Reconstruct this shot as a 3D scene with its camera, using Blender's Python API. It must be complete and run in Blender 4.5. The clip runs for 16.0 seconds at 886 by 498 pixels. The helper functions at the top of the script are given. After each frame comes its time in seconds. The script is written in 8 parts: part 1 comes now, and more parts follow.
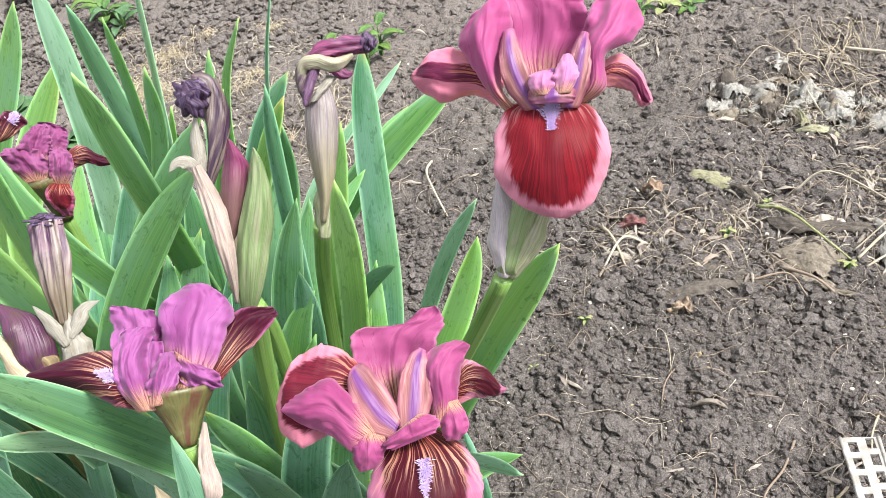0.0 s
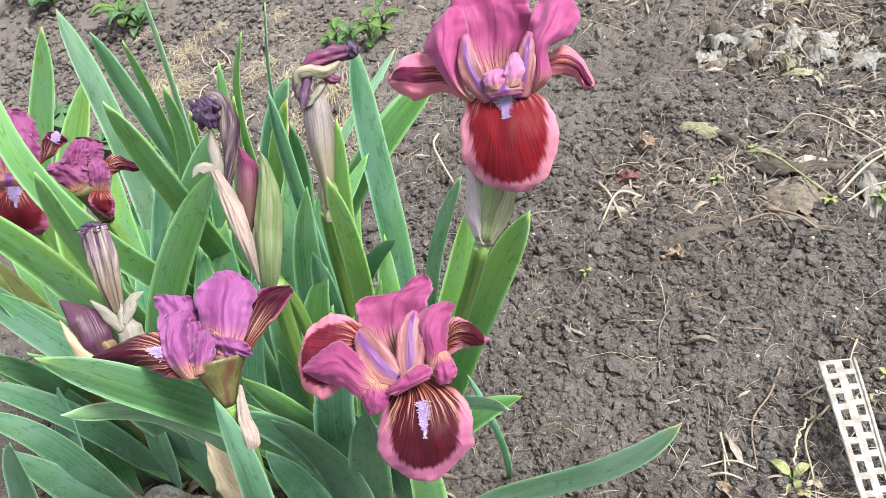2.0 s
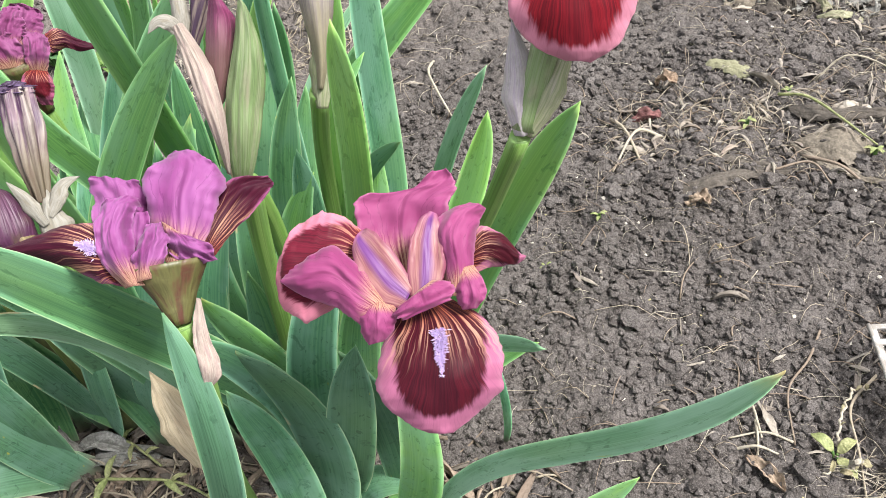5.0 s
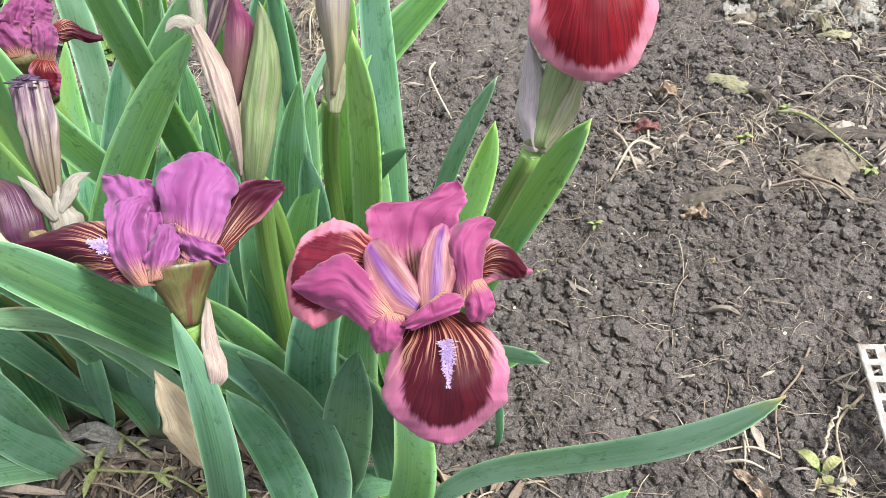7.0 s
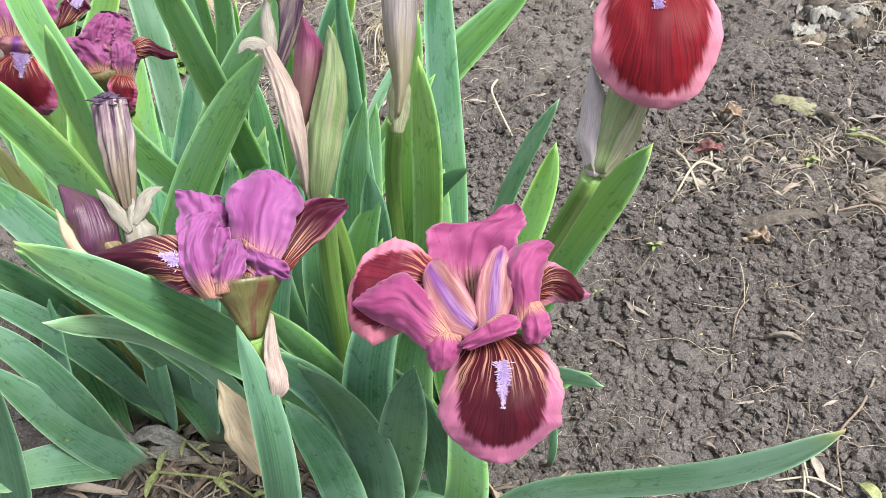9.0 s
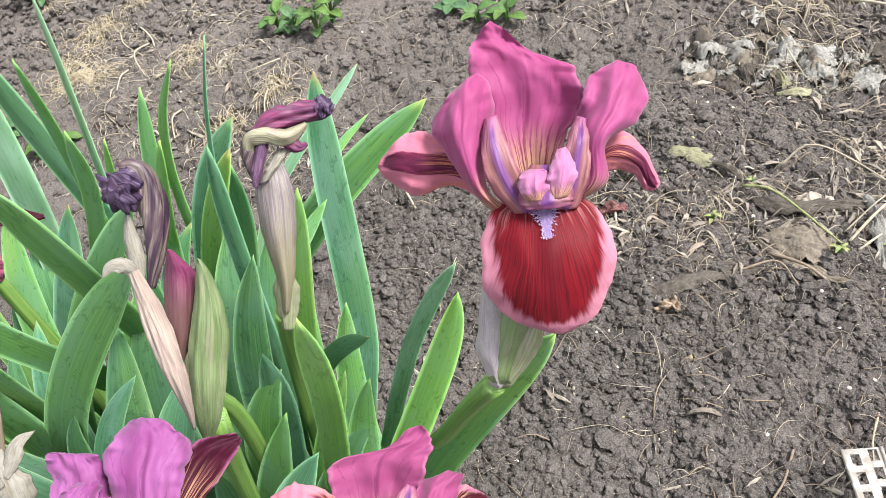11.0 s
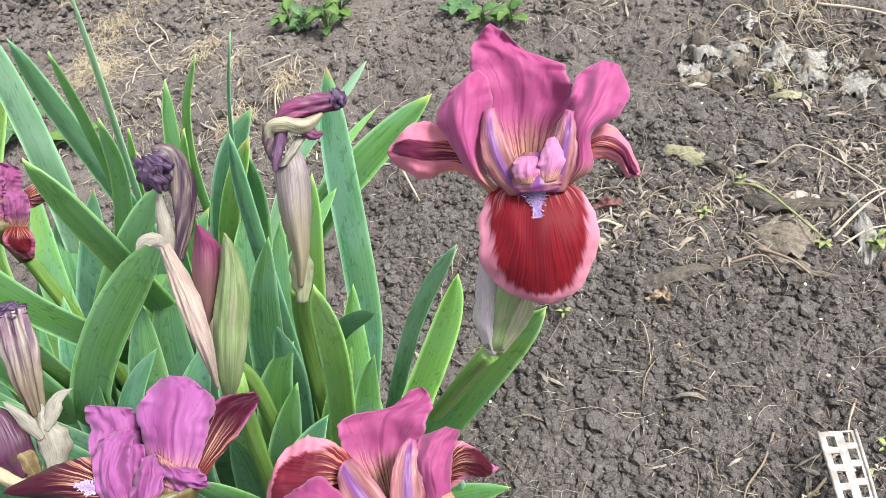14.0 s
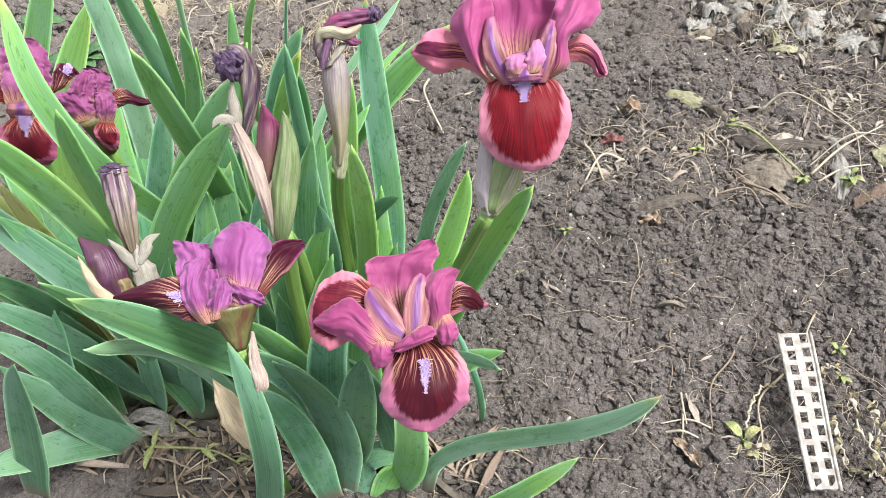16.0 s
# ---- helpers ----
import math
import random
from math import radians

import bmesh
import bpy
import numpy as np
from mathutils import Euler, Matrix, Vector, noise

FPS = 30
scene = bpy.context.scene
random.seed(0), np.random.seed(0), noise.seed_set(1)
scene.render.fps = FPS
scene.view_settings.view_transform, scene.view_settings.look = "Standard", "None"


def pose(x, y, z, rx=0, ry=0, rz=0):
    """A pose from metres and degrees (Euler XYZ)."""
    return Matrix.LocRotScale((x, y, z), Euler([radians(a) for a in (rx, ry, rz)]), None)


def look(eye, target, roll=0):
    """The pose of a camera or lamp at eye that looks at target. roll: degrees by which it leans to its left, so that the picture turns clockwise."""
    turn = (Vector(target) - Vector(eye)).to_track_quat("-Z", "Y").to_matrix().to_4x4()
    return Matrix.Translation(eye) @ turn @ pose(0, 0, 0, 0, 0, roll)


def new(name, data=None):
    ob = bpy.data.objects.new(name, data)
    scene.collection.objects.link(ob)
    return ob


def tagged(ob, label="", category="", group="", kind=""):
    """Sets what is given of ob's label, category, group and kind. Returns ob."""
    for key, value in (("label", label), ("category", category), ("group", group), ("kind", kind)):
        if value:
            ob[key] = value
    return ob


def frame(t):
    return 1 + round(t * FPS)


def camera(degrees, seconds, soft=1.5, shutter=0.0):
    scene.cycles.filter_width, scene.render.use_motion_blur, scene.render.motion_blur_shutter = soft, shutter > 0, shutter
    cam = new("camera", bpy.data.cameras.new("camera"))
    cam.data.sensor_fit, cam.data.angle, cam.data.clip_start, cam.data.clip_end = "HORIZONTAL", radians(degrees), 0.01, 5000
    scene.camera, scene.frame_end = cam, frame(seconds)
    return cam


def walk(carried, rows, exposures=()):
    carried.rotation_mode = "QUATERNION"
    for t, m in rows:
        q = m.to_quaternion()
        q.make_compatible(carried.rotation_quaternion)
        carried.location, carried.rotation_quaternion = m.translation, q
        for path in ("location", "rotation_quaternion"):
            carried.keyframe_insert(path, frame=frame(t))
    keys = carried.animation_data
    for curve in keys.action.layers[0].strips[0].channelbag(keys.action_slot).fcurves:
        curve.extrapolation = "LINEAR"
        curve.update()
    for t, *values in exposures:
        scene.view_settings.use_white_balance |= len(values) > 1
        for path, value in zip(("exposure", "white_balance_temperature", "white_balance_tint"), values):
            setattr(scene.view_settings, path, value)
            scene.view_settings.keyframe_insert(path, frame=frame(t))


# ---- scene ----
cam = camera(54.76, 16.0, soft=0.6)
PATH = [
    (0, (-0.1127, -0.3504, 0.4344), (-0.1177, 0.0308, 0.1109), -11.70),
    (0.5, (-0.0951, -0.3763, 0.4560), (-0.1092, 0.0009, 0.1281), -15.01),
    (1, (-0.0875, -0.3859, 0.4708), (-0.1079, -0.0128, 0.1386), -17.29),
    (1.5, (-0.0881, -0.3869, 0.4707), (-0.1139, -0.0149, 0.1376), -18.40),
    (2, (-0.0918, -0.3882, 0.4677), (-0.1217, -0.0191, 0.1317), -18.89),
    (2.5, (-0.0961, -0.3853, 0.4646), (-0.1274, -0.0187, 0.1260), -18.28),
    (3, (-0.1028, -0.3860, 0.4524), (-0.1335, -0.0214, 0.1117), -16.72),
    (3.5, (-0.1112, -0.3673, 0.4343), (-0.1331, -0.0064, 0.0890), -15.34),
    (4, (-0.1177, -0.3514, 0.4148), (-0.1351, 0.0067, 0.0664), -14.12),
    (4.5, (-0.1171, -0.3480, 0.4078), (-0.1300, 0.0091, 0.0580), -13.99),
    (5, (-0.1204, -0.3457, 0.4020), (-0.1351, 0.0089, 0.0498), -14.17),
    (5.2, (-0.1212, -0.3456, 0.4045), (-0.1369, 0.0076, 0.0510), -14.56),
    (7.5, (-0.1270, -0.3433, 0.4084), (-0.1348, 0.0087, 0.0534), -10.14),
    (8, (-0.1251, -0.3471, 0.4067), (-0.1679, 0.0149, 0.0645), -14.15),
    (8.2, (-0.1265, -0.3469, 0.4085), (-0.1686, 0.0145, 0.0655), -13.35),
    (10.3, (-0.1246, -0.3154, 0.4244), (-0.1506, 0.0334, 0.0672), -14.66),
    (10.5, (-0.1207, -0.3038, 0.4369), (-0.1327, 0.0410, 0.0750), -13.86),
    (11, (-0.1050, -0.2829, 0.4510), (-0.1001, 0.0638, 0.0907), -13.95),
    (11.5, (-0.1027, -0.2711, 0.4523), (-0.0932, 0.0739, 0.0906), -12.90),
    (12, (-0.1008, -0.2722, 0.4500), (-0.0927, 0.0766, 0.0918), -12.64),
    (12.5, (-0.0989, -0.2765, 0.4552), (-0.0922, 0.0725, 0.0971), -12.79),
    (13, (-0.1010, -0.2736, 0.4542), (-0.0939, 0.0781, 0.0989), -12.54),
    (13.5, (-0.1035, -0.2753, 0.4498), (-0.0961, 0.0751, 0.0932), -12.08),
    (14, (-0.1066, -0.3068, 0.4663), (-0.1031, 0.0400, 0.1061), -13.22),
    (14.5, (-0.1068, -0.3430, 0.4849), (-0.1078, -0.0048, 0.1166), -13.97),
    (15, (-0.1061, -0.3649, 0.4950), (-0.1092, -0.0272, 0.1263), -14.15),
    (15.5, (-0.1072, -0.3869, 0.5058), (-0.1135, -0.0477, 0.1384), -13.49),
    (16, (-0.1060, -0.3894, 0.4973), (-0.1229, -0.0528, 0.1280), -13.47),
]
walk(cam, [(t, look(eye, target, roll)) for t, eye, target, roll in PATH], ((0.0, 1.64), (0.6, 1.58), (1.1, 1.47), (16.0, 1.46)))

# ---- light ----
SUN_ELEV, SUN_ROT = 54.0, 115.0
world = bpy.data.worlds.new("overcast_sky")
scene.world = world
world.use_nodes = True
wnt = world.node_tree
sky = wnt.nodes.new("ShaderNodeTexSky")
sky.sky_type = 'NISHITA'
sky.sun_disc = False
sky.sun_elevation, sky.sun_rotation = radians(SUN_ELEV), radians(SUN_ROT)
sky.air_density, sky.dust_density, sky.ozone_density = 1.0, 6.0, 1.0
haze = wnt.nodes.new("ShaderNodeMix")
haze.data_type = 'RGBA'
haze.inputs[0].default_value = 0.7
haze.inputs[7].default_value = (9.0, 9.1, 9.4, 1)
wnt.links.new(sky.outputs[0], haze.inputs[6])
wnt.links.new(haze.outputs[2], wnt.nodes["Background"].inputs[0])
wnt.nodes["Background"].inputs[1].default_value = 0.062
sun_lamp = new("sun", bpy.data.lights.new("sun", 'SUN'))
sun_lamp.data.energy, sun_lamp.data.angle, sun_lamp.data.color = 3.25, radians(17), (1.0, 0.97, 0.93)
SUN_FROM = Vector((math.sin(radians(SUN_ROT)) * math.cos(radians(SUN_ELEV)), math.cos(radians(SUN_ROT)) * math.cos(radians(SUN_ELEV)), math.sin(radians(SUN_ELEV))))
sun_lamp.matrix_world = look(SUN_FROM * 4, (0, 0, 0))

# ---- small tools ----
rnd = random.Random(7)


def link(nt, value, socket):
    if isinstance(value, bpy.types.NodeSocket):
        nt.links.new(value, socket)
    else:
        socket.default_value = value


class Mat:
    """A short way to write node materials."""

    def __init__(self, name, rough=0.5):
        self.m = bpy.data.materials.new(name)
        self.m.use_nodes = True
        self.nt = self.m.node_tree
        self.b = self.nt.nodes["Principled BSDF"]
        self.b.inputs["Roughness"].default_value = rough
        self.out = self.nt.nodes["Material Output"]

    def node(self, kind, *ins):
        n = self.nt.nodes.new(kind)
        for k, v in enumerate(ins):
            if v is not None:
                link(self.nt, v, n.inputs[k])
        return n

    def math(self, op, a, b=0.0, clamp=False):
        n = self.nt.nodes.new("ShaderNodeMath")
        n.operation, n.use_clamp = op, clamp
        link(self.nt, a, n.inputs[0])
        link(self.nt, b, n.inputs[1])
        return n.outputs[0]

    def mix(self, fac, a, b, blend='MIX'):
        n = self.nt.nodes.new("ShaderNodeMix")
        n.data_type, n.blend_type = 'RGBA', blend
        for v, k in ((fac, 0), (a, 6), (b, 7)):
            link(self.nt, (*v, 1) if isinstance(v, tuple) and len(v) == 3 else v, n.inputs[k])
        return n.outputs[2]

    def step(self, x, lo, hi):
        n = self.nt.nodes.new("ShaderNodeMapRange")
        n.interpolation_type = 'SMOOTHSTEP'
        link(self.nt, x, n.inputs[0])
        for k, v in ((1, lo), (2, hi), (3, 0.0), (4, 1.0)):
            n.inputs[k].default_value = v
        return n.outputs[0]

    def noise(self, vec, scale, detail=3.0, rough=0.55, dist=0.0):
        n = self.nt.nodes.new("ShaderNodeTexNoise")
        if vec is not None:
            self.nt.links.new(vec, n.inputs["Vector"])
        n.inputs["Scale"].default_value, n.inputs["Detail"].default_value = scale, detail
        n.inputs["Roughness"].default_value, n.inputs["Distortion"].default_value = rough, dist
        return n.outputs[0]

    def coords(self, sx=1.0, sy=1.0, sz=1.0, kind="Object"):
        t = self.nt.nodes.new("ShaderNodeTexCoord")
        return self.scaled(t.outputs[kind], sx, sy, sz)

    def scaled(self, vec, sx, sy, sz=1.0):
        n = self.nt.nodes.new("ShaderNodeMapping")
        self.nt.links.new(vec, n.inputs[0])
        n.inputs[3].default_value = (sx, sy, sz)
        return n.outputs[0]

    def uv(self, layer):
        n = self.nt.nodes.new("ShaderNodeUVMap")
        n.uv_map = layer
        s = self.nt.nodes.new("ShaderNodeSeparateXYZ")
        self.nt.links.new(n.outputs[0], s.inputs[0])
        return n.outputs[0], s.outputs[0], s.outputs[1]

    def shifted(self, vec):
        """The same pattern moved by another amount on every object."""
        n = self.nt.nodes.new("ShaderNodeVectorMath")
        n.operation = 'ADD'
        self.nt.links.new(vec, n.inputs[0])
        self.nt.links.new(self.random(), n.inputs[1])
        s = self.nt.nodes.new("ShaderNodeVectorMath")
        s.operation = 'MULTIPLY_ADD'
        s.inputs[1].default_value = (1.0, 1.0, 1.0)
        self.nt.links.new(n.outputs[0], s.inputs[0])
        self.nt.links.new(self.random(), s.inputs[2])
        return s.outputs[0]

    def granules(self, vec, scale):
        """Distance from the middle of the nearest of many small cells."""
        n = self.nt.nodes.new("ShaderNodeTexVoronoi")
        n.inputs["Scale"].default_value = scale
        self.nt.links.new(vec, n.inputs["Vector"])
        return n.outputs["Distance"]

    def random(self):
        return self.nt.nodes.new("ShaderNodeObjectInfo").outputs["Random"]

    def island(self):
        return self.nt.nodes.new("ShaderNodeNewGeometry").outputs["Random Per Island"]

    def bump(self, height, strength=0.3, distance=0.001):
        n = self.nt.nodes.new("ShaderNodeBump")
        n.inputs["Strength"].default_value, n.inputs["Distance"].default_value = strength, distance
        self.nt.links.new(height, n.inputs["Height"])
        self.nt.links.new(n.outputs[0], self.b.inputs["Normal"])
        self.normal = n.outputs[0]

    def colour(self, c, glow_through=0.0):
        """Base colour; glow_through mixes in a translucent lobe, as thin leaves and petals have."""
        link(self.nt, (*c, 1) if isinstance(c, tuple) else c, self.b.inputs["Base Color"])
        if glow_through:
            t = self.nt.nodes.new("ShaderNodeBsdfTranslucent")
            link(self.nt, (*c, 1) if isinstance(c, tuple) else c, t.inputs[0])
            m = self.nt.nodes.new("ShaderNodeMixShader")
            m.inputs[0].default_value = glow_through
            self.nt.links.new(self.b.outputs[0], m.inputs[1])
            self.nt.links.new(t.outputs[0], m.inputs[2])
            self.nt.links.new(m.outputs[0], self.out.inputs[0])
        return self


# ---- materials ----
def leaf_material(name, light, deep, bloom, yellowed):
    m = Mat(name, 0.46)
    vec, u, v = m.uv("UVMap")
    seed = m.random()
    shift = m.nt.nodes.new("ShaderNodeVectorMath")
    shift.operation = 'ADD'
    m.nt.links.new(vec, shift.inputs[0])
    m.nt.links.new(m.math('MULTIPLY', seed, 37.0), shift.inputs[1])
    vec = shift.outputs[0]
    # parallel veins, broad and fine
    ribs = m.noise(m.scaled(vec, 26.0, 0.6), 1.0, 2.0, 0.6)
    fine = m.noise(m.scaled(vec, 95.0, 1.4), 1.0, 1.0)
    patch = m.noise(m.scaled(vec, 1.3, 5.0), 1.0, 3.0, 0.6)
    tone = m.noise(m.scaled(vec, 0.6, 2.2), 1.0, 1.0)
    c = m.mix(m.step(ribs, 0.30, 0.72), deep, light)
    c = m.mix(m.math('MULTIPLY', m.step(fine, 0.48, 0.62), 0.22), c, tuple(0.72 * q for q in deep))
    c = m.mix(m.math('MULTIPLY', m.step(patch, 0.40, 0.66), 0.70), c, bloom)
    c = m.mix(m.math('MULTIPLY', m.step(tone, 0.46, 0.74), 0.35), c, yellowed)
    # wiped waxy bloom: darker, wetter streaks and spots
    wax = m.noise(m.scaled(vec, 3.2, 15.0), 1.0, 4.0, 0.72, 1.2)
    c = m.mix(m.math('MULTIPLY', m.step(wax, 0.56, 0.66), 0.55), c, tuple(0.62 * q for q in deep))
    spots = m.noise(m.scaled(vec, 7.0, 34.0), 1.0, 2.0, 0.7, 0.6)
    c = m.mix(m.math('MULTIPLY', m.step(spots, 0.64, 0.70), 0.5), c, tuple(0.45 * q for q in deep))
    # yellow flecks
    fleck = m.noise(m.scaled(vec, 6.0, 17.0), 1.0, 1.0, 0.5)
    c = m.mix(m.math('MULTIPLY', m.step(fleck, 0.77, 0.84), 0.8), c, (0.45, 0.42, 0.04))
    # pale horny margin
    edge = m.math('ABSOLUTE', m.math('SUBTRACT', u, 0.5))
    c = m.mix(m.math('MULTIPLY', m.step(edge, 0.474, 0.49), 0.40), c, (0.46, 0.56, 0.32))
    # a bleached scar on the margin of some leaves
    scar = m.math('MULTIPLY', m.step(m.noise(m.scaled(vec, 0.8, 5.5), 1.0, 2.0), 0.70, 0.74), m.step(edge, 0.41, 0.46))
    c = m.mix(m.math('MULTIPLY', scar, 0.85), c, (0.50, 0.42, 0.24))
    # scorched tip, more on some leaves than on others
    tip = m.math('ADD', v, m.math('MULTIPLY', m.math('SUBTRACT', patch, 0.5), 0.10))
    start = m.math('MULTIPLY', m.step(seed, 0.72, 0.98), 0.03)
    burn = m.step(m.math('ADD', tip, start), 1.005, 1.035)
    c = m.mix(m.math('MULTIPLY', m.step(m.math('ADD', tip, start), 0.975, 1.02), 0.8), c, yellowed)
    c = m.mix(m.math('MULTIPLY', burn, 0.8), c, (0.34, 0.20, 0.09))
    # faded, earthy foot
    c = m.mix(m.math('SUBTRACT', 1.0, m.step(v, 0.02, 0.16)), c, (0.16, 0.15, 0.11))
    m.bump(m.math('ADD', ribs, m.math('MULTIPLY', fine, 0.5)), 0.16, 0.0006)
    link(m.nt, m.math('ADD', 0.46, m.math('MULTIPLY', m.step(patch, 0.35, 0.7), 0.20)), m.b.inputs["Roughness"])
    m.colour(c, 0.24)
    m.b.inputs["Specular IOR Level"].default_value = 0.34
    return m.m


LEAF = {
    # glaucous leaf copied darker: the clump foot's shade put into its colour
    "n": leaf_material("leaf_low_blue_shaded", (0.120, 0.274, 0.152), (0.067, 0.180, 0.098), (0.152, 0.294, 0.211), (0.152, 0.294, 0.119)),
    "g": leaf_material("leaf_green", (0.233, 0.495, 0.145), (0.136, 0.353, 0.105), (0.207, 0.431, 0.231), (0.388, 0.556, 0.141)),
    "b": leaf_material("leaf_glaucous", (0.156, 0.383, 0.205), (0.085, 0.259, 0.140), (0.214, 0.427, 0.319), (0.222, 0.427, 0.172)),
    "y": leaf_material("leaf_young", (0.290, 0.559, 0.133), (0.188, 0.435, 0.103), (0.254, 0.501, 0.186), (0.449, 0.580, 0.150)),
    # paler glaucous copy, with sky sheen on upturned leaves put into the colour
    "p": leaf_material("leaf_pale_glaucous_sheen", (0.266, 0.489, 0.297), (0.175, 0.376, 0.212), (0.350, 0.572, 0.415), (0.350, 0.505, 0.242)),
    # darker copy for inner and low leaves: shade put into the colour
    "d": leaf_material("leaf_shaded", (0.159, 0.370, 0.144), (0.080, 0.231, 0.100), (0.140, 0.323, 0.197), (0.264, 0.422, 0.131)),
    "o": leaf_material("leaf_yellowing", (0.286, 0.389, 0.097), (0.192, 0.250, 0.077), (0.314, 0.315, 0.141), (0.365, 0.315, 0.152)),
}


def standard_material(name, body, vein, rim):
    m = Mat(name, 0.6)
    vec, u, v = m.uv("flat")
    _, un, _ = m.uv("UVMap")
    vec = m.shifted(vec)
    side = m.math('SUBTRACT', u, 0.5)
    wob = m.noise(m.scaled(vec, 7.0, 3.0), 1.0, 4.0, 0.65)
    # veins spread from the claw like a fan
    fan = m.math('DIVIDE', side, m.math('ADD', v, 0.16))
    fan = m.math('ADD', fan, m.math('MULTIPLY', m.math('SUBTRACT', wob, 0.5), 0.28))
    rays = m.nt.nodes.new("ShaderNodeCombineXYZ")
    link(m.nt, m.math('MULTIPLY', fan, 15.0), rays.inputs[0])
    link(m.nt, m.math('MULTIPLY', v, 1.2), rays.inputs[1])
    lines = m.math('MULTIPLY', m.math('SUBTRACT', m.noise(rays.outputs[0], 1.0, 2.0, 0.6), 0.5), 5.0)
    thin = m.math('MULTIPLY', m.step(lines, 0.30, 1.0), m.step(m.noise(m.scaled(vec, 9.0, 5.0), 1.0, 2.0), 0.20, 0.5))
    soft = m.noise(m.scaled(vec, 2.2, 1.8), 1.0, 3.0)
    blush = m.noise(m.scaled(vec, 11.0, 6.0), 1.0, 3.0)
    c = m.mix(m.step(soft, 0.3, 0.72), body, rim)
    c = m.mix(m.math('MULTIPLY', m.step(blush, 0.45, 0.75), 0.22), c, tuple(0.8 * q for q in body))
    fade = m.math('SUBTRACT', 1.0, m.step(v, 0.30, 1.0))
    c = m.mix(m.math('MULTIPLY', thin, m.math('ADD', m.math('MULTIPLY', fade, 0.42), 0.12)), c, vein)
    mid = m.math('SUBTRACT', 1.0, m.step(m.math('ABSOLUTE', side), 0.005, 0.035))
    c = m.mix(m.math('MULTIPLY', mid, m.math('MULTIPLY', fade, 0.6)), c, vein)
    # paler frill along the edge
    frill = m.math('ABSOLUTE', m.math('SUBTRACT', un, 0.5))
    c = m.mix(m.math('MULTIPLY', m.step(frill, 0.43, 0.5), 0.40), c, tuple(min(1.0, 0.10 + 1.12 * q) for q in rim))
    # cream and brown hatching at the claw
    base = m.math('SUBTRACT', 1.0, m.step(m.math('ADD', v, m.math('MULTIPLY', m.math('SUBTRACT', wob, 0.5), 0.2)), 0.06, 0.30))
    claw = m.mix(m.step(lines, -0.2, 0.5), (0.50, 0.30, 0.20), (0.16, 0.03, 0.03))
    c = m.mix(m.math('MULTIPLY', base, 0.9), c, claw)
    pucker = m.noise(m.scaled(vec, 7.0, 4.0), 1.0, 2.0, 0.5)
    m.bump(m.math('ADD', m.math('MULTIPLY', thin, -0.22), pucker), 0.22, 0.0009)
    m.colour(c, 0.30)
    m.b.inputs["Sheen Weight"].default_value = 0.12
    m.b.inputs["Specular IOR Level"].default_value = 0.22
    return m.m


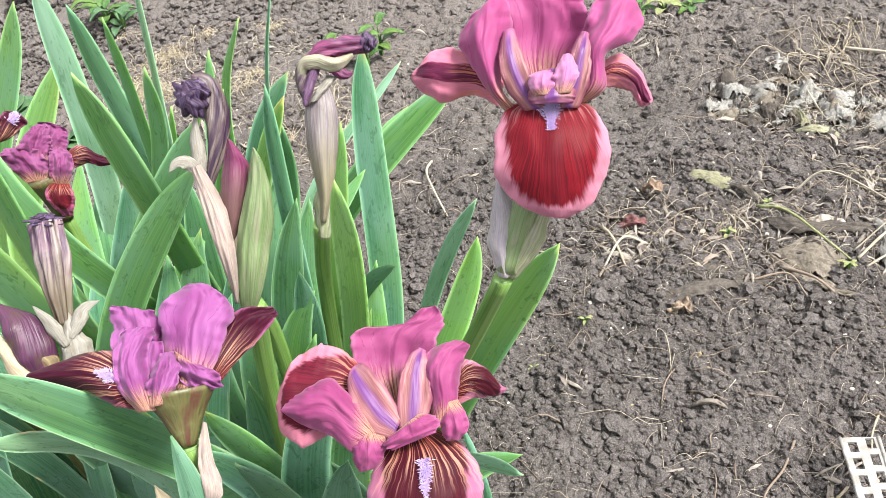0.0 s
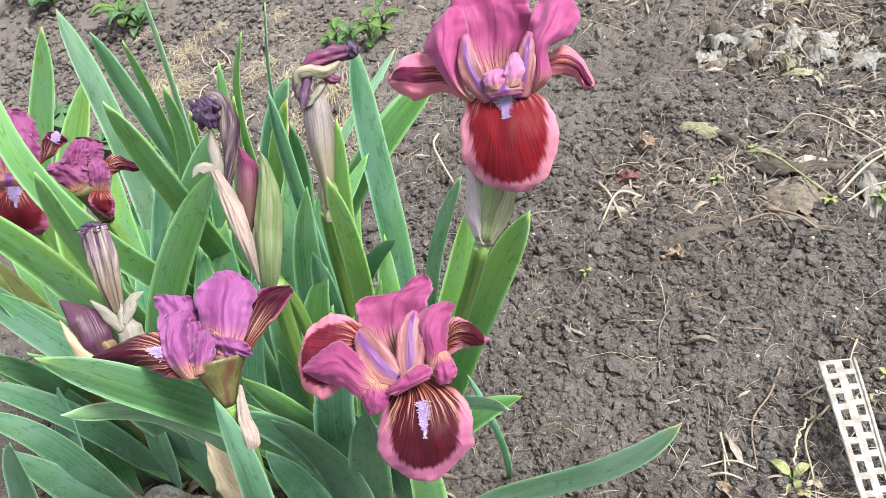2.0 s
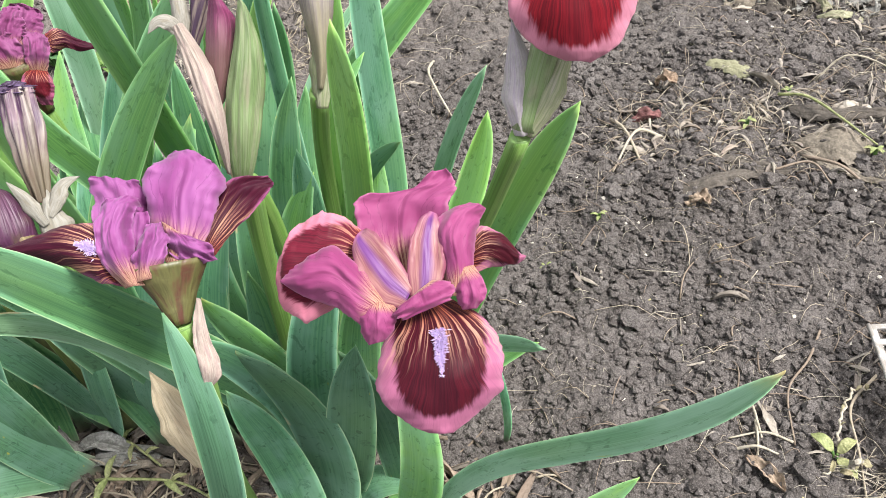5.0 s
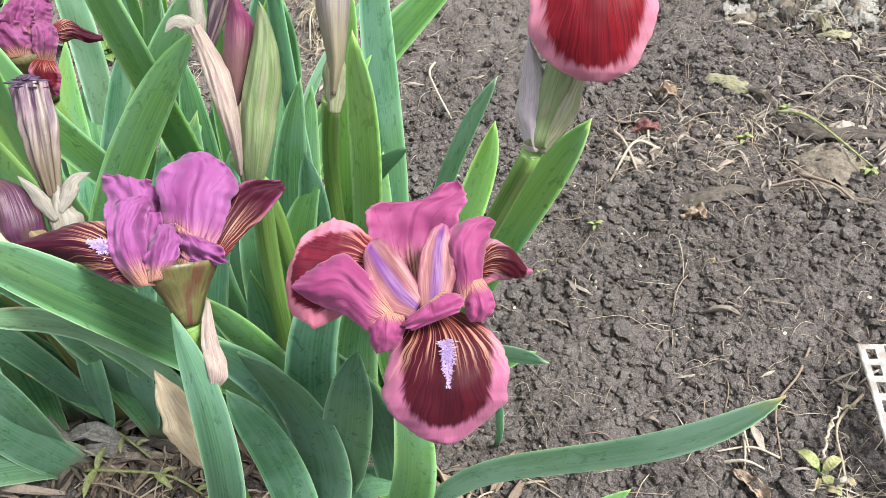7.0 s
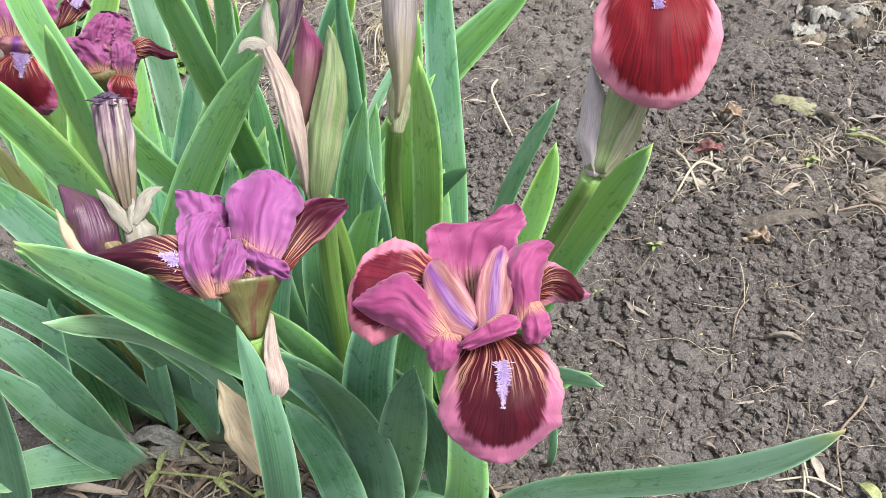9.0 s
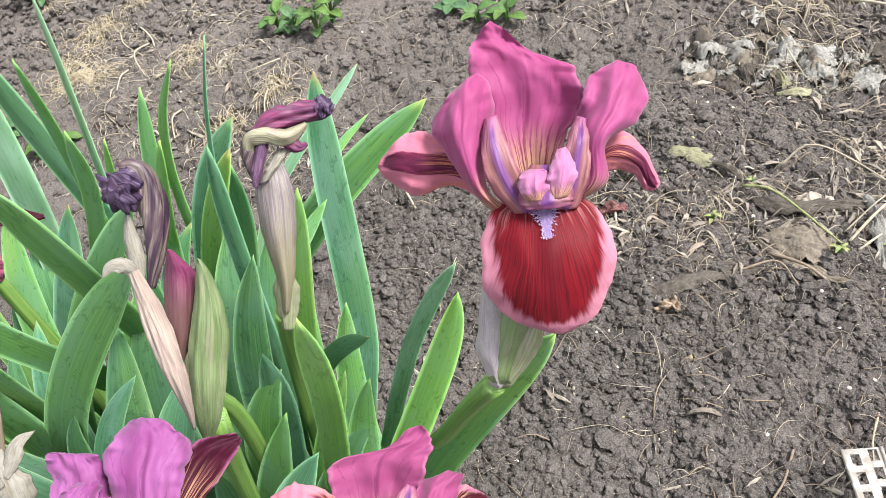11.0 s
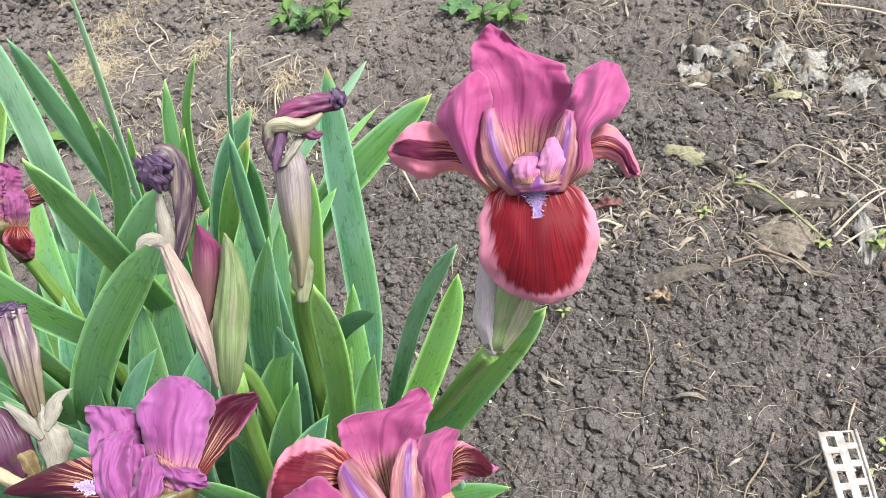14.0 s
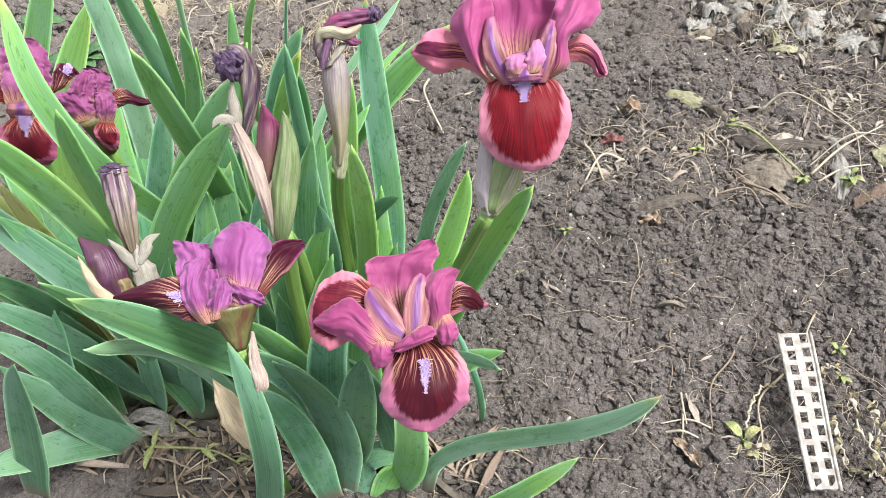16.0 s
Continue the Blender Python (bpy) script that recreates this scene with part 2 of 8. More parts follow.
def fall_material(name, spot, rim, deep, haft0, haft1, spread_in=2.45, mid=0.42, up=1.0, down=2.3, cream=(0.52, 0.26, 0.19)):
    """A fall: dark blaze with feathered margin on a pale rim, hatched haft. mid, up, down: where the blaze sits along it."""
    m = Mat(name, 0.55)
    vec, u, v = m.uv("flat")
    _, un, _ = m.uv("UVMap")
    side = m.math('SUBTRACT', u, 0.5)
    wob = m.noise(m.scaled(vec, 6.0, 4.0), 1.0, 2.0)
    fan = m.math('DIVIDE', side, m.math('ADD', v, 0.14))
    fan = m.math('ADD', fan, m.math('MULTIPLY', m.math('SUBTRACT', wob, 0.5), 0.06))
    rays = m.nt.nodes.new("ShaderNodeCombineXYZ")
    link(m.nt, m.math('MULTIPLY', fan, 17.0), rays.inputs[0])
    link(m.nt, m.math('MULTIPLY', v, 1.6), rays.inputs[1])
    rays = rays.outputs[0]
    feather = m.noise(rays, 1.0, 3.0, 0.6)
    fine = m.noise(m.scaled(rays, 3.2, 1.6), 1.0, 2.0, 0.6)
    lines = m.math('MULTIPLY', m.math('SUBTRACT', m.noise(m.scaled(rays, 0.92, 0.5), 1.0, 2.0, 0.6), 0.5), 6.0)
    dy = m.math('SUBTRACT', v, mid)
    dy = m.math('ADD', m.math('MULTIPLY', m.math('MAXIMUM', dy, 0.0), down), m.math('MULTIPLY', m.math('MINIMUM', dy, 0.0), up))
    rr = m.math('SQRT', m.math('ADD', m.math('POWER', m.math('MULTIPLY', side, spread_in), 2.0), m.math('POWER', dy, 2.0)))
    rr = m.math('ADD', rr, m.math('MULTIPLY', m.math('SUBTRACT', feather, 0.5), 0.36))
    inside = m.math('SUBTRACT', 1.0, m.step(rr, 0.84, 1.0))
    core = m.mix(m.step(fine, 0.30, 0.70), deep, spot)
    core = m.mix(m.step(m.math('ABSOLUTE', side), 0.0, 0.16), m.mix(0.55, core, deep), core)
    pale = m.step(m.math('ABSOLUTE', m.math('SUBTRACT', un, 0.5)), 0.42, 0.5)
    border = m.mix(m.math('MULTIPLY', pale, 0.5), rim, tuple(min(1.0, 0.06 + 1.2 * q) for q in rim))
    border = m.mix(m.math('MULTIPLY', m.step(fine, 0.50, 0.66), 0.40), border, tuple(0.74 * q for q in rim))
    c = m.mix(inside, border, core)
    # hatched haft: pale lines between the dark veins
    haft = m.math('SUBTRACT', 1.0, m.step(m.math('ADD', v, m.math('MULTIPLY', m.math('SUBTRACT', feather, 0.5), 0.34)), haft0, haft1))
    warm = m.mix(m.step(v, 0.05, 0.30), (0.42, 0.11, 0.05), cream)
    gaps = m.math('SUBTRACT', 1.0, m.step(lines, -0.75, 0.10))
    c = m.mix(m.math('MULTIPLY', m.math('MULTIPLY', haft, gaps), 0.85), c, warm)
    m.bump(m.math('ADD', m.math('MULTIPLY', fine, 0.5), m.noise(m.scaled(vec, 7.0, 5.0), 1.0, 2.0)), 0.2, 0.0008)
    m.colour(c, 0.18)
    m.b.inputs["Sheen Weight"].default_value = 0.05
    m.b.inputs["Specular IOR Level"].default_value = 0.12
    return m.m


STANDARD = standard_material("petal_rose", (0.320, 0.052, 0.171), (0.167, 0.012, 0.082), (0.359, 0.077, 0.214))
CREST = standard_material("crest_lilac", (0.400, 0.135, 0.290), (0.270, 0.060, 0.210), (0.450, 0.200, 0.360))
STANDARD_MAUVE = standard_material("petal_mauve", (0.230, 0.049, 0.190), (0.105, 0.013, 0.089), (0.307, 0.098, 0.279))
STANDARD_ROSE = standard_material("petal_magenta", (0.249, 0.040, 0.138), (0.114, 0.009, 0.057), (0.314, 0.067, 0.184))
STANDARD_DEEP = standard_material("petal_raspberry", (0.205, 0.040, 0.140), (0.085, 0.010, 0.055), (0.280, 0.085, 0.215))
FALL_RED = fall_material("fall_red", (0.180, 0.006, 0.013), (0.430, 0.165, 0.235), (0.075, 0.003, 0.008), 0.08, 0.34, 2.35, 0.40, 0.75, 2.15, (0.62, 0.38, 0.40))
FALL_SIDE = fall_material("fall_side", (0.120, 0.008, 0.022), (0.470, 0.155, 0.225), (0.060, 0.004, 0.012), 0.16, 0.44, 2.6, 0.50, 1.2, 2.8)
FALL_PALE = fall_material("fall_pale", (0.125, 0.014, 0.045), (0.460, 0.150, 0.225), (0.070, 0.010, 0.034), 0.26, 0.56, 5.4, 0.50, 1.0, 2.1, (0.60, 0.22, 0.12))
FALL_MAROON = fall_material("fall_maroon", (0.062, 0.004, 0.011), (0.310, 0.100, 0.182), (0.028, 0.002, 0.007), 0.14, 0.50, 2.6, 0.43, 0.7, 2.6, (0.60, 0.34, 0.25))
FALL_WINE = fall_material("fall_wine", (0.105, 0.006, 0.015), (0.24, 0.055, 0.12), (0.065, 0.004, 0.010), 0.20, 0.46)
FALL_DARK = fall_material("fall_purple", (0.058, 0.005, 0.018), (0.180, 0.040, 0.110), (0.030, 0.003, 0.012), 0.30, 0.66, 2.1, 0.55, 0.8, 2.0, (0.56, 0.30, 0.20))


def arm_material():
    """Cream style arm with a violet midline and lilac crest."""
    m = Mat("style_arm", 0.5)
    vec, u, v = m.uv("UVMap")
    side = m.math('ABSOLUTE', m.math('SUBTRACT', u, 0.5))
    streak = m.noise(m.scaled(vec, 14.0, 2.0), 1.0, 2.0)
    c = m.mix(m.step(streak, 0.35, 0.7), (0.250, 0.085, 0.105), (0.330, 0.160, 0.145))
    c = m.mix(m.math('MULTIPLY', m.step(v, 0.45, 1.0), 0.6), c, (0.300, 0.115, 0.230))
    line = m.math('SUBTRACT', 1.0, m.step(m.math('ADD', side, m.math('MULTIPLY', streak, 0.06)), 0.08, 0.27))
    c = m.mix(m.math('MULTIPLY', line, 0.9), c, (0.125, 0.030, 0.190))
    c = m.mix(m.math('MULTIPLY', m.step(v, 0.80, 1.0), 0.7), c, (0.36, 0.10, 0.22))
    c = m.mix(m.math('MULTIPLY', m.step(m.math('ADD', side, m.math('MULTIPLY', streak, 0.05)), 0.40, 0.51), 0.7), c, (0.200, 0.040, 0.095))
    m.bump(streak, 0.4, 0.0007)
    return m.colour(c, 0.25).m


ARM = arm_material()
BEARD = Mat("beard_lavender", 0.7)
BEARD.colour(BEARD.mix(BEARD.island(), (0.56, 0.42, 0.74), (0.84, 0.74, 0.92)), 0.3)
BEARD = BEARD.m


def striped(name, a, b, c, lines, rough=0.6, through_light=0.1, foot=None):
    """Long stripes along a stem, bud or bract, with a blotchy second tone."""
    m = Mat(name, rough)
    vec, u, v = m.uv("UVMap")
    wob = m.noise(m.scaled(vec, 4.0, 3.0), 1.0, 3.0)
    st = m.noise(m.scaled(vec, lines, 0.9), 1.0, 3.0, 0.6, 0.3)
    fine = m.noise(m.scaled(vec, lines * 4.0, 2.5), 1.0, 2.0)
    mottle = m.noise(m.scaled(vec, 9.0, 7.0), 1.0, 4.0, 0.7)
    col = m.mix(m.step(st, 0.44, 0.57), a, b)
    col = m.mix(m.step(wob, 0.46, 0.72), col, c)
    col = m.mix(m.math('MULTIPLY', m.step(fine, 0.45, 0.7), 0.55), col, tuple(0.5 * q for q in a))
    col = m.mix(m.math('MULTIPLY', m.step(mottle, 0.5, 0.68), 0.45), col, tuple(0.55 * q for q in c))
    if foot:
        col = m.mix(m.math('MULTIPLY', m.math('SUBTRACT', 1.0, m.step(m.math('ADD', v, m.math('MULTIPLY', m.math('SUBTRACT', st, 0.5), 0.35)), 0.25, 0.72)), 0.75), col, foot)
    m.bump(m.math('ADD', st, m.math('MULTIPLY', fine, 0.5)), 0.5, 0.001)
    return m.colour(col, through_light).m


STEM = striped("stem_green", (0.15, 0.30, 0.06), (0.23, 0.38, 0.10), (0.18, 0.30, 0.10), 6.0, 0.45)
CUP = striped("flower_tube", (0.095, 0.092, 0.031), (0.082, 0.031, 0.020), (0.136, 0.129, 0.051), 9.0, 0.45, 0.05)
SPATHE_GREEN = striped("bract_green", (0.167, 0.251, 0.098), (0.220, 0.288, 0.143), (0.270, 0.274, 0.178), 14.0, 0.55, 0.2)
SPATHE_GREY = striped("bract_silvery", (0.508, 0.471, 0.478), (0.443, 0.388, 0.455), (0.464, 0.450, 0.408), 16.0, 0.55, 0.25)
SPATHE_LILAC = striped("bract_lilac", (0.318, 0.288, 0.275), (0.198, 0.159, 0.194), (0.267, 0.232, 0.202), 18.0, 0.5, 0.25, (0.284, 0.258, 0.146))
SPATHE_PALE = striped("bract_pale_green", (0.245, 0.288, 0.144), (0.331, 0.346, 0.223), (0.374, 0.360, 0.288), 12.0, 0.55, 0.25)
SPATHE_TAN = striped("bract_papery", (0.580, 0.484, 0.328), (0.626, 0.536, 0.382), (0.510, 0.399, 0.268), 12.0, 0.7, 0.3)
SPATHE_WHITE = striped("bract_bleached", (0.348, 0.329, 0.283), (0.375, 0.362, 0.325), (0.283, 0.252, 0.192), 10.0, 0.7, 0.3)
SPATHE_PINK = striped("bract_pinkish", (0.419, 0.335, 0.293), (0.460, 0.390, 0.335), (0.362, 0.258, 0.251), 12.0, 0.65, 0.3)
WILT_FOLD = striped("wilted_fold", (0.336, 0.336, 0.232), (0.272, 0.256, 0.176), (0.240, 0.176, 0.160), 9.0, 0.5, 0.08)
WILT_ROSE_DARK = striped("wilted_plum", (0.075, 0.030, 0.085), (0.12, 0.06, 0.13), (0.10, 0.035, 0.07), 12.0, 0.55, 0.08)
SPATHE_BROWN = striped("bract_brown", (0.16, 0.12, 0.05), (0.22, 0.17, 0.08), (0.12, 0.06, 0.05), 12.0, 0.55, 0.15)
WILT_HEAD = striped("wilted_violet", (0.026, 0.010, 0.034), (0.105, 0.068, 0.150), (0.045, 0.016, 0.045), 14.0, 0.6, 0.08)
WILT_NECK = striped("wilted_neck", (0.150, 0.118, 0.105), (0.030, 0.012, 0.034), (0.060, 0.032, 0.050), 12.0, 0.45, 0.05)
WILT_ROSE = striped("wilted_rose", (0.20, 0.036, 0.11), (0.085, 0.016, 0.065), (0.17, 0.075, 0.13), 10.0, 0.6, 0.12)
WILT_CREAM = striped("wilted_cream", (0.290, 0.245, 0.225), (0.048, 0.014, 0.050), (0.170, 0.095, 0.130), 14.0, 0.5, 0.06, (0.105, 0.085, 0.045))
BUD_ROSE = striped("bud_rose", (0.200, 0.030, 0.105), (0.110, 0.012, 0.055), (0.180, 0.045, 0.100), 12.0, 0.5, 0.06, (0.095, 0.062, 0.042))
BUD_PLUM = striped("bud_plum", (0.053, 0.012, 0.041), (0.075, 0.019, 0.056), (0.060, 0.038, 0.022), 14.0, 0.5, 0.04)


def soil_material(name, islands):
    m = Mat(name, 0.95)
    pos = m.coords()
    big = m.noise(pos, 6.0, 3.0, 0.6)
    mid = m.noise(pos, 60.0, 4.0, 0.6)
    grit = m.noise(pos, 520.0, 5.0, 0.8)
    c = m.mix(m.step(mid, 0.3, 0.72), (0.058, 0.051, 0.047), (0.122, 0.110, 0.104))
    c = m.mix(m.math('MULTIPLY', m.step(big, 0.42, 0.70), 0.40), c, (0.160, 0.143, 0.139))
    c = m.mix(m.math('MULTIPLY', m.step(grit, 0.44, 0.70), 0.60), c, (0.205, 0.186, 0.177))
    c = m.mix(m.math('MULTIPLY', m.step(grit, 0.76, 0.85), 0.6), c, (0.557, 0.502, 0.465))
    # dry: patch beyond the clump where brightness is mixed into the colour
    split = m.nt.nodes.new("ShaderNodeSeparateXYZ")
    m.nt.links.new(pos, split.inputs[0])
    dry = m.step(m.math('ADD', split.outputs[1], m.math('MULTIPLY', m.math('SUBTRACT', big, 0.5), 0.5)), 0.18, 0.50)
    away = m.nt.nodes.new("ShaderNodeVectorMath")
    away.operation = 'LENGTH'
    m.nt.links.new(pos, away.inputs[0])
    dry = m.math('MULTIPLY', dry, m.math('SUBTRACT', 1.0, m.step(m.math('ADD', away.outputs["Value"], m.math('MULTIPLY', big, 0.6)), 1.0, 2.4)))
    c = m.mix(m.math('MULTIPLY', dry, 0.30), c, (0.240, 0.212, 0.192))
    if islands:
        c = m.mix(m.math('MULTIPLY', m.step(m.island(), 0.50, 1.0), 0.42), c, (0.192, 0.175, 0.171))
        c = m.mix(m.math('MULTIPLY', m.math('SUBTRACT', 1.0, m.step(m.island(), 0.0, 0.45)), 0.45), c, (0.052, 0.045, 0.044))
    speck = m.noise(pos, 1300.0, 2.0, 0.6)
    c = m.mix(m.math('MULTIPLY', m.step(speck, 0.52, 0.64), 0.55), c, (0.036, 0.031, 0.028))
    c = m.mix(m.math('MULTIPLY', m.math('SUBTRACT', 1.0, m.step(speck, 0.36, 0.46)), 0.45), c, (0.245, 0.222, 0.208))
    cells = [m.granules(pos, q) for q in (420.0, 1000.0)]
    clods = m.math('ADD', m.math('MULTIPLY', cells[0], -0.5), m.math('MULTIPLY', cells[1], -0.4))
    m.bump(m.math('ADD', m.math('MULTIPLY', grit, 1.0), clods), 1.0, 0.0018)
    m.b.inputs["Specular IOR Level"].default_value = 0.2
    return m.colour(c).m


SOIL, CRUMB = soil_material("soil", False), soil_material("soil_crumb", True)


def litter_material(name, a, b, c, islands=True, rough=0.8):
    m = Mat(name, rough)
    pos = m.coords()
    n1, n2 = m.noise(pos, 90.0, 4.0, 0.65), m.noise(pos, 600.0, 3.0)
    col = m.mix(m.step(n1, 0.35, 0.66), a, b)
    col = m.mix(m.math('MULTIPLY', m.step(m.island() if islands else m.random(), 0.3, 1.0), 0.8), col, c)
    col = m.mix(m.math('MULTIPLY', m.step(n2, 0.5, 0.75), 0.4), col, tuple(0.5 * q for q in a))
    if not islands:
        # rotted blotches and a fine net of veins
        rot, net = m.noise(pos, 210.0, 5.0, 0.75), m.granules(pos, 700.0)
        col = m.mix(m.math('MULTIPLY', m.step(rot, 0.48, 0.62), 0.55), col, tuple(0.42 * q for q in c))
        col = m.mix(m.math('MULTIPLY', m.step(net, 0.30, 0.60), 0.35), col, tuple(0.5 * q for q in a))
    m.bump(m.math('ADD', n1, n2), 0.8, 0.0012)
    return m.colour(col, 0.1).m


STRAW = litter_material("straw", (0.322, 0.276, 0.207), (0.423, 0.368, 0.285), (0.221, 0.179, 0.133))
STRAW_PALE = litter_material("straw_pale", (0.393, 0.354, 0.274), (0.471, 0.432, 0.354), (0.315, 0.267, 0.205))
ROOT = litter_material("old_root", (0.20, 0.155, 0.115), (0.28, 0.22, 0.17), (0.15, 0.115, 0.09))
DRY = litter_material("dry_leaf", (0.170, 0.145, 0.111), (0.255, 0.221, 0.178), (0.119, 0.098, 0.076), False)
DRY_GREY = litter_material("dry_leaf_grey", (0.248, 0.243, 0.223), (0.381, 0.375, 0.352), (0.161, 0.155, 0.140), False)
DRY_DARK = litter_material("dry_leaf_dark", (0.072, 0.060, 0.049), (0.128, 0.111, 0.093), (0.060, 0.049, 0.041), False)
DRY_ORANGE = litter_material("dry_petal", (0.315, 0.232, 0.165), (0.405, 0.323, 0.247), (0.270, 0.180, 0.120), False)
DRY_YELLOW = litter_material("dry_yellow_leaf", (0.274, 0.245, 0.137), (0.360, 0.324, 0.209), (0.216, 0.180, 0.101), False)
DRY_PINK = litter_material("dry_pink_petal", (0.26, 0.12, 0.12), (0.36, 0.22, 0.20), (0.20, 0.08, 0.08), False)
STRAW_TAN = litter_material("root_straw", (0.450, 0.390, 0.270), (0.570, 0.500, 0.360), (0.340, 0.281, 0.190))
YELLOW_LEAF = litter_material("faded_leaf", (0.253, 0.253, 0.148), (0.323, 0.316, 0.211), (0.196, 0.190, 0.113), False)
ROOT_LEAF = litter_material("brown_dead_leaf", (0.165, 0.115, 0.085), (0.235, 0.175, 0.135), (0.110, 0.080, 0.060), False)
TAN_LEAF = litter_material("buff_dead_leaf", (0.324, 0.261, 0.216), (0.387, 0.329, 0.279), (0.243, 0.184, 0.149), False)
SCRAP = litter_material("dead_leaf_scrap", (0.246, 0.216, 0.180), (0.334, 0.304, 0.264), (0.150, 0.123, 0.106))
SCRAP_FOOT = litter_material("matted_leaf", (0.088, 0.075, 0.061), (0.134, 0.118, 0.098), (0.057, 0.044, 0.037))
SCRAP_PALE = litter_material("bleached_scrap", (0.324, 0.296, 0.246), (0.394, 0.366, 0.310), (0.267, 0.211, 0.176))
FLECK = litter_material("yellow_fleck", (0.30, 0.28, 0.13), (0.36, 0.33, 0.19), (0.30, 0.22, 0.12))
CHIP = litter_material("pale_chip", (0.510, 0.484, 0.425), (0.595, 0.570, 0.510), (0.408, 0.374, 0.315))
SHELL = litter_material("bleached_shell", (0.357, 0.306, 0.246), (0.510, 0.468, 0.408), (0.306, 0.238, 0.187), False, 0.6)
WEED = litter_material("weed_leaf", (0.058, 0.148, 0.033), (0.090, 0.195, 0.047), (0.125, 0.218, 0.039), False, 0.5)
WEED_BLUE = litter_material("weed_leaf_blue", (0.058, 0.140, 0.058), (0.094, 0.187, 0.086), (0.078, 0.179, 0.055), False, 0.5)
WEED_YELLOW = litter_material("weed_leaf_pale", (0.22, 0.28, 0.09), (0.30, 0.34, 0.14), (0.33, 0.32, 0.16), False, 0.55)


def plastic_material():
    m = Mat("white_plastic", 0.4)
    pos = m.coords()
    dirt, speck = m.noise(pos, 170.0, 5.0, 0.7), m.noise(pos, 620.0, 3.0)
    c = m.mix(m.math('MULTIPLY', m.step(dirt, 0.38, 0.60), 0.9), (0.385, 0.378, 0.367), (0.21, 0.19, 0.168))
    c = m.mix(m.math('MULTIPLY', m.step(speck, 0.62, 0.72), 0.6), c, (0.20, 0.17, 0.14))
    m.bump(dirt, 0.2, 0.0008)
    return m.colour(c).m


PLASTIC = plastic_material()

# ---- shapes ----


def spline(points, n):
    """n points at even steps along a smooth curve through the given ones."""
    p = [Vector(q) for q in points]
    if len(p) == 2:
        p = [p[0], p[0].lerp(p[1], 0.5), p[1]]
    p = [2 * p[0] - p[1], *p, 2 * p[-1] - p[-2]]
    fine = []
    for a, b, c, d in zip(p, p[1:], p[2:], p[3:]):
        for k in range(16):
            t = k / 16
            fine.append(0.5 * (2 * b + (c - a) * t + (2 * a - 5 * b + 4 * c - d) * t * t + (3 * b - a - 3 * c + d) * t ** 3))
    fine.append(p[-2])
    length = [0.0]
    for a, b in zip(fine, fine[1:]):
        length.append(length[-1] + (b - a).length)
    out, k = [], 0
    for i in range(n):
        want = length[-1] * i / (n - 1)
        while k < len(fine) - 2 and length[k + 1] < want:
            k += 1
        f = (want - length[k]) / max(1e-9, length[k + 1] - length[k])
        out.append(fine[k].lerp(fine[k + 1], min(1.0, f)))
    return out


def mesh_object(name, verts, faces, material, parent=None, label="", uvs=None, smooth=True):
    me = bpy.data.meshes.new(name)
    me.from_pydata([tuple(v) for v in verts], [], faces)
    me.materials.append(material)
    if smooth:
        me.polygons.foreach_set("use_smooth", np.ones(len(me.polygons), dtype=bool))
    if uvs:
        idx = np.empty(len(me.loops), dtype=np.int32)
        me.loops.foreach_get("vertex_index", idx)
        for layer, co in uvs.items():
            me.uv_layers.new(name=layer).data.foreach_set("uv", np.asarray(co, dtype=np.float32)[idx].ravel())
    me.update()
    ob = new(name, me)
    ob.parent = parent
    if label:
        tagged(ob, label)
    return ob


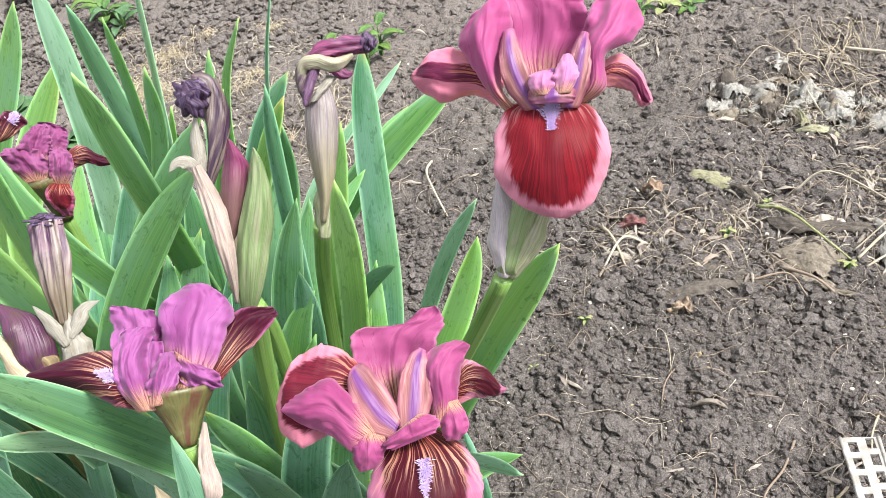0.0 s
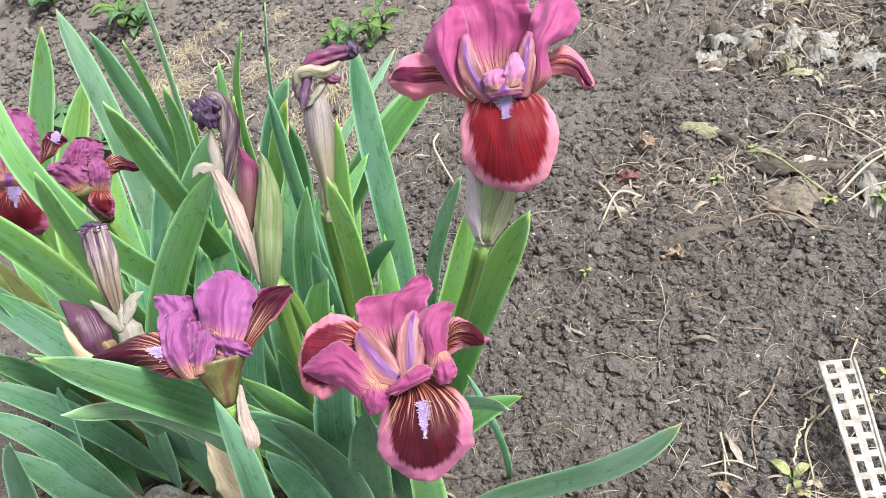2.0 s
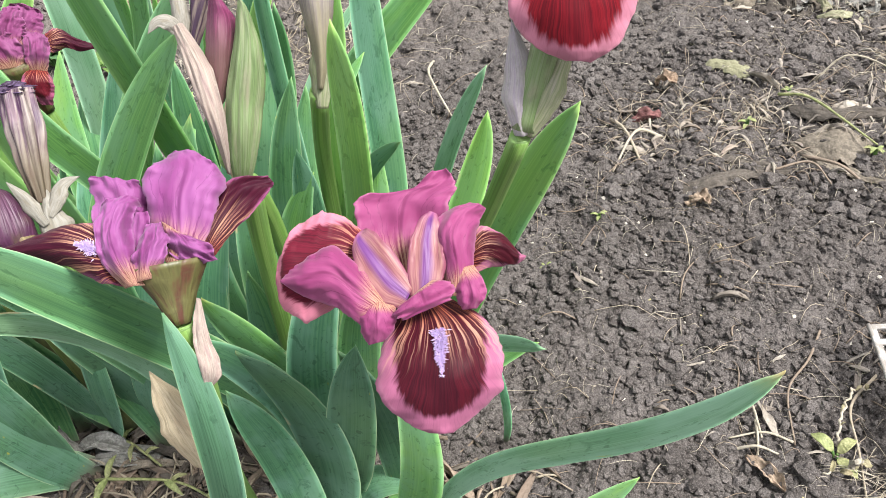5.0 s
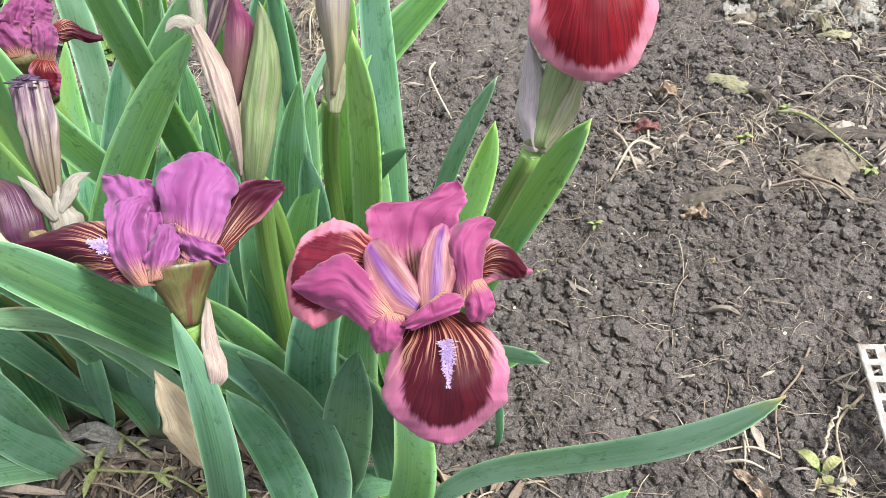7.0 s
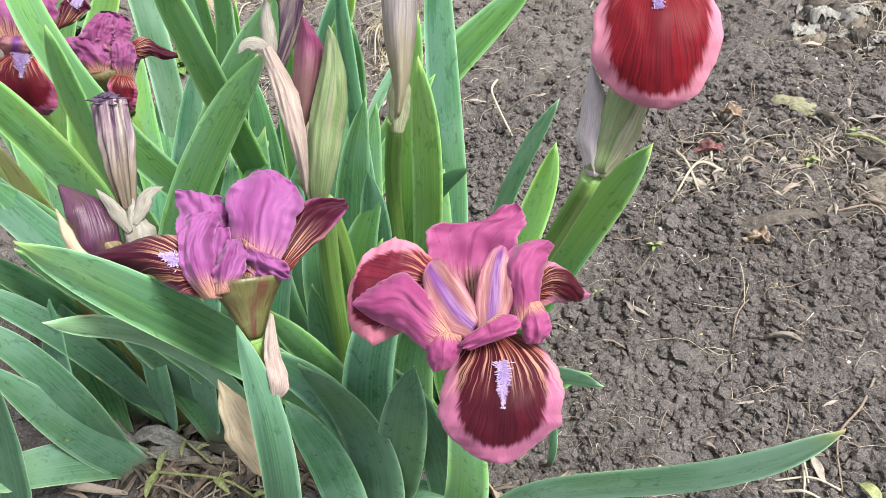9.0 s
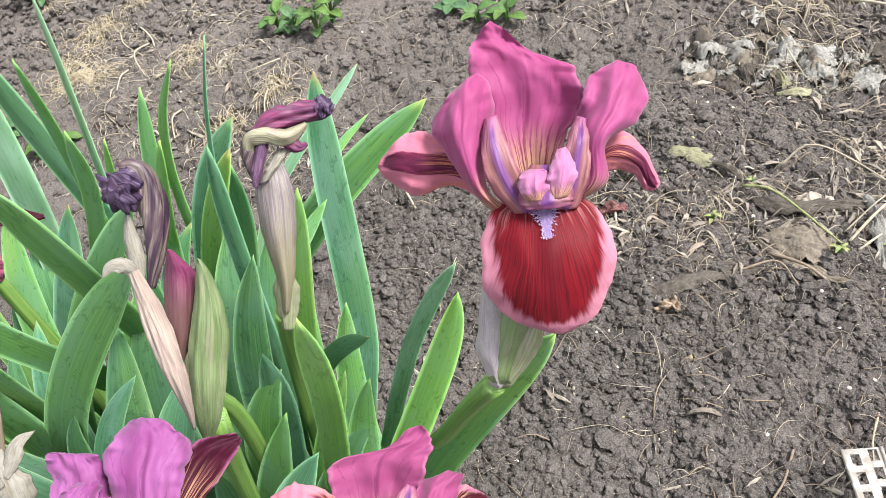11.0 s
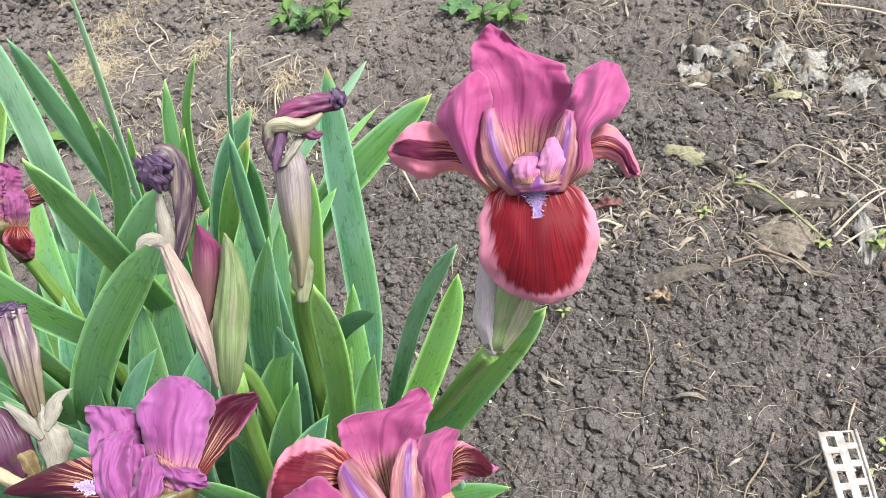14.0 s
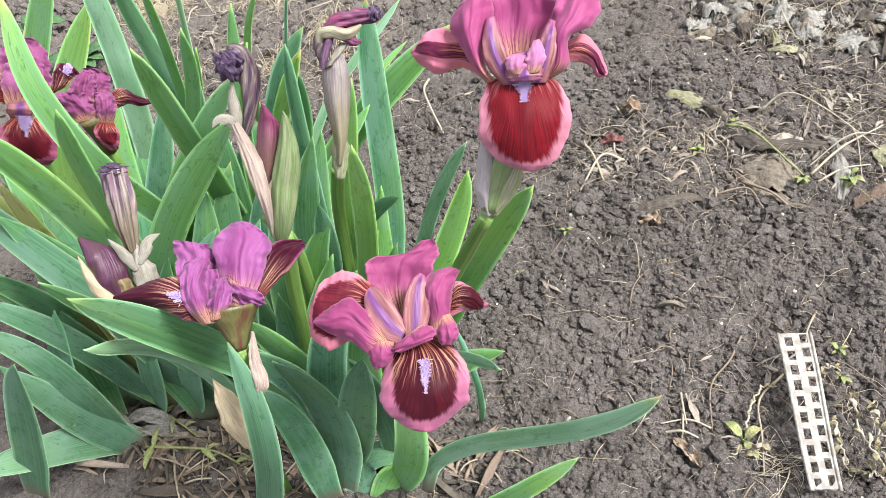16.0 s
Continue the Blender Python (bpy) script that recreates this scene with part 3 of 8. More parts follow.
def ribbon(points, width, profile, hint, n=22, m=4, cup=0.0, ruffle=0.0, waves=5.0, thick=0.0005, lens=False, twist=0.0, crinkle=0.0, keel=0.0, ragged=0.0, rough=0.25, skew=0.0, seed=0.0):
    """A leaf or petal: a skin of two sides round a curved midline. hint: which way its face looks."""
    pts = spline(points, n)
    verts, uva, uvb, faces = [], [], [], []
    hint = Vector(hint)
    cols = 2 * m + 1
    for i, p in enumerate(pts):
        v = i / (n - 1)
        t = (pts[min(i + 1, n - 1)] - pts[max(i - 1, 0)]).normalized()
        s = t.cross(hint)
        s = s.normalized() if s.length > 1e-6 else Vector((1, 0, 0))
        nn = s.cross(t)
        if twist:
            a = twist * v
            s, nn = s * math.cos(a) + nn * math.sin(a), nn * math.cos(a) - s * math.sin(a)
        w = 0.5 * width * max(profile(v), 0.012)
        if skew:
            p = p + s * (skew * 0.5 * width * math.exp(-(1.0 - v) / 0.085))
        edge = [1.0, 1.0]
        if ragged:
            edge = [1 + ragged * 1.6 * noise.noise(Vector((v * 9.0, seed + 3.1 * k, 0.5))) for k in (0, 1)]
        for side in (1, -1):
            for j in range(-m, m + 1):
                q = j / m
                lift = cup * w * q * q + keel * w * abs(q)
                if ruffle:
                    lift += ruffle * width * abs(q) ** 1.6 * math.sin(waves * 6.283 * v * (1.0 if q > 0 else 0.87) + seed + (1.9 if q > 0 else 0.0)) * min(1.0, 2.2 * v)
                if crinkle:
                    lift += crinkle * width * (noise.noise(Vector((q * 2.2 + seed, v * 6.0, seed))) + rough * noise.noise(Vector((q * 6.0 + seed, v * 8.0, seed + 5))))
                reach = q * w * (1.0 - 0.12 * abs(cup) * q * q) * edge[0 if q < 0 else 1]
                th = thick * (1.0 - q * q if lens else 0.5)
                verts.append(p + s * reach + nn * (lift + side * th))
                uva.append((0.5 + 0.5 * q, v))
                uvb.append((0.5 + 0.5 * q * profile(v), v))
    row = 2 * cols
    for i in range(n - 1):
        a, b = i * row, (i + 1) * row
        for j in range(cols - 1):
            faces.append((a + j, a + j + 1, b + j + 1, b + j))
            faces.append((a + cols + j + 1, a + cols + j, b + cols + j, b + cols + j + 1))
        faces.append((a + cols, a, b, b + cols))
        faces.append((a + cols - 1, a + row - 1, b + row - 1, b + cols - 1))
    faces.append(tuple(range(cols - 1, -1, -1)) + tuple(range(cols, row)))
    last = (n - 1) * row
    faces.append(tuple(last + k for k in range(cols)) + tuple(last + k for k in range(row - 1, cols - 1, -1)))
    return verts, faces, {"UVMap": uva, "flat": uvb}


def tube(points, radii, n=16, sides=10, ridges=0, depth=0.0, twist=0.0, flat=1.0, hint=(0, -0.7, 0.7), crinkle=0.0, seed=0.0):
    """A rounded, tapering body along a curve; ridges run along it and may wind round. radii: along its length."""
    pts = spline(points, n)
    verts, uvs, faces = [], [], []
    hint = Vector(hint)
    for i, p in enumerate(pts):
        v = i / (n - 1)
        t = (pts[min(i + 1, n - 1)] - pts[max(i - 1, 0)]).normalized()
        s = t.cross(hint).normalized()
        nn = s.cross(t)
        x = v * (len(radii) - 1)
        k = min(int(x), len(radii) - 2)
        r = radii[k] + (radii[k + 1] - radii[k]) * (x - k)
        for j in range(sides):
            a = 2 * math.pi * j / sides
            rr = r * (1 + depth * math.cos(ridges * a + twist * v))
            if crinkle:
                rr *= 1 + crinkle * noise.noise(Vector((math.cos(a) * 1.6, math.sin(a) * 1.6 + seed, v * 7 + seed)))
            verts.append(p + s * (rr * math.cos(a)) + nn * (rr * flat * math.sin(a)))
            uvs.append((j / sides + twist * v / 6.283, v))
    for i in range(n - 1):
        for j in range(sides):
            a, b = i * sides + j, i * sides + (j + 1) % sides
            faces.append((a, b, b + sides, a + sides))
    faces.append(tuple(range(sides - 1, -1, -1)))
    faces.append(tuple((n - 1) * sides + j for j in range(sides)))
    return verts, faces, {"UVMap": uvs}


def part(name, shape, material, parent, label=""):
    verts, faces, uvs = shape
    return mesh_object(name, verts, faces, material, parent, label, uvs)


def thing(name, base, label, category, group=""):
    ob = tagged(new(name), label, category, group)
    ob.location = base
    ob.empty_display_size = 0.02
    return ob


def under(ob, base, points):
    """Points of the place as seen from a thing at base."""
    return [Vector(p) - Vector(base) for p in points]


# ---- ground ----
TABLE = np.random.RandomState(3).rand(256, 256)


def lattice(x, y, size, ox=0.0):
    """Smooth value noise, 0 to 1, with cells of that size."""
    x, y = np.asarray(x) / size + 57.3 + ox, np.asarray(y) / size + 91.7 + 2 * ox
    i, j = np.floor(x).astype(int), np.floor(y).astype(int)
    f, g = x - i, y - j
    f, g = f * f * (3 - 2 * f), g * g * (3 - 2 * g)
    at = lambda a, b: TABLE[a % 256, b % 256]
    return (at(i, j) * (1 - f) + at(i + 1, j) * f) * (1 - g) + (at(i, j + 1) * (1 - f) + at(i + 1, j + 1) * f) * g


def clods(x, y, size, seed):
    """Rounded clods of about that size packed side by side, each of its own height, 0 to 1."""
    x, y = np.asarray(x, dtype=float) / size + 211.0 + 7 * seed, np.asarray(y, dtype=float) / size + 173.0 + 13 * seed
    i, j = np.floor(x).astype(int), np.floor(y).astype(int)
    top = np.zeros(np.shape(x))
    for di in (-1, 0, 1):
        for dj in (-1, 0, 1):
            a, b = i + di, j + dj
            cx, cy = a + TABLE[(a * 3 + seed) % 256, (b * 5) % 256], b + TABLE[(a * 5 + 31) % 256, (b * 3 + seed) % 256]
            tall = 0.25 + 0.75 * TABLE[(a * 7 + 11) % 256, (b * 7 + seed) % 256]
            d2 = (x - cx) ** 2 + (y - cy) ** 2
            top = np.maximum(top, tall * np.sqrt(np.maximum(0.0, 1.0 - d2 / (0.55 + 0.35 * tall) ** 2)))
    return top


def height(x, y):
    """The soil's surface: low heaps and clods."""
    h = 0.018 * (lattice(x, y, 0.16) - 0.5) + 0.011 * (lattice(x, y, 0.06, 5) - 0.5) + 0.006 * (lattice(x, y, 0.024, 11) - 0.5)
    rough = 0.25 + 0.9 * lattice(x, y, 0.07, 19)
    h = h + rough * 0.0078 * clods(x, y, 0.0150, 1) + 0.0036 * clods(x, y, 0.0068, 2) - 0.004
    # a hoed furrow and bank across the far side
    bank = np.asarray(y) - 0.36 + 0.10 * np.asarray(x)
    h = h + 0.016 * np.exp(-((bank - 0.06) / 0.07) ** 2) - 0.010 * np.exp(-((bank + 0.04) / 0.05) ** 2)
    return h - 0.004


def axis(lo, hi, step, far):
    fine = list(np.arange(lo, hi + step / 2, step))
    grow, out = step, []
    x = hi
    while x < far:
        grow *= 1.35
        x += grow
        out.append(x)
    back, x, grow = [], lo, step
    while x > -far:
        grow *= 1.35
        x -= grow
        back.append(x)
    return np.array(back[::-1] + fine + out)


def build_ground():
    xs, ys = axis(-0.50, 0.33, 0.0028, 300.0), axis(-0.22, 0.60, 0.0028, 300.0)
    gx, gy = np.meshgrid(xs, ys)
    # fine granules between the loose crumbs
    rs = np.random.RandomState(12)
    core = (np.abs(gx + 0.09) < 0.45) & (np.abs(gy - 0.21) < 0.45)
    hz = height(gx, gy) + core * (0.0021 * clods(gx, gy, 0.0034, 3) + 0.0011 * (rs.rand(*gx.shape) - 0.5))
    # the bed lies level farther off
    beyond = np.maximum(np.maximum(gx - 0.33, -0.50 - gx), np.maximum(gy - 0.60, -0.22 - gy))
    hz = hz * np.clip((0.45 - beyond) / 0.35, 0.0, 1.0)
    v = np.stack([gx.ravel(), gy.ravel(), hz.ravel()], 1)
    nx, ny = len(xs), len(ys)
    a = (np.arange(ny - 1)[:, None] * nx + np.arange(nx - 1)[None]).ravel()
    f = np.stack([a, a + 1, a + nx + 1, a + nx], 1)
    me = bpy.data.meshes.new("ground")
    me.from_pydata(v, [], f)
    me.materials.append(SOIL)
    return tagged(new("ground", me), "dark grey-brown crumbly garden soil, freshly hoed", "soil", kind="structure")


def on_ground(x, y, lift=0.0):
    return Vector((x, y, float(height(x, y)) + lift))


build_ground()


def ico(sub):
    """A ball of 8 faces (0), 20 (1) or 80 (2)."""
    bm = bmesh.new()
    if sub:
        bmesh.ops.create_icosphere(bm, subdivisions=sub, radius=1.0)
    else:
        bmesh.ops.create_uvsphere(bm, u_segments=4, v_segments=2, radius=1.0)
    v = np.array([q.co for q in bm.verts])
    f = np.array([[q.index for q in p.verts] for p in bm.faces])
    bm.free()
    return v, f


def scatter_lumps(name, label, category, material, where, radii, sub, seed, squash=0.75, sink=0.25, smooth=False):
    """Many irregular lumps lying on the soil, joined into one sheet of stuff."""
    rs = np.random.RandomState(seed)
    bv, bf = ico(sub)
    n = len(radii)
    jag = 1 + 0.36 * (rs.rand(n, len(bv), 1) * 2 - 1)
    a, b = rs.rand(n) * 6.283, (rs.rand(n) - 0.5) * 1.2
    ca, sa, cb, sb = np.cos(a), np.sin(a), np.cos(b), np.sin(b)
    rot = np.zeros((n, 3, 3))
    rot[:, 0, 0], rot[:, 0, 1], rot[:, 0, 2] = ca, -sa * cb, sa * sb
    rot[:, 1, 0], rot[:, 1, 1], rot[:, 1, 2] = sa, ca * cb, -ca * sb
    rot[:, 2, 1], rot[:, 2, 2] = sb, cb
    stretch = np.stack([0.8 + 0.5 * rs.rand(n), 0.7 + 0.4 * rs.rand(n), squash * (0.8 + 0.4 * rs.rand(n))], 1)
    v = np.einsum('nij,nkj->nki', rot, bv[None] * jag * stretch[:, None]) * radii[:, None, None]
    c = np.stack([where[:, 0], where[:, 1], height(where[:, 0], where[:, 1]) + radii * (squash - 2 * sink) * 0.6], 1)
    v = (v + c[:, None]).reshape(-1, 3)
    f = (bf[None] + (np.arange(n) * len(bv))[:, None, None]).reshape(-1, 3)
    me = bpy.data.meshes.new(name)
    me.from_pydata(v, [], f)
    if smooth:
        me.polygons.foreach_set("use_smooth", np.ones(len(me.polygons), dtype=bool))
    me.materials.append(material)
    return tagged(new(name, me), label, category, kind="stuff")


def spread(n, seed, x0=-0.56, x1=0.38, y0=-0.24, y1=0.70):
    rs = np.random.RandomState(seed)
    p = np.stack([x0 + (x1 - x0) * rs.rand(n), y0 + (y1 - y0) * rs.rand(n)], 1)
    # crumbs gather in patches
    keep = lattice(p[:, 0], p[:, 1], 0.05, 31) + 0.6 * rs.rand(n) > 0.40
    return p[keep]


def open_soil(q):
    """Spots outside the thick of the clump."""
    return q[(q[:, 0] > -0.20) | (q[:, 1] > 0.10) | (q[:, 1] < -0.05)]


rs = np.random.RandomState(1)
p = open_soil(np.concatenate([
    np.stack([-0.50 + 0.84 * rs.rand(28000), -0.22 + 0.86 * rs.rand(28000)], 1),
    np.stack([-0.16 + 0.40 * rs.rand(28000), -0.20 + 0.42 * rs.rand(28000)], 1)]))
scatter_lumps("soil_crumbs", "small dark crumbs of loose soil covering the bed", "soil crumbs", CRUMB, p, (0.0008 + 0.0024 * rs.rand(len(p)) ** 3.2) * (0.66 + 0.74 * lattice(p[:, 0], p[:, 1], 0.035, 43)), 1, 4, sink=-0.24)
p = open_soil(spread(20000, 3))
scatter_lumps("soil_grains", "fine grains of loose dark soil between crumbs", "soil grains", CRUMB, p, 0.0006 + 0.0006 * np.random.RandomState(4).rand(len(p)), 0, 14, sink=-0.3)
p = spread(2200, 5)
scatter_lumps("soil_lumps", "rough lumps of dark soil lying on the bed", "soil lumps", CRUMB, p, 0.0022 + 0.0045 * np.random.RandomState(6).rand(len(p)) ** 3.0, 2, 7, sink=0.0)
p = np.concatenate([spread(3000, 8, -1.0, -0.50, 0.1, 1.25), spread(8500, 11, -0.66, -0.20, 0.55, 0.95), spread(3000, 9, -0.30, 0.5, 0.62, 1.1)])
scatter_lumps("far_soil_lumps", "lumps of dark soil farther off on the bed", "soil lumps", CRUMB, p, 0.0015 + 0.0045 * np.random.RandomState(10).rand(len(p)) ** 2.5, 1, 12, sink=-0.25)

# ---- iris leaves ----
FANS = {
    "back": "upright green iris leaves with pointed tips behind the blooms",
    "mid": "broad green iris leaves with pale margins among wilted buds",
    "far": "slender grey-green iris leaves at the clump's far side",
    "left": "long green iris leaves leaning across the purple blooms",
    "right": "fresh green iris leaves with a yellowed tip beside buds",
    "front": "bright green iris leaves round a tall flower stem",
    "fore": "narrow blue-green iris leaves arching low over bare soil",
    "near": "wide blue-green iris leaves, some brown-edged, bent sideways",
    "low": "broad low iris leaves lying over dry litter",
}


def sword(v, tip=0.066):
    """Widest low down, long and even, closing quickly to the tip."""
    d = 1.0 - v
    return (0.74 + 0.26 * min(1.0, v / 0.3)) * (1.0 - math.exp(-d / tip)) * (0.86 + 0.24 * min(d, 0.58))


def fan_at(key, x, y):
    return thing("iris_leaf_fan", on_ground(x, y), FANS[key], "iris leaves", "iris leaf fans")


def bow(points, n=9):
    """Points along the Bezier curve with these controls."""
    out = []
    for k in range(n):
        q = [Vector(p) for p in points]
        while len(q) > 1:
            q = [a.lerp(c, k / (n - 1)) for a, c in zip(q, q[1:])]
        out.append(q[0])
    return out


def blade(fan, tint, width, *controls):
    """A sword-shaped leaf from its foot in the soil to its tip; width in millimetres."""
    base = fan.location
    r = rnd.random
    hint = Vector((0.4 * (r() - 0.5), -0.66 + 0.3 * (r() - 0.5), 0.7))
    foot = Vector(controls[0])
    foot.z = float(height(foot.x, foot.y)) - 0.004
    pts = bow((foot, *controls[1:]))
    length = sum((b - a).length for a, b in zip(pts, pts[1:]))
    tip = min(0.26, max(0.05, 1.25 * width * 0.001 / length))
    shape = ribbon(under(fan, base, pts), width * 0.00110, lambda v: sword(v, tip), hint, n=40, m=4, cup=0.10 * (r() - 0.4), ruffle=0.010, waves=1.2, thick=0.0007, lens=True, twist=0.3 * (r() - 0.5), crinkle=0.016, keel=0.10 * (r() - 0.5), skew=0.7 * (r() - 0.5), seed=6 * r())
    return part("leaf", shape, LEAF[tint], fan)


def eased(points, n=10):
    """n points on the plain cubic curve that runs closest to the given ones."""
    q = np.array(points, dtype=float)
    u = np.concatenate([[0.0], np.cumsum(np.linalg.norm(np.diff(q, axis=0), axis=1))])
    u = u / u[-1]
    weight = np.ones(len(q))
    weight[0], weight[-1] = 2.0, 4.0
    fits = [np.polyfit(u, q[:, k], 3 if len(q) > 4 else 2, w=weight) for k in range(3)]
    return [Vector([float(np.polyval(c, t)) for c in fits]) for t in np.linspace(0.0, 1.0, n)]


def leaf(fan, tint, width, *points):
    """A sword-shaped leaf along the given points, from foot to tip; width in millimetres."""
    base = fan.location
    r = rnd.random
    hint = Vector((0.3 * (r() - 0.5), -0.66 + 0.2 * (r() - 0.5), 0.7))
    pts = eased(points)
    pts[0].z = float(height(pts[0].x, pts[0].y)) - 0.004
    length = sum((b - a).length for a, b in zip(pts, pts[1:]))
    tip = min(0.26, max(0.05, 1.25 * width * 0.001 / length))
    shape = ribbon(under(fan, base, pts), width * 0.00126, lambda v: sword(v, tip), hint, n=44, m=4, cup=0.10 * (r() - 0.4), ruffle=0.008, waves=1.2, thick=0.0007, lens=True, twist=0.2 * (r() - 0.5), crinkle=0.016, keel=0.10 * (r() - 0.5), skew=0.6 * (r() - 0.5), seed=6 * r())
    return part("leaf", shape, LEAF[tint], fan)


f = fan_at("back", -0.204, 0.018)
leaf(f, "b", 15.2, (-0.176, 0.027, 0.000), (-0.157, 0.035, 0.082), (-0.153, 0.038, 0.111), (-0.150, 0.040, 0.134), (-0.148, 0.043, 0.156), (-0.146, 0.045, 0.177), (-0.144, 0.047, 0.196), (-0.143, 0.049, 0.215), (-0.137, 0.051, 0.237))
leaf(f, "g", 16.8, (-0.240, 0.057, 0.000), (-0.202, 0.060, 0.092), (-0.184, 0.059, 0.121), (-0.162, 0.055, 0.146), (-0.139, 0.050, 0.170), (-0.121, 0.046, 0.189), (-0.105, 0.042, 0.204), (-0.091, 0.038, 0.216))
leaf(f, "p", 6.0, (-0.215, 0.092, 0.000), (-0.167, 0.134, 0.135), (-0.140, 0.137, 0.161), (-0.129, 0.137, 0.169), (-0.121, 0.139, 0.178))
blade(f, "g", 6.0, (-0.189, 0.037, 0.000), (-0.203, 0.104, 0.117), (-0.122, 0.120, 0.156))
blade(f, "d", 17.0, (-0.262, 0.028, 0.000), (-0.206, 0.043, 0.112), (-0.183, 0.032, 0.210))
blade(f, "g", 10.0, (-0.202, 0.021, 0.000), (-0.241, 0.017, 0.087), (-0.151, 0.043, 0.168))
leaf(f, "d", 8.2, (-0.205, 0.003, 0.000), (-0.172, -0.040, 0.137), (-0.157, -0.052, 0.166), (-0.145, -0.063, 0.185), (-0.138, -0.070, 0.194))
f = fan_at("mid", -0.256, -0.019)
leaf(f, "y", 7.9, (-0.262, 0.100, 0.000), (-0.216, 0.025, 0.211), (-0.209, 0.017, 0.234), (-0.202, 0.011, 0.248))
blade(f, "g", 11.0, (-0.245, 0.020, 0.000), (-0.248, 0.036, 0.132), (-0.212, 0.052, 0.250))
leaf(f, "g", 9.9, (-0.296, 0.085, 0.000), (-0.250, 0.018, 0.203), (-0.238, 0.007, 0.234), (-0.230, -0.000, 0.257), (-0.227, -0.006, 0.275))
leaf(f, "y", 6.9, (-0.306, 0.132, 0.000), (-0.265, 0.095, 0.167), (-0.255, 0.089, 0.194), (-0.252, 0.086, 0.206))
leaf(f, "g", 12.0, (-0.263, 0.052, 0.000), (-0.239, -0.030, 0.205), (-0.236, -0.042, 0.236), (-0.233, -0.053, 0.262), (-0.231, -0.064, 0.288), (-0.228, -0.071, 0.308))
leaf(f, "g", 14.2, (-0.325, 0.019, 0.000), (-0.281, -0.014, 0.153), (-0.266, -0.021, 0.180), (-0.250, -0.028, 0.205), (-0.233, -0.036, 0.228), (-0.215, -0.045, 0.252), (-0.199, -0.052, 0.271))
leaf(f, "g", 18.0, (-0.333, -0.004, 0.000), (-0.281, -0.035, 0.156), (-0.263, -0.043, 0.186), (-0.250, -0.048, 0.203), (-0.231, -0.057, 0.227), (-0.216, -0.064, 0.244), (-0.202, -0.070, 0.260))
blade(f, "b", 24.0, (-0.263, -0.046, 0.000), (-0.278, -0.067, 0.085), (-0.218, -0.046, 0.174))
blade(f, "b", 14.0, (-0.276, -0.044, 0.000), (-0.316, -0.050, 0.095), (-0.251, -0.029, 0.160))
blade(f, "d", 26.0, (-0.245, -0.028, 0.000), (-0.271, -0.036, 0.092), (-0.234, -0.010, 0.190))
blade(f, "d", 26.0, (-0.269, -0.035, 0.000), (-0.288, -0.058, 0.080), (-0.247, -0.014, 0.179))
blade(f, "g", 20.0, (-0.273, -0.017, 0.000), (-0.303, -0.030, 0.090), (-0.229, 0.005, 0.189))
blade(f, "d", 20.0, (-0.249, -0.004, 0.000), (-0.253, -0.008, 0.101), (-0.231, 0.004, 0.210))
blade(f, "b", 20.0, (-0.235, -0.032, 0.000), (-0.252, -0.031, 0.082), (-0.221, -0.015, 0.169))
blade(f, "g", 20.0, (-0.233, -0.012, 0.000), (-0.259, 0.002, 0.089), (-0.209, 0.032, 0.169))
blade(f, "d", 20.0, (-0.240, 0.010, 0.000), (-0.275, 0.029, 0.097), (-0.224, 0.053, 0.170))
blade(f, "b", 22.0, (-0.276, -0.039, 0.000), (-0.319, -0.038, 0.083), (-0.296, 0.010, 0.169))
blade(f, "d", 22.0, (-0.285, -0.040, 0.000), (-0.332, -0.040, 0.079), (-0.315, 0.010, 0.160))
f = fan_at("far", -0.302, 0.034)
leaf(f, "b", 10.6, (-0.306, 0.126, 0.000), (-0.277, 0.087, 0.179), (-0.276, 0.080, 0.210), (-0.275, 0.073, 0.236), (-0.274, 0.068, 0.259), (-0.271, 0.062, 0.283))
leaf(f, "g", 6.9, (-0.296, 0.116, 0.000), (-0.269, 0.075, 0.189), (-0.265, 0.070, 0.214), (-0.262, 0.064, 0.238), (-0.259, 0.060, 0.260), (-0.258, 0.056, 0.276))
leaf(f, "p", 3.4, (-0.292, 0.098, 0.000), (-0.249, 0.053, 0.209), (-0.241, 0.046, 0.245), (-0.236, 0.043, 0.265), (-0.233, 0.038, 0.285), (-0.228, 0.034, 0.305), (-0.226, 0.032, 0.314))
leaf(f, "p", 14.6, (-0.348, 0.088, 0.000), (-0.315, 0.096, 0.151), (-0.307, 0.097, 0.182), (-0.304, 0.099, 0.204), (-0.304, 0.099, 0.226), (-0.304, 0.100, 0.246), (-0.302, 0.101, 0.265), (-0.300, 0.101, 0.286))
leaf(f, "y", 22.6, (-0.424, 0.161, 0.000), (-0.377, 0.156, 0.151), (-0.358, 0.154, 0.178), (-0.339, 0.151, 0.200), (-0.324, 0.148, 0.219))
leaf(f, "g", 20.7, (-0.478, 0.206, 0.000), (-0.411, 0.191, 0.149), (-0.386, 0.186, 0.188), (-0.354, 0.180, 0.231), (-0.346, 0.178, 0.247))
leaf(f, "b", 19.2, (-0.341, 0.051, 0.000), (-0.318, 0.061, 0.101), (-0.302, 0.063, 0.134), (-0.291, 0.065, 0.160), (-0.281, 0.068, 0.188))
blade(f, "g", 18.0, (-0.310, 0.018, 0.000), (-0.341, 0.043, 0.103), (-0.311, 0.077, 0.190))
blade(f, "d", 20.0, (-0.287, 0.022, 0.000), (-0.342, 0.049, 0.074), (-0.322, 0.117, 0.150))
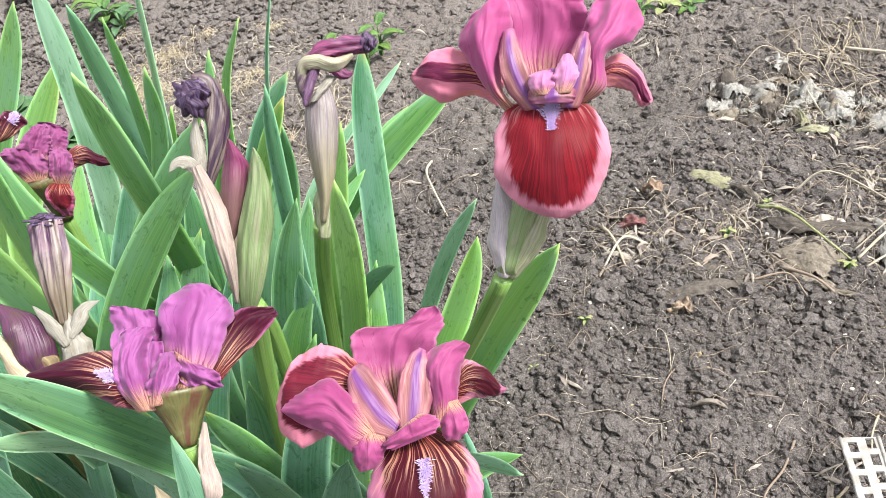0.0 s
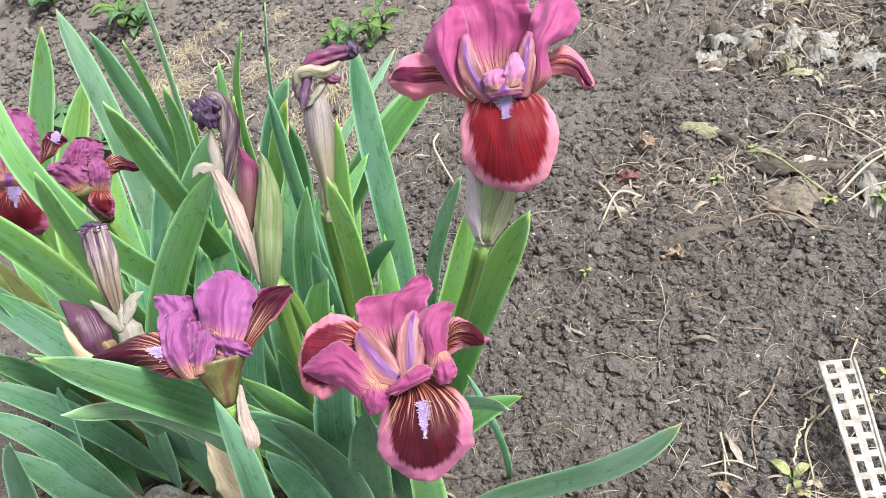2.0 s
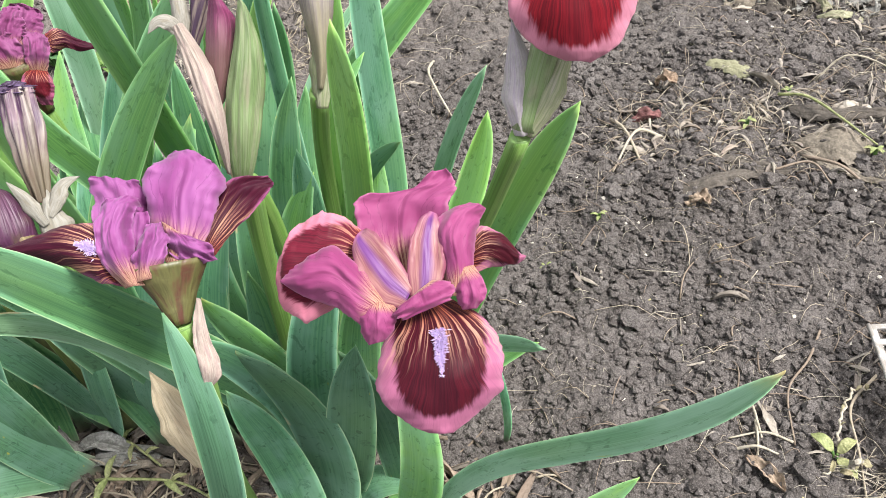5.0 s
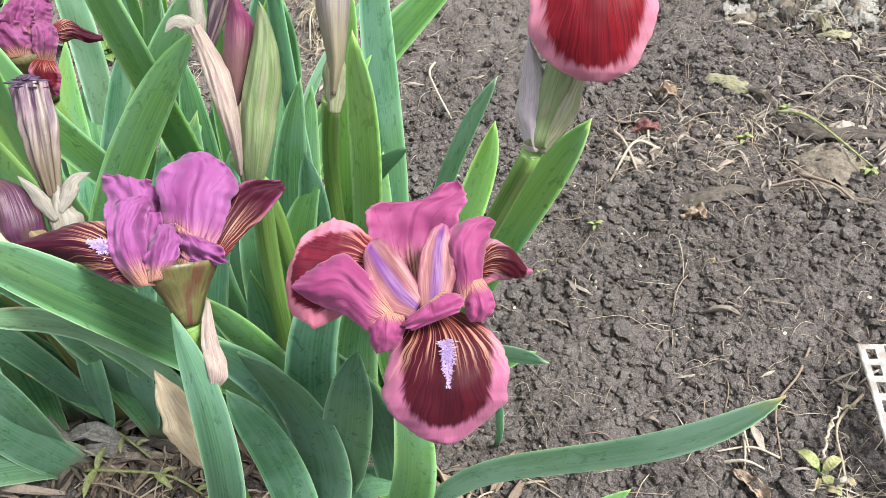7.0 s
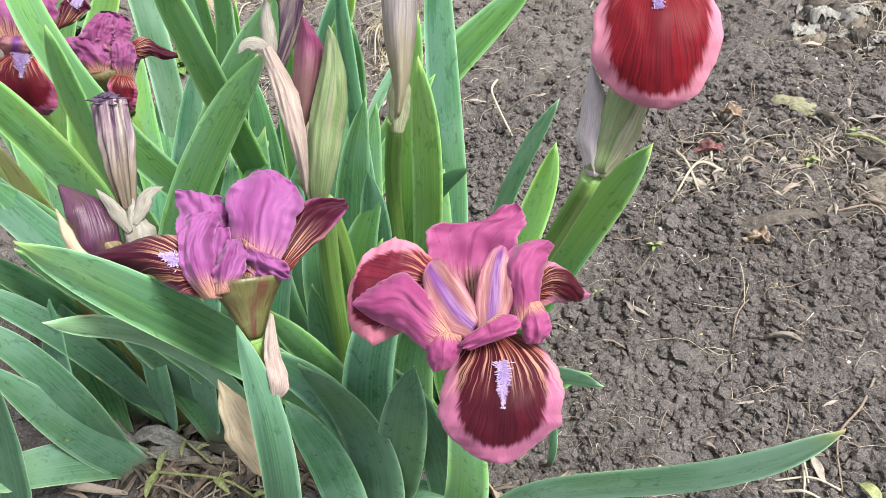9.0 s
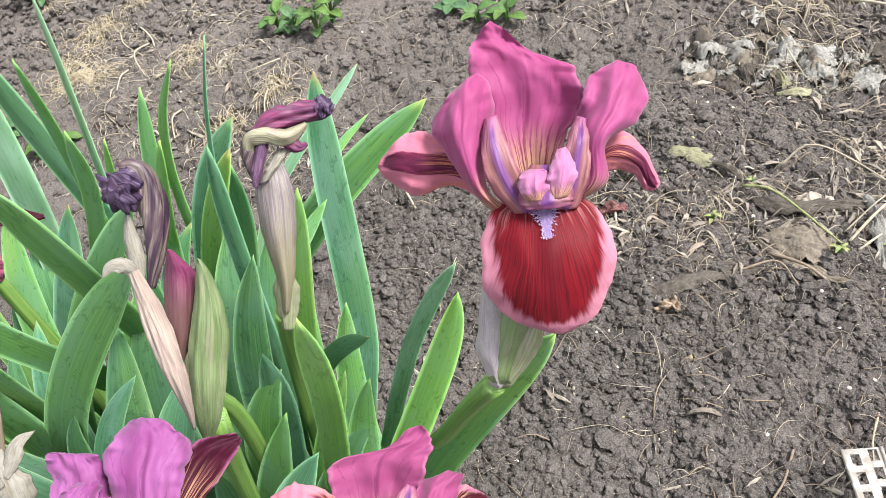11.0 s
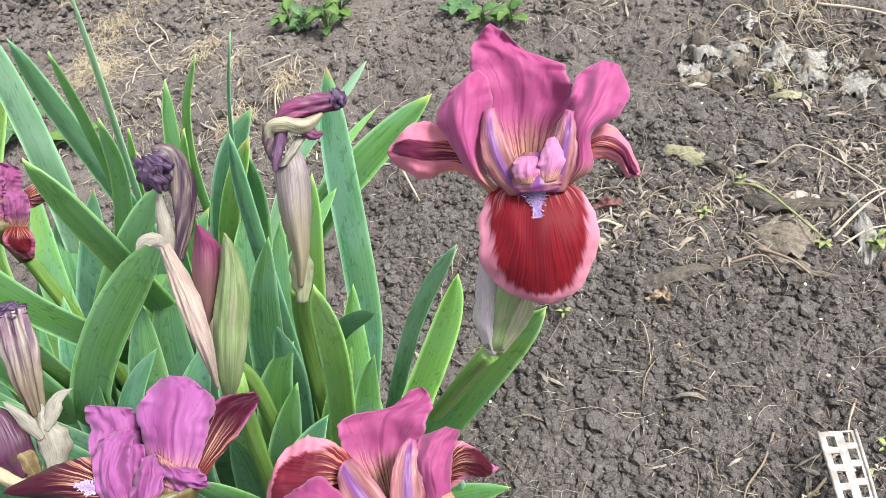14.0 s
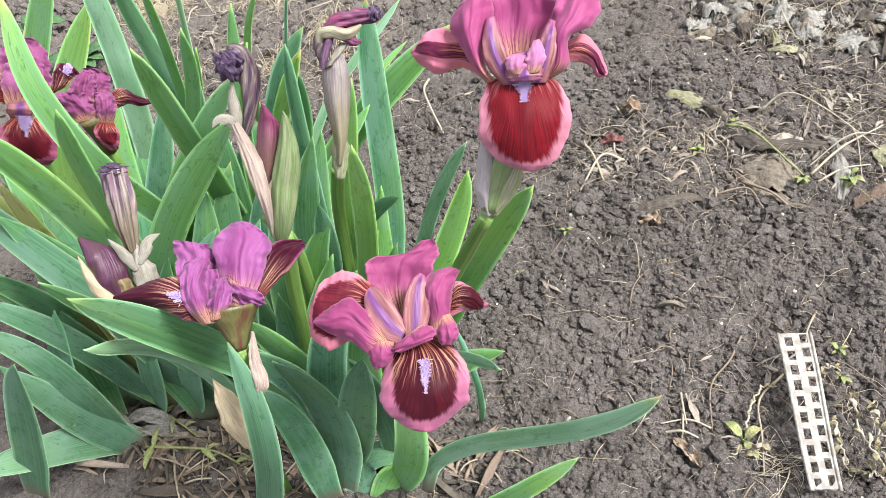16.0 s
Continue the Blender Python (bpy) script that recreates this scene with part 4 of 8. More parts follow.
blade(f, "d", 20.0, (-0.297, 0.001, 0.000), (-0.350, 0.020, 0.075), (-0.329, 0.083, 0.150))
f = fan_at("left", -0.310, -0.028)
leaf(f, "g", 13.1, (-0.299, 0.017, 0.000), (-0.280, -0.029, 0.179), (-0.281, -0.034, 0.208), (-0.284, -0.040, 0.234), (-0.288, -0.043, 0.255), (-0.291, -0.046, 0.273), (-0.296, -0.044, 0.288), (-0.291, -0.024, 0.320))
leaf(f, "g", 11.8, (-0.326, 0.025, 0.000), (-0.297, -0.037, 0.188), (-0.292, -0.046, 0.217), (-0.287, -0.055, 0.245), (-0.282, -0.061, 0.267), (-0.277, -0.066, 0.284))
leaf(f, "g", 18.1, (-0.324, -0.002, 0.000), (-0.315, -0.027, 0.153), (-0.316, -0.035, 0.191), (-0.317, -0.042, 0.222), (-0.320, -0.048, 0.248), (-0.326, -0.060, 0.285))
blade(f, "o", 16.0, (-0.333, -0.042, 0.000), (-0.344, -0.025, 0.105), (-0.359, -0.010, 0.210))
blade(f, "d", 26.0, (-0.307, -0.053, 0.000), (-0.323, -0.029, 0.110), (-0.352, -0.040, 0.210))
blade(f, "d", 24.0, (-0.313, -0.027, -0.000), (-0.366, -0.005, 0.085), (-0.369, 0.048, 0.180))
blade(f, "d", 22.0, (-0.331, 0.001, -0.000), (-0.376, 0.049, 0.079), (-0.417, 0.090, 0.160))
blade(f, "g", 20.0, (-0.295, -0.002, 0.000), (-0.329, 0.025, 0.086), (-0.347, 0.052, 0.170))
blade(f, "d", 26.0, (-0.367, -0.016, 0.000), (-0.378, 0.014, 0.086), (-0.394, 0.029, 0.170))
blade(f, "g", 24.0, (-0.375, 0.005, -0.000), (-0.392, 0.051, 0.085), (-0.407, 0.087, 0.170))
f = fan_at("right", -0.200, -0.029)
leaf(f, "y", 10.2, (-0.236, 0.044, 0.000), (-0.202, 0.011, 0.190), (-0.194, 0.006, 0.211), (-0.183, 0.001, 0.230), (-0.174, -0.003, 0.247))
leaf(f, "b", 15.8, (-0.241, 0.040, 0.000), (-0.216, 0.027, 0.146), (-0.209, 0.024, 0.181), (-0.198, 0.021, 0.207), (-0.184, 0.017, 0.230), (-0.173, 0.014, 0.252))
blade(f, "d", 22.0, (-0.215, -0.024, 0.000), (-0.233, -0.019, 0.097), (-0.189, 0.011, 0.199))
leaf(f, "b", 1.8, (-0.222, 0.052, 0.000), (-0.188, 0.003, 0.214), (-0.182, -0.004, 0.245), (-0.171, -0.012, 0.280), (-0.162, -0.019, 0.306))
leaf(f, "g", 4.5, (-0.262, 0.106, 0.000), (-0.215, 0.045, 0.210), (-0.206, 0.037, 0.238), (-0.197, 0.030, 0.259), (-0.187, 0.024, 0.275))
leaf(f, "b", 7.1, (-0.212, 0.004, 0.000), (-0.192, -0.009, 0.149), (-0.188, -0.013, 0.184), (-0.185, -0.015, 0.212), (-0.182, -0.017, 0.237), (-0.178, -0.020, 0.263))
leaf(f, "b", 14.4, (-0.210, -0.046, 0.000), (-0.192, -0.063, 0.121), (-0.185, -0.067, 0.156), (-0.180, -0.071, 0.182), (-0.178, -0.074, 0.203))
blade(f, "d", 20.0, (-0.197, -0.039, 0.000), (-0.225, -0.025, 0.110), (-0.179, -0.018, 0.200))
blade(f, "g", 16.0, (-0.165, -0.042, 0.000), (-0.173, -0.010, 0.084), (-0.152, -0.003, 0.140))
blade(f, "d", 18.0, (-0.195, -0.000, 0.000), (-0.221, 0.016, 0.084), (-0.182, 0.036, 0.160))
f = fan_at("front", -0.174, -0.061)
leaf(f, "y", 9.5, (-0.191, -0.051, 0.000), (-0.161, -0.102, 0.170), (-0.153, -0.116, 0.215), (-0.148, -0.125, 0.247), (-0.145, -0.132, 0.272), (-0.144, -0.138, 0.289))
leaf(f, "y", 9.8, (-0.196, -0.040, 0.000), (-0.175, -0.042, 0.138), (-0.168, -0.042, 0.170), (-0.163, -0.043, 0.192), (-0.159, -0.043, 0.212), (-0.153, -0.043, 0.230), (-0.147, -0.044, 0.252))
blade(f, "y", 13.0, (-0.181, -0.053, 0.000), (-0.205, -0.072, 0.076), (-0.154, -0.056, 0.155))
blade(f, "d", 14.0, (-0.173, -0.041, 0.000), (-0.202, -0.053, 0.055), (-0.152, -0.045, 0.105))
leaf(f, "p", 7.2, (-0.171, -0.017, 0.000), (-0.136, -0.041, 0.118), (-0.127, -0.047, 0.148), (-0.119, -0.052, 0.171), (-0.108, -0.059, 0.194), (-0.098, -0.065, 0.215))
leaf(f, "g", 14.7, (-0.165, -0.048, 0.000), (-0.126, -0.078, 0.104), (-0.110, -0.091, 0.146), (-0.097, -0.101, 0.178), (-0.084, -0.111, 0.207), (-0.074, -0.118, 0.229))
leaf(f, "y", 13.4, (-0.175, -0.050, 0.000), (-0.139, -0.052, 0.088), (-0.123, -0.053, 0.122), (-0.112, -0.053, 0.150), (-0.103, -0.054, 0.171), (-0.098, -0.054, 0.185))
blade(f, "g", 18.0, (-0.169, -0.059, 0.000), (-0.174, -0.049, 0.069), (-0.150, -0.042, 0.130))
f = fan_at("fore", -0.159, -0.107)
blade(f, "g", 18.0, (-0.184, -0.082, 0.000), (-0.167, -0.091, 0.063), (-0.100, -0.117, 0.109))
leaf(f, "p", 5.7, (-0.176, -0.066, 0.000), (-0.143, -0.113, 0.109), (-0.125, -0.141, 0.145), (-0.112, -0.165, 0.171), (-0.104, -0.183, 0.189))
blade(f, "b", 4.0, (-0.124, -0.086, -0.000), (-0.114, -0.111, 0.052), (-0.124, -0.105, 0.120))
leaf(f, "p", 9.2, (-0.166, -0.132, 0.000), (-0.149, -0.141, 0.041), (-0.129, -0.154, 0.078), (-0.106, -0.172, 0.111), (-0.081, -0.197, 0.148), (-0.061, -0.212, 0.178), (-0.046, -0.221, 0.206))
blade(f, "g", 12.0, (-0.142, -0.150, -0.000), (-0.114, -0.172, 0.038), (-0.073, -0.175, 0.081))
f = fan_at("near", -0.212, -0.100)
leaf(f, "d", 16.0, (-0.217, -0.081, 0.000), (-0.223, -0.110, 0.102), (-0.228, -0.127, 0.154), (-0.233, -0.139, 0.188), (-0.239, -0.153, 0.218), (-0.244, -0.165, 0.243), (-0.248, -0.174, 0.265), (-0.249, -0.179, 0.282))
leaf(f, "d", 13.2, (-0.277, -0.057, 0.000), (-0.291, -0.073, 0.103), (-0.298, -0.081, 0.146), (-0.306, -0.089, 0.174), (-0.312, -0.095, 0.193), (-0.316, -0.099, 0.212))
leaf(f, "p", 9.4, (-0.277, -0.088, 0.000), (-0.257, -0.107, 0.087), (-0.252, -0.120, 0.135), (-0.252, -0.132, 0.173), (-0.255, -0.146, 0.202), (-0.259, -0.160, 0.224), (-0.263, -0.176, 0.246))
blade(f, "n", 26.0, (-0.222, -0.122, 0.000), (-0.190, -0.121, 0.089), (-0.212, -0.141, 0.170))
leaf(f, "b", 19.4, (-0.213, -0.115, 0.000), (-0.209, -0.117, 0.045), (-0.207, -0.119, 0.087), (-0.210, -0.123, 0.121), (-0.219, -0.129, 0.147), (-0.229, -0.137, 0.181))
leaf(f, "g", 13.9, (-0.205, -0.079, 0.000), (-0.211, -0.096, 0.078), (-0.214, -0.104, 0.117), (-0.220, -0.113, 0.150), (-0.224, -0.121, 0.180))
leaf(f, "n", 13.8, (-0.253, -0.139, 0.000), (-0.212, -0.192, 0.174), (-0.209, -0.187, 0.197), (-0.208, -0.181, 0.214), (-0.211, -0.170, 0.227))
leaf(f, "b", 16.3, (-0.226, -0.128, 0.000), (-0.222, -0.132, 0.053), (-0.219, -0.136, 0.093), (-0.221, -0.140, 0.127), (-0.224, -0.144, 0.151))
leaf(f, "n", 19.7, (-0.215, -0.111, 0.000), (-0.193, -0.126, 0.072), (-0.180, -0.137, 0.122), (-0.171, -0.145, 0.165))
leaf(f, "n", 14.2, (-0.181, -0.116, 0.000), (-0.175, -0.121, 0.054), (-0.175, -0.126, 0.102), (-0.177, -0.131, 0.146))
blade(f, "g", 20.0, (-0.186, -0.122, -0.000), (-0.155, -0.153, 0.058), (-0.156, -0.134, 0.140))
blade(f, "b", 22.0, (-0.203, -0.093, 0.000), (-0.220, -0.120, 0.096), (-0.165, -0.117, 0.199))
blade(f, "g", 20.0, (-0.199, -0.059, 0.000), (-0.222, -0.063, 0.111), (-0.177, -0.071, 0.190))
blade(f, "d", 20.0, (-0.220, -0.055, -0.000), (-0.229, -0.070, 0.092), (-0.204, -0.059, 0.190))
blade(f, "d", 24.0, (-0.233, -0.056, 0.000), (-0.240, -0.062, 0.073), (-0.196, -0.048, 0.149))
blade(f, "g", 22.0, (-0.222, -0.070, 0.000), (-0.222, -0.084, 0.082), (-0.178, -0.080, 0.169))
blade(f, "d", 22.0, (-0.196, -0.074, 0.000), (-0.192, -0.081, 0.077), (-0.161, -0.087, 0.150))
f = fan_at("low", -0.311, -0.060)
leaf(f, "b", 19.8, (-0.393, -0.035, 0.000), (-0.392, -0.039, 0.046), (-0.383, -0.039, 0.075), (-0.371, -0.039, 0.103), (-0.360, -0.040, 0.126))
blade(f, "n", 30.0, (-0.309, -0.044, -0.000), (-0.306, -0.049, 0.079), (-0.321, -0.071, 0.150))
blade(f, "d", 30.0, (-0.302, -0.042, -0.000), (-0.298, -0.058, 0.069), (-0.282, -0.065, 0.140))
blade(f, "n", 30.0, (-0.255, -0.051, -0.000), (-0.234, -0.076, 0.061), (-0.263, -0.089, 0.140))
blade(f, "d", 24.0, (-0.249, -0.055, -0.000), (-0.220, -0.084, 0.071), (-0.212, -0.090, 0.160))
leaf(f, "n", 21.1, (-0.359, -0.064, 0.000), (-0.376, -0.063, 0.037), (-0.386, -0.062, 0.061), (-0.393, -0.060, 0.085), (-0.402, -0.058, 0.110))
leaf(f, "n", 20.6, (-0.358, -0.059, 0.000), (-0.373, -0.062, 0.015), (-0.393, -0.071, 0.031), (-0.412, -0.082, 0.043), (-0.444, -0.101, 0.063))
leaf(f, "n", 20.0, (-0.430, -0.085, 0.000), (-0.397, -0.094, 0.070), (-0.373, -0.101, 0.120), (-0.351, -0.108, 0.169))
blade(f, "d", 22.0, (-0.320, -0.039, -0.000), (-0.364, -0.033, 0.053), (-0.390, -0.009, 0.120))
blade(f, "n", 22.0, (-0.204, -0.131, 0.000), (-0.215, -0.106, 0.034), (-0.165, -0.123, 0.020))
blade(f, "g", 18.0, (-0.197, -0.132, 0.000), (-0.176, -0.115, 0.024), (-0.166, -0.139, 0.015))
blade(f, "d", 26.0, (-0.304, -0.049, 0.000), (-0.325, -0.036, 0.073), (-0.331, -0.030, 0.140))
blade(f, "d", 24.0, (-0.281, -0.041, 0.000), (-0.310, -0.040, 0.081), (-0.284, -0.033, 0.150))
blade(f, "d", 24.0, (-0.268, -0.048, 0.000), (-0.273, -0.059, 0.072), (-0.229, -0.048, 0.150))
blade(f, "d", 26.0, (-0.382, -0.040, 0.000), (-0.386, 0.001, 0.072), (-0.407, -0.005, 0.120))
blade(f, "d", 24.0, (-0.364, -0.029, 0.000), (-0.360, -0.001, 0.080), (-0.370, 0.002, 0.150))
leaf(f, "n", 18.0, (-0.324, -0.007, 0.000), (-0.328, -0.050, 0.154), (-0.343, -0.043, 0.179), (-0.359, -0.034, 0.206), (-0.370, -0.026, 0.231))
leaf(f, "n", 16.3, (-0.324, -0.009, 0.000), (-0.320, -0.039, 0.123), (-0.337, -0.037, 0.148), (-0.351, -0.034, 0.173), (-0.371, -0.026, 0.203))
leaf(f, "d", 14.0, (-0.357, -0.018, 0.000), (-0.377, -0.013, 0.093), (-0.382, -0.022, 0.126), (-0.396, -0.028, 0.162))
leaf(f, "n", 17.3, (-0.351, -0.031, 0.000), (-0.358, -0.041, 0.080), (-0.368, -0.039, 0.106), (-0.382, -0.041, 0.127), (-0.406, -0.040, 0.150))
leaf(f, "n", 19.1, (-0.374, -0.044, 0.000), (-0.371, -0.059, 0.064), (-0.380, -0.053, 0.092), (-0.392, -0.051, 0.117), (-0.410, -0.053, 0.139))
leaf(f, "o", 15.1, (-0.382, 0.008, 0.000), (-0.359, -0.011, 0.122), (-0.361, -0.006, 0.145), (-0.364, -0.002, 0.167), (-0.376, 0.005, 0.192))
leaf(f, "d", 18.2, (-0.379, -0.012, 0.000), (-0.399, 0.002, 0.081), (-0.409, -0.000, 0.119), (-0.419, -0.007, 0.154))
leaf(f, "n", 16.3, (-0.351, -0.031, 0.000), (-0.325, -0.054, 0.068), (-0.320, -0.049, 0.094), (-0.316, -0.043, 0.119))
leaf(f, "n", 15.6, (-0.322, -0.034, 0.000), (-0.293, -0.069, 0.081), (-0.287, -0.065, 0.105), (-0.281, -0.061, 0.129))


# ---- iris flowers ----


def stem_to(ob, points, r0=0.0042, r1=0.0034, material=None):
    base = ob.location
    pts = [Vector(p) for p in points]
    pts[0].z = float(height(pts[0].x, pts[0].y)) - 0.004
    return part("stem", tube(under(ob, base, pts), (r0, r1), n=20, sides=10, ridges=3, depth=0.05), material or STEM, ob)


def bract(ob, points, width, material, hint=(0, -0.7, 0.7), cup=-0.9, label="", ruffle=0.02):
    prof = lambda v: (0.45 + 1.6 * v if v < 0.34 else 1.0) * (1 - max(0.0, (v - 0.40) / 0.60) ** 1.5)
    return part("bract", ribbon(under(ob, ob.location, points), width, prof, hint, n=28, m=6, cup=0.75 * cup, ruffle=ruffle, waves=2, thick=0.0005, crinkle=0.055, ragged=0.10, rough=0.4, seed=7 * rnd.random()), material, ob, label)


def frame_of(ob, centre, across, rise):
    """A bloom's own axes in millimetres from its heart: across, up its face, out of its face."""
    across, rise = Vector(across).normalized(), Vector(rise).normalized()
    front = across.cross(rise)
    c = Vector(centre) - ob.location
    return lambda x, y, z: c + (across * x + rise * y + front * z) * 0.001, lambda x, y, z: across * x + rise * y + front * z


def beard(parent, line, face, reach, wide=0.0011, start=0.04, hairs=900):
    """A dense brush of fine hairs down the middle of a fall, longest in the middle, ending in a point."""
    rr = random.Random(11)
    verts, faces = [], []
    for k in range(hairs):
        v = start + (reach - start) * rr.random() ** 0.9
        x = v * (len(line) - 1)
        i = min(int(x), len(line) - 2)
        p = line[i].lerp(line[i + 1], x - i)
        t = (line[i + 1] - line[i]).normalized()
        side = t.cross(face).normalized()
        n = side.cross(t)
        slim = max(0.25, 1.0 - ((v - start) / (reach - start)) ** 2)
        off = rr.gauss(0, wide * slim)
        p = p + side * off + n * 0.0005
        d = (n * (0.55 + 0.5 * rr.random()) + side * (off / wide * 0.55 + rr.gauss(0, 0.25)) + t * (0.9 * rr.random())).normalized()
        tall, w = (0.0006 + 0.0010 * rr.random()) * (0.5 + 0.5 * slim), 0.00021
        a = d.cross(t).normalized() * w
        b = d.cross(a).normalized() * w
        k0 = len(verts)
        verts += [p + a, p - 0.5 * a + 0.87 * b, p - 0.5 * a - 0.87 * b, p + d * tall + a * 0.4, p + d * tall - a * 0.4]
        faces += [(k0, k0 + 1, k0 + 4, k0 + 3), (k0 + 1, k0 + 2, k0 + 4), (k0 + 2, k0, k0 + 3, k0 + 4)]
    return mesh_object("beard", verts, faces, BEARD, parent, "fuzzy lavender-blue beard", smooth=False)


def glide(points, n):
    """n points on a smooth curve through the given ones, even in their order."""
    p = [Vector(q) for q in points]
    p = [2 * p[0] - p[1], *p, 2 * p[-1] - p[-2]]
    out = []
    for i in range(n):
        x = (len(p) - 3) * i / (n - 1)
        k = min(int(x), len(p) - 4)
        t = x - k
        a, b, c, d = p[k:k + 4]
        out.append(0.5 * (2 * b + (c - a) * t + (2 * a - 5 * b + 4 * c - d) * t * t + (3 * b - a - 3 * c + d) * t ** 3))
    return out


def petal(name, ob, axes, material, rows, frill=0.8, ragged=0.05, crinkle=1.0, waves=7.0, seed=0.0, n=40, m=12, label="", fold=1.0):
    """A petal lofted over stations from claw to tip. Each station, in the bloom's millimetres: left x, y, right x, y, height of both edges, height of the midrib."""
    at, to = axes
    left = glide([at(r[0], r[1], r[4]) for r in rows], n)
    right = glide([at(r[2], r[3], r[4]) for r in rows], n)
    rib = glide([at(0.5 * (r[0] + r[2]), 0.5 * (r[1] + r[3]), r[5]) for r in rows], n)
    out = to(0, 0, 1)
    broad = max((b - a).length for a, b in zip(left, right))
    verts, uva, uvb, faces = [], [], [], []
    cols = 2 * m + 1
    for i in range(n):
        v = i / (n - 1)
        w = (right[i] - left[i]).length / broad
        for k in (1, -1):
            for j in range(-m, m + 1):
                q = j / m
                tear = 1 + 1.9 * ragged * (noise.noise(Vector((v * 9.0, seed + 5 * (q > 0), 0.3))) + 0.5 * noise.noise(Vector((v * 29.0, seed + 5 * (q > 0), 4.3)))) * min(1.0, 4 * v)
                e = q * tear
                p = left[i] * (0.5 * (e * e - e)) + rib[i] * (1 - e * e) + right[i] * (0.5 * (e * e + e))
                lift = frill * abs(q) ** 2.2 * (noise.noise(Vector((v * waves, seed + 9 * (q > 0), 1.7))) + 0.5 * noise.noise(Vector((v * waves * 2.7, seed + 9 * (q > 0), 6.1)))) * 1.9 * min(1.0, 3 * v)
                lift += 1.5 * crinkle * (noise.noise(Vector((fold * q * 2.6 * w + seed, fold * v * 3.0, seed))) + 0.40 * noise.noise(Vector((fold * q * 6.5 * w + seed, fold * v * 6.0, seed + 5))) + 0.12 * noise.noise(Vector((q * 15.0 * w + seed, v * 14.0, seed + 8)))) * min(1.0, 2.5 * v)
                verts.append(p + out * (0.001 * lift + k * 0.00025))
                uva.append((0.5 + 0.5 * q, v))
                uvb.append((0.5 + 0.5 * q * w, v))
    row = 2 * cols
    for i in range(n - 1):
        a, b = i * row, (i + 1) * row
        for j in range(cols - 1):
            faces.append((a + j, a + j + 1, b + j + 1, b + j))
            faces.append((a + cols + j + 1, a + cols + j, b + cols + j, b + cols + j + 1))
        faces.append((a + cols, a, b, b + cols))
        faces.append((a + cols - 1, a + row - 1, b + row - 1, b + cols - 1))
    faces.append(tuple(range(cols - 1, -1, -1)) + tuple(range(cols, row)))
    last = (n - 1) * row
    faces.append(tuple(last + k for k in range(cols)) + tuple(last + k for k in range(row - 1, cols - 1, -1)))
    made = part(name, (verts, faces, {"UVMap": uva, "flat": uvb}), material, ob, label)
    return made, rib


def brush(made, rib, axes, start, reach, wide=1.1, hairs=900):
    """The beard on a lofted fall."""
    beard(made, rib, axes[1](0, 0.2, 1), reach, wide * 0.001, start, hairs)


def flower_tube(ob, low, top, r0, r1, material=CUP):
    return part("flower_tube", tube(under(ob, ob.location, (low, Vector(low).lerp(Vector(top), 0.5), top)), (r0, (r0 + r1) * 0.45, r1), n=12, sides=12, ridges=3, depth=0.08), material, ob)


# tall rose bloom with a red fall
f1 = thing("iris_flower", on_ground(-0.150, -0.072), "rose-pink bearded iris bloom with a velvety red fall", "iris flower", "iris blooms")
x1 = frame_of(f1, (-0.0738, -0.1214, 0.2844), (0.974, -0.199, -0.108), (0.219, 0.599, 0.770))
foot1 = lambda *q: f1.location + x1[0](*q)
stem_to(f1, ((-0.1460, -0.0030, 0.0000), (-0.1221, -0.0865, 0.1354), (-0.1099, -0.1073, 0.1803), (-0.1021, -0.1215, 0.2099), foot1(-14, -52, -20)))
flower_tube(f1, foot1(-13, -50, -20), foot1(-1, -2, -10), 0.0042, 0.006, SPATHE_GREEN)
bract(f1, [foot1(*q) for q in ((-13, -52, -17), (-14, -42, -14), (-14, -32, -14), (-17, -17, -16))], 0.0128, SPATHE_GREY, cup=-1.1, label="silvery purple papery bract")
bract(f1, [foot1(*q) for q in ((-12, -52, -18), (-7, -42, -15), (-3, -33, -15), (2, -20, -16))], 0.0110, SPATHE_PALE, label="pale green bract")
made, rib = petal("fall", f1, x1, FALL_RED, ((-5, 6.5, 5, 6.5, -4, -3), (-13.5, 3.5, 12.5, 4, -1, 3), (-17.8, -7, 18.4, -6, 2, 8), (-16.2, -19, 18.4, -17, 2, 9), (-9.5, -27.3, 13.2, -26.8, 1, 6), (-1, -31, 6, -31.6, 0, 2)), frill=1.1, ragged=0.035, seed=0.4)
brush(made, rib, x1, 0.05, 0.36, 2.3, 1900)
made, rib = petal("fall", f1, x1, FALL_PALE, ((-17, 5, -15, 15, -10, -9), (-25, 9, -23, 21, -12, -8), (-36, 7, -33, 25, -13, -7), (-43, 10.5, -40, 23.5, -14, -9), (-47, 15, -45.5, 18, -14, -13)), frill=1.2, seed=2.0)
made, rib = petal("fall", f1, x1, FALL_PALE, ((14, 18, 12, 10, -11, -10), (22, 23, 19, 12, -13, -9), (28, 19, 26, 10.5, -14, -10), (32, 11.5, 29, 6, -13, -11), (33.5, 7.5, 32, 6, -12, -12)), frill=1.2, seed=4.0)
petal("standard", f1, x1, STANDARD, ((-9, 8, 3, 8, -10, -14), (-15, 22, 7, 22, -10, -15), (-19, 36, 12, 33, -11, -15), (-19.5, 45, 9, 41, -12, -14), (-17.5, 51, -3, 46.5, -13, -13), (-13.5, 54.5, -9.5, 52, -13, -13)), frill=1.6, ragged=0.07, crinkle=2.2, seed=1.0)
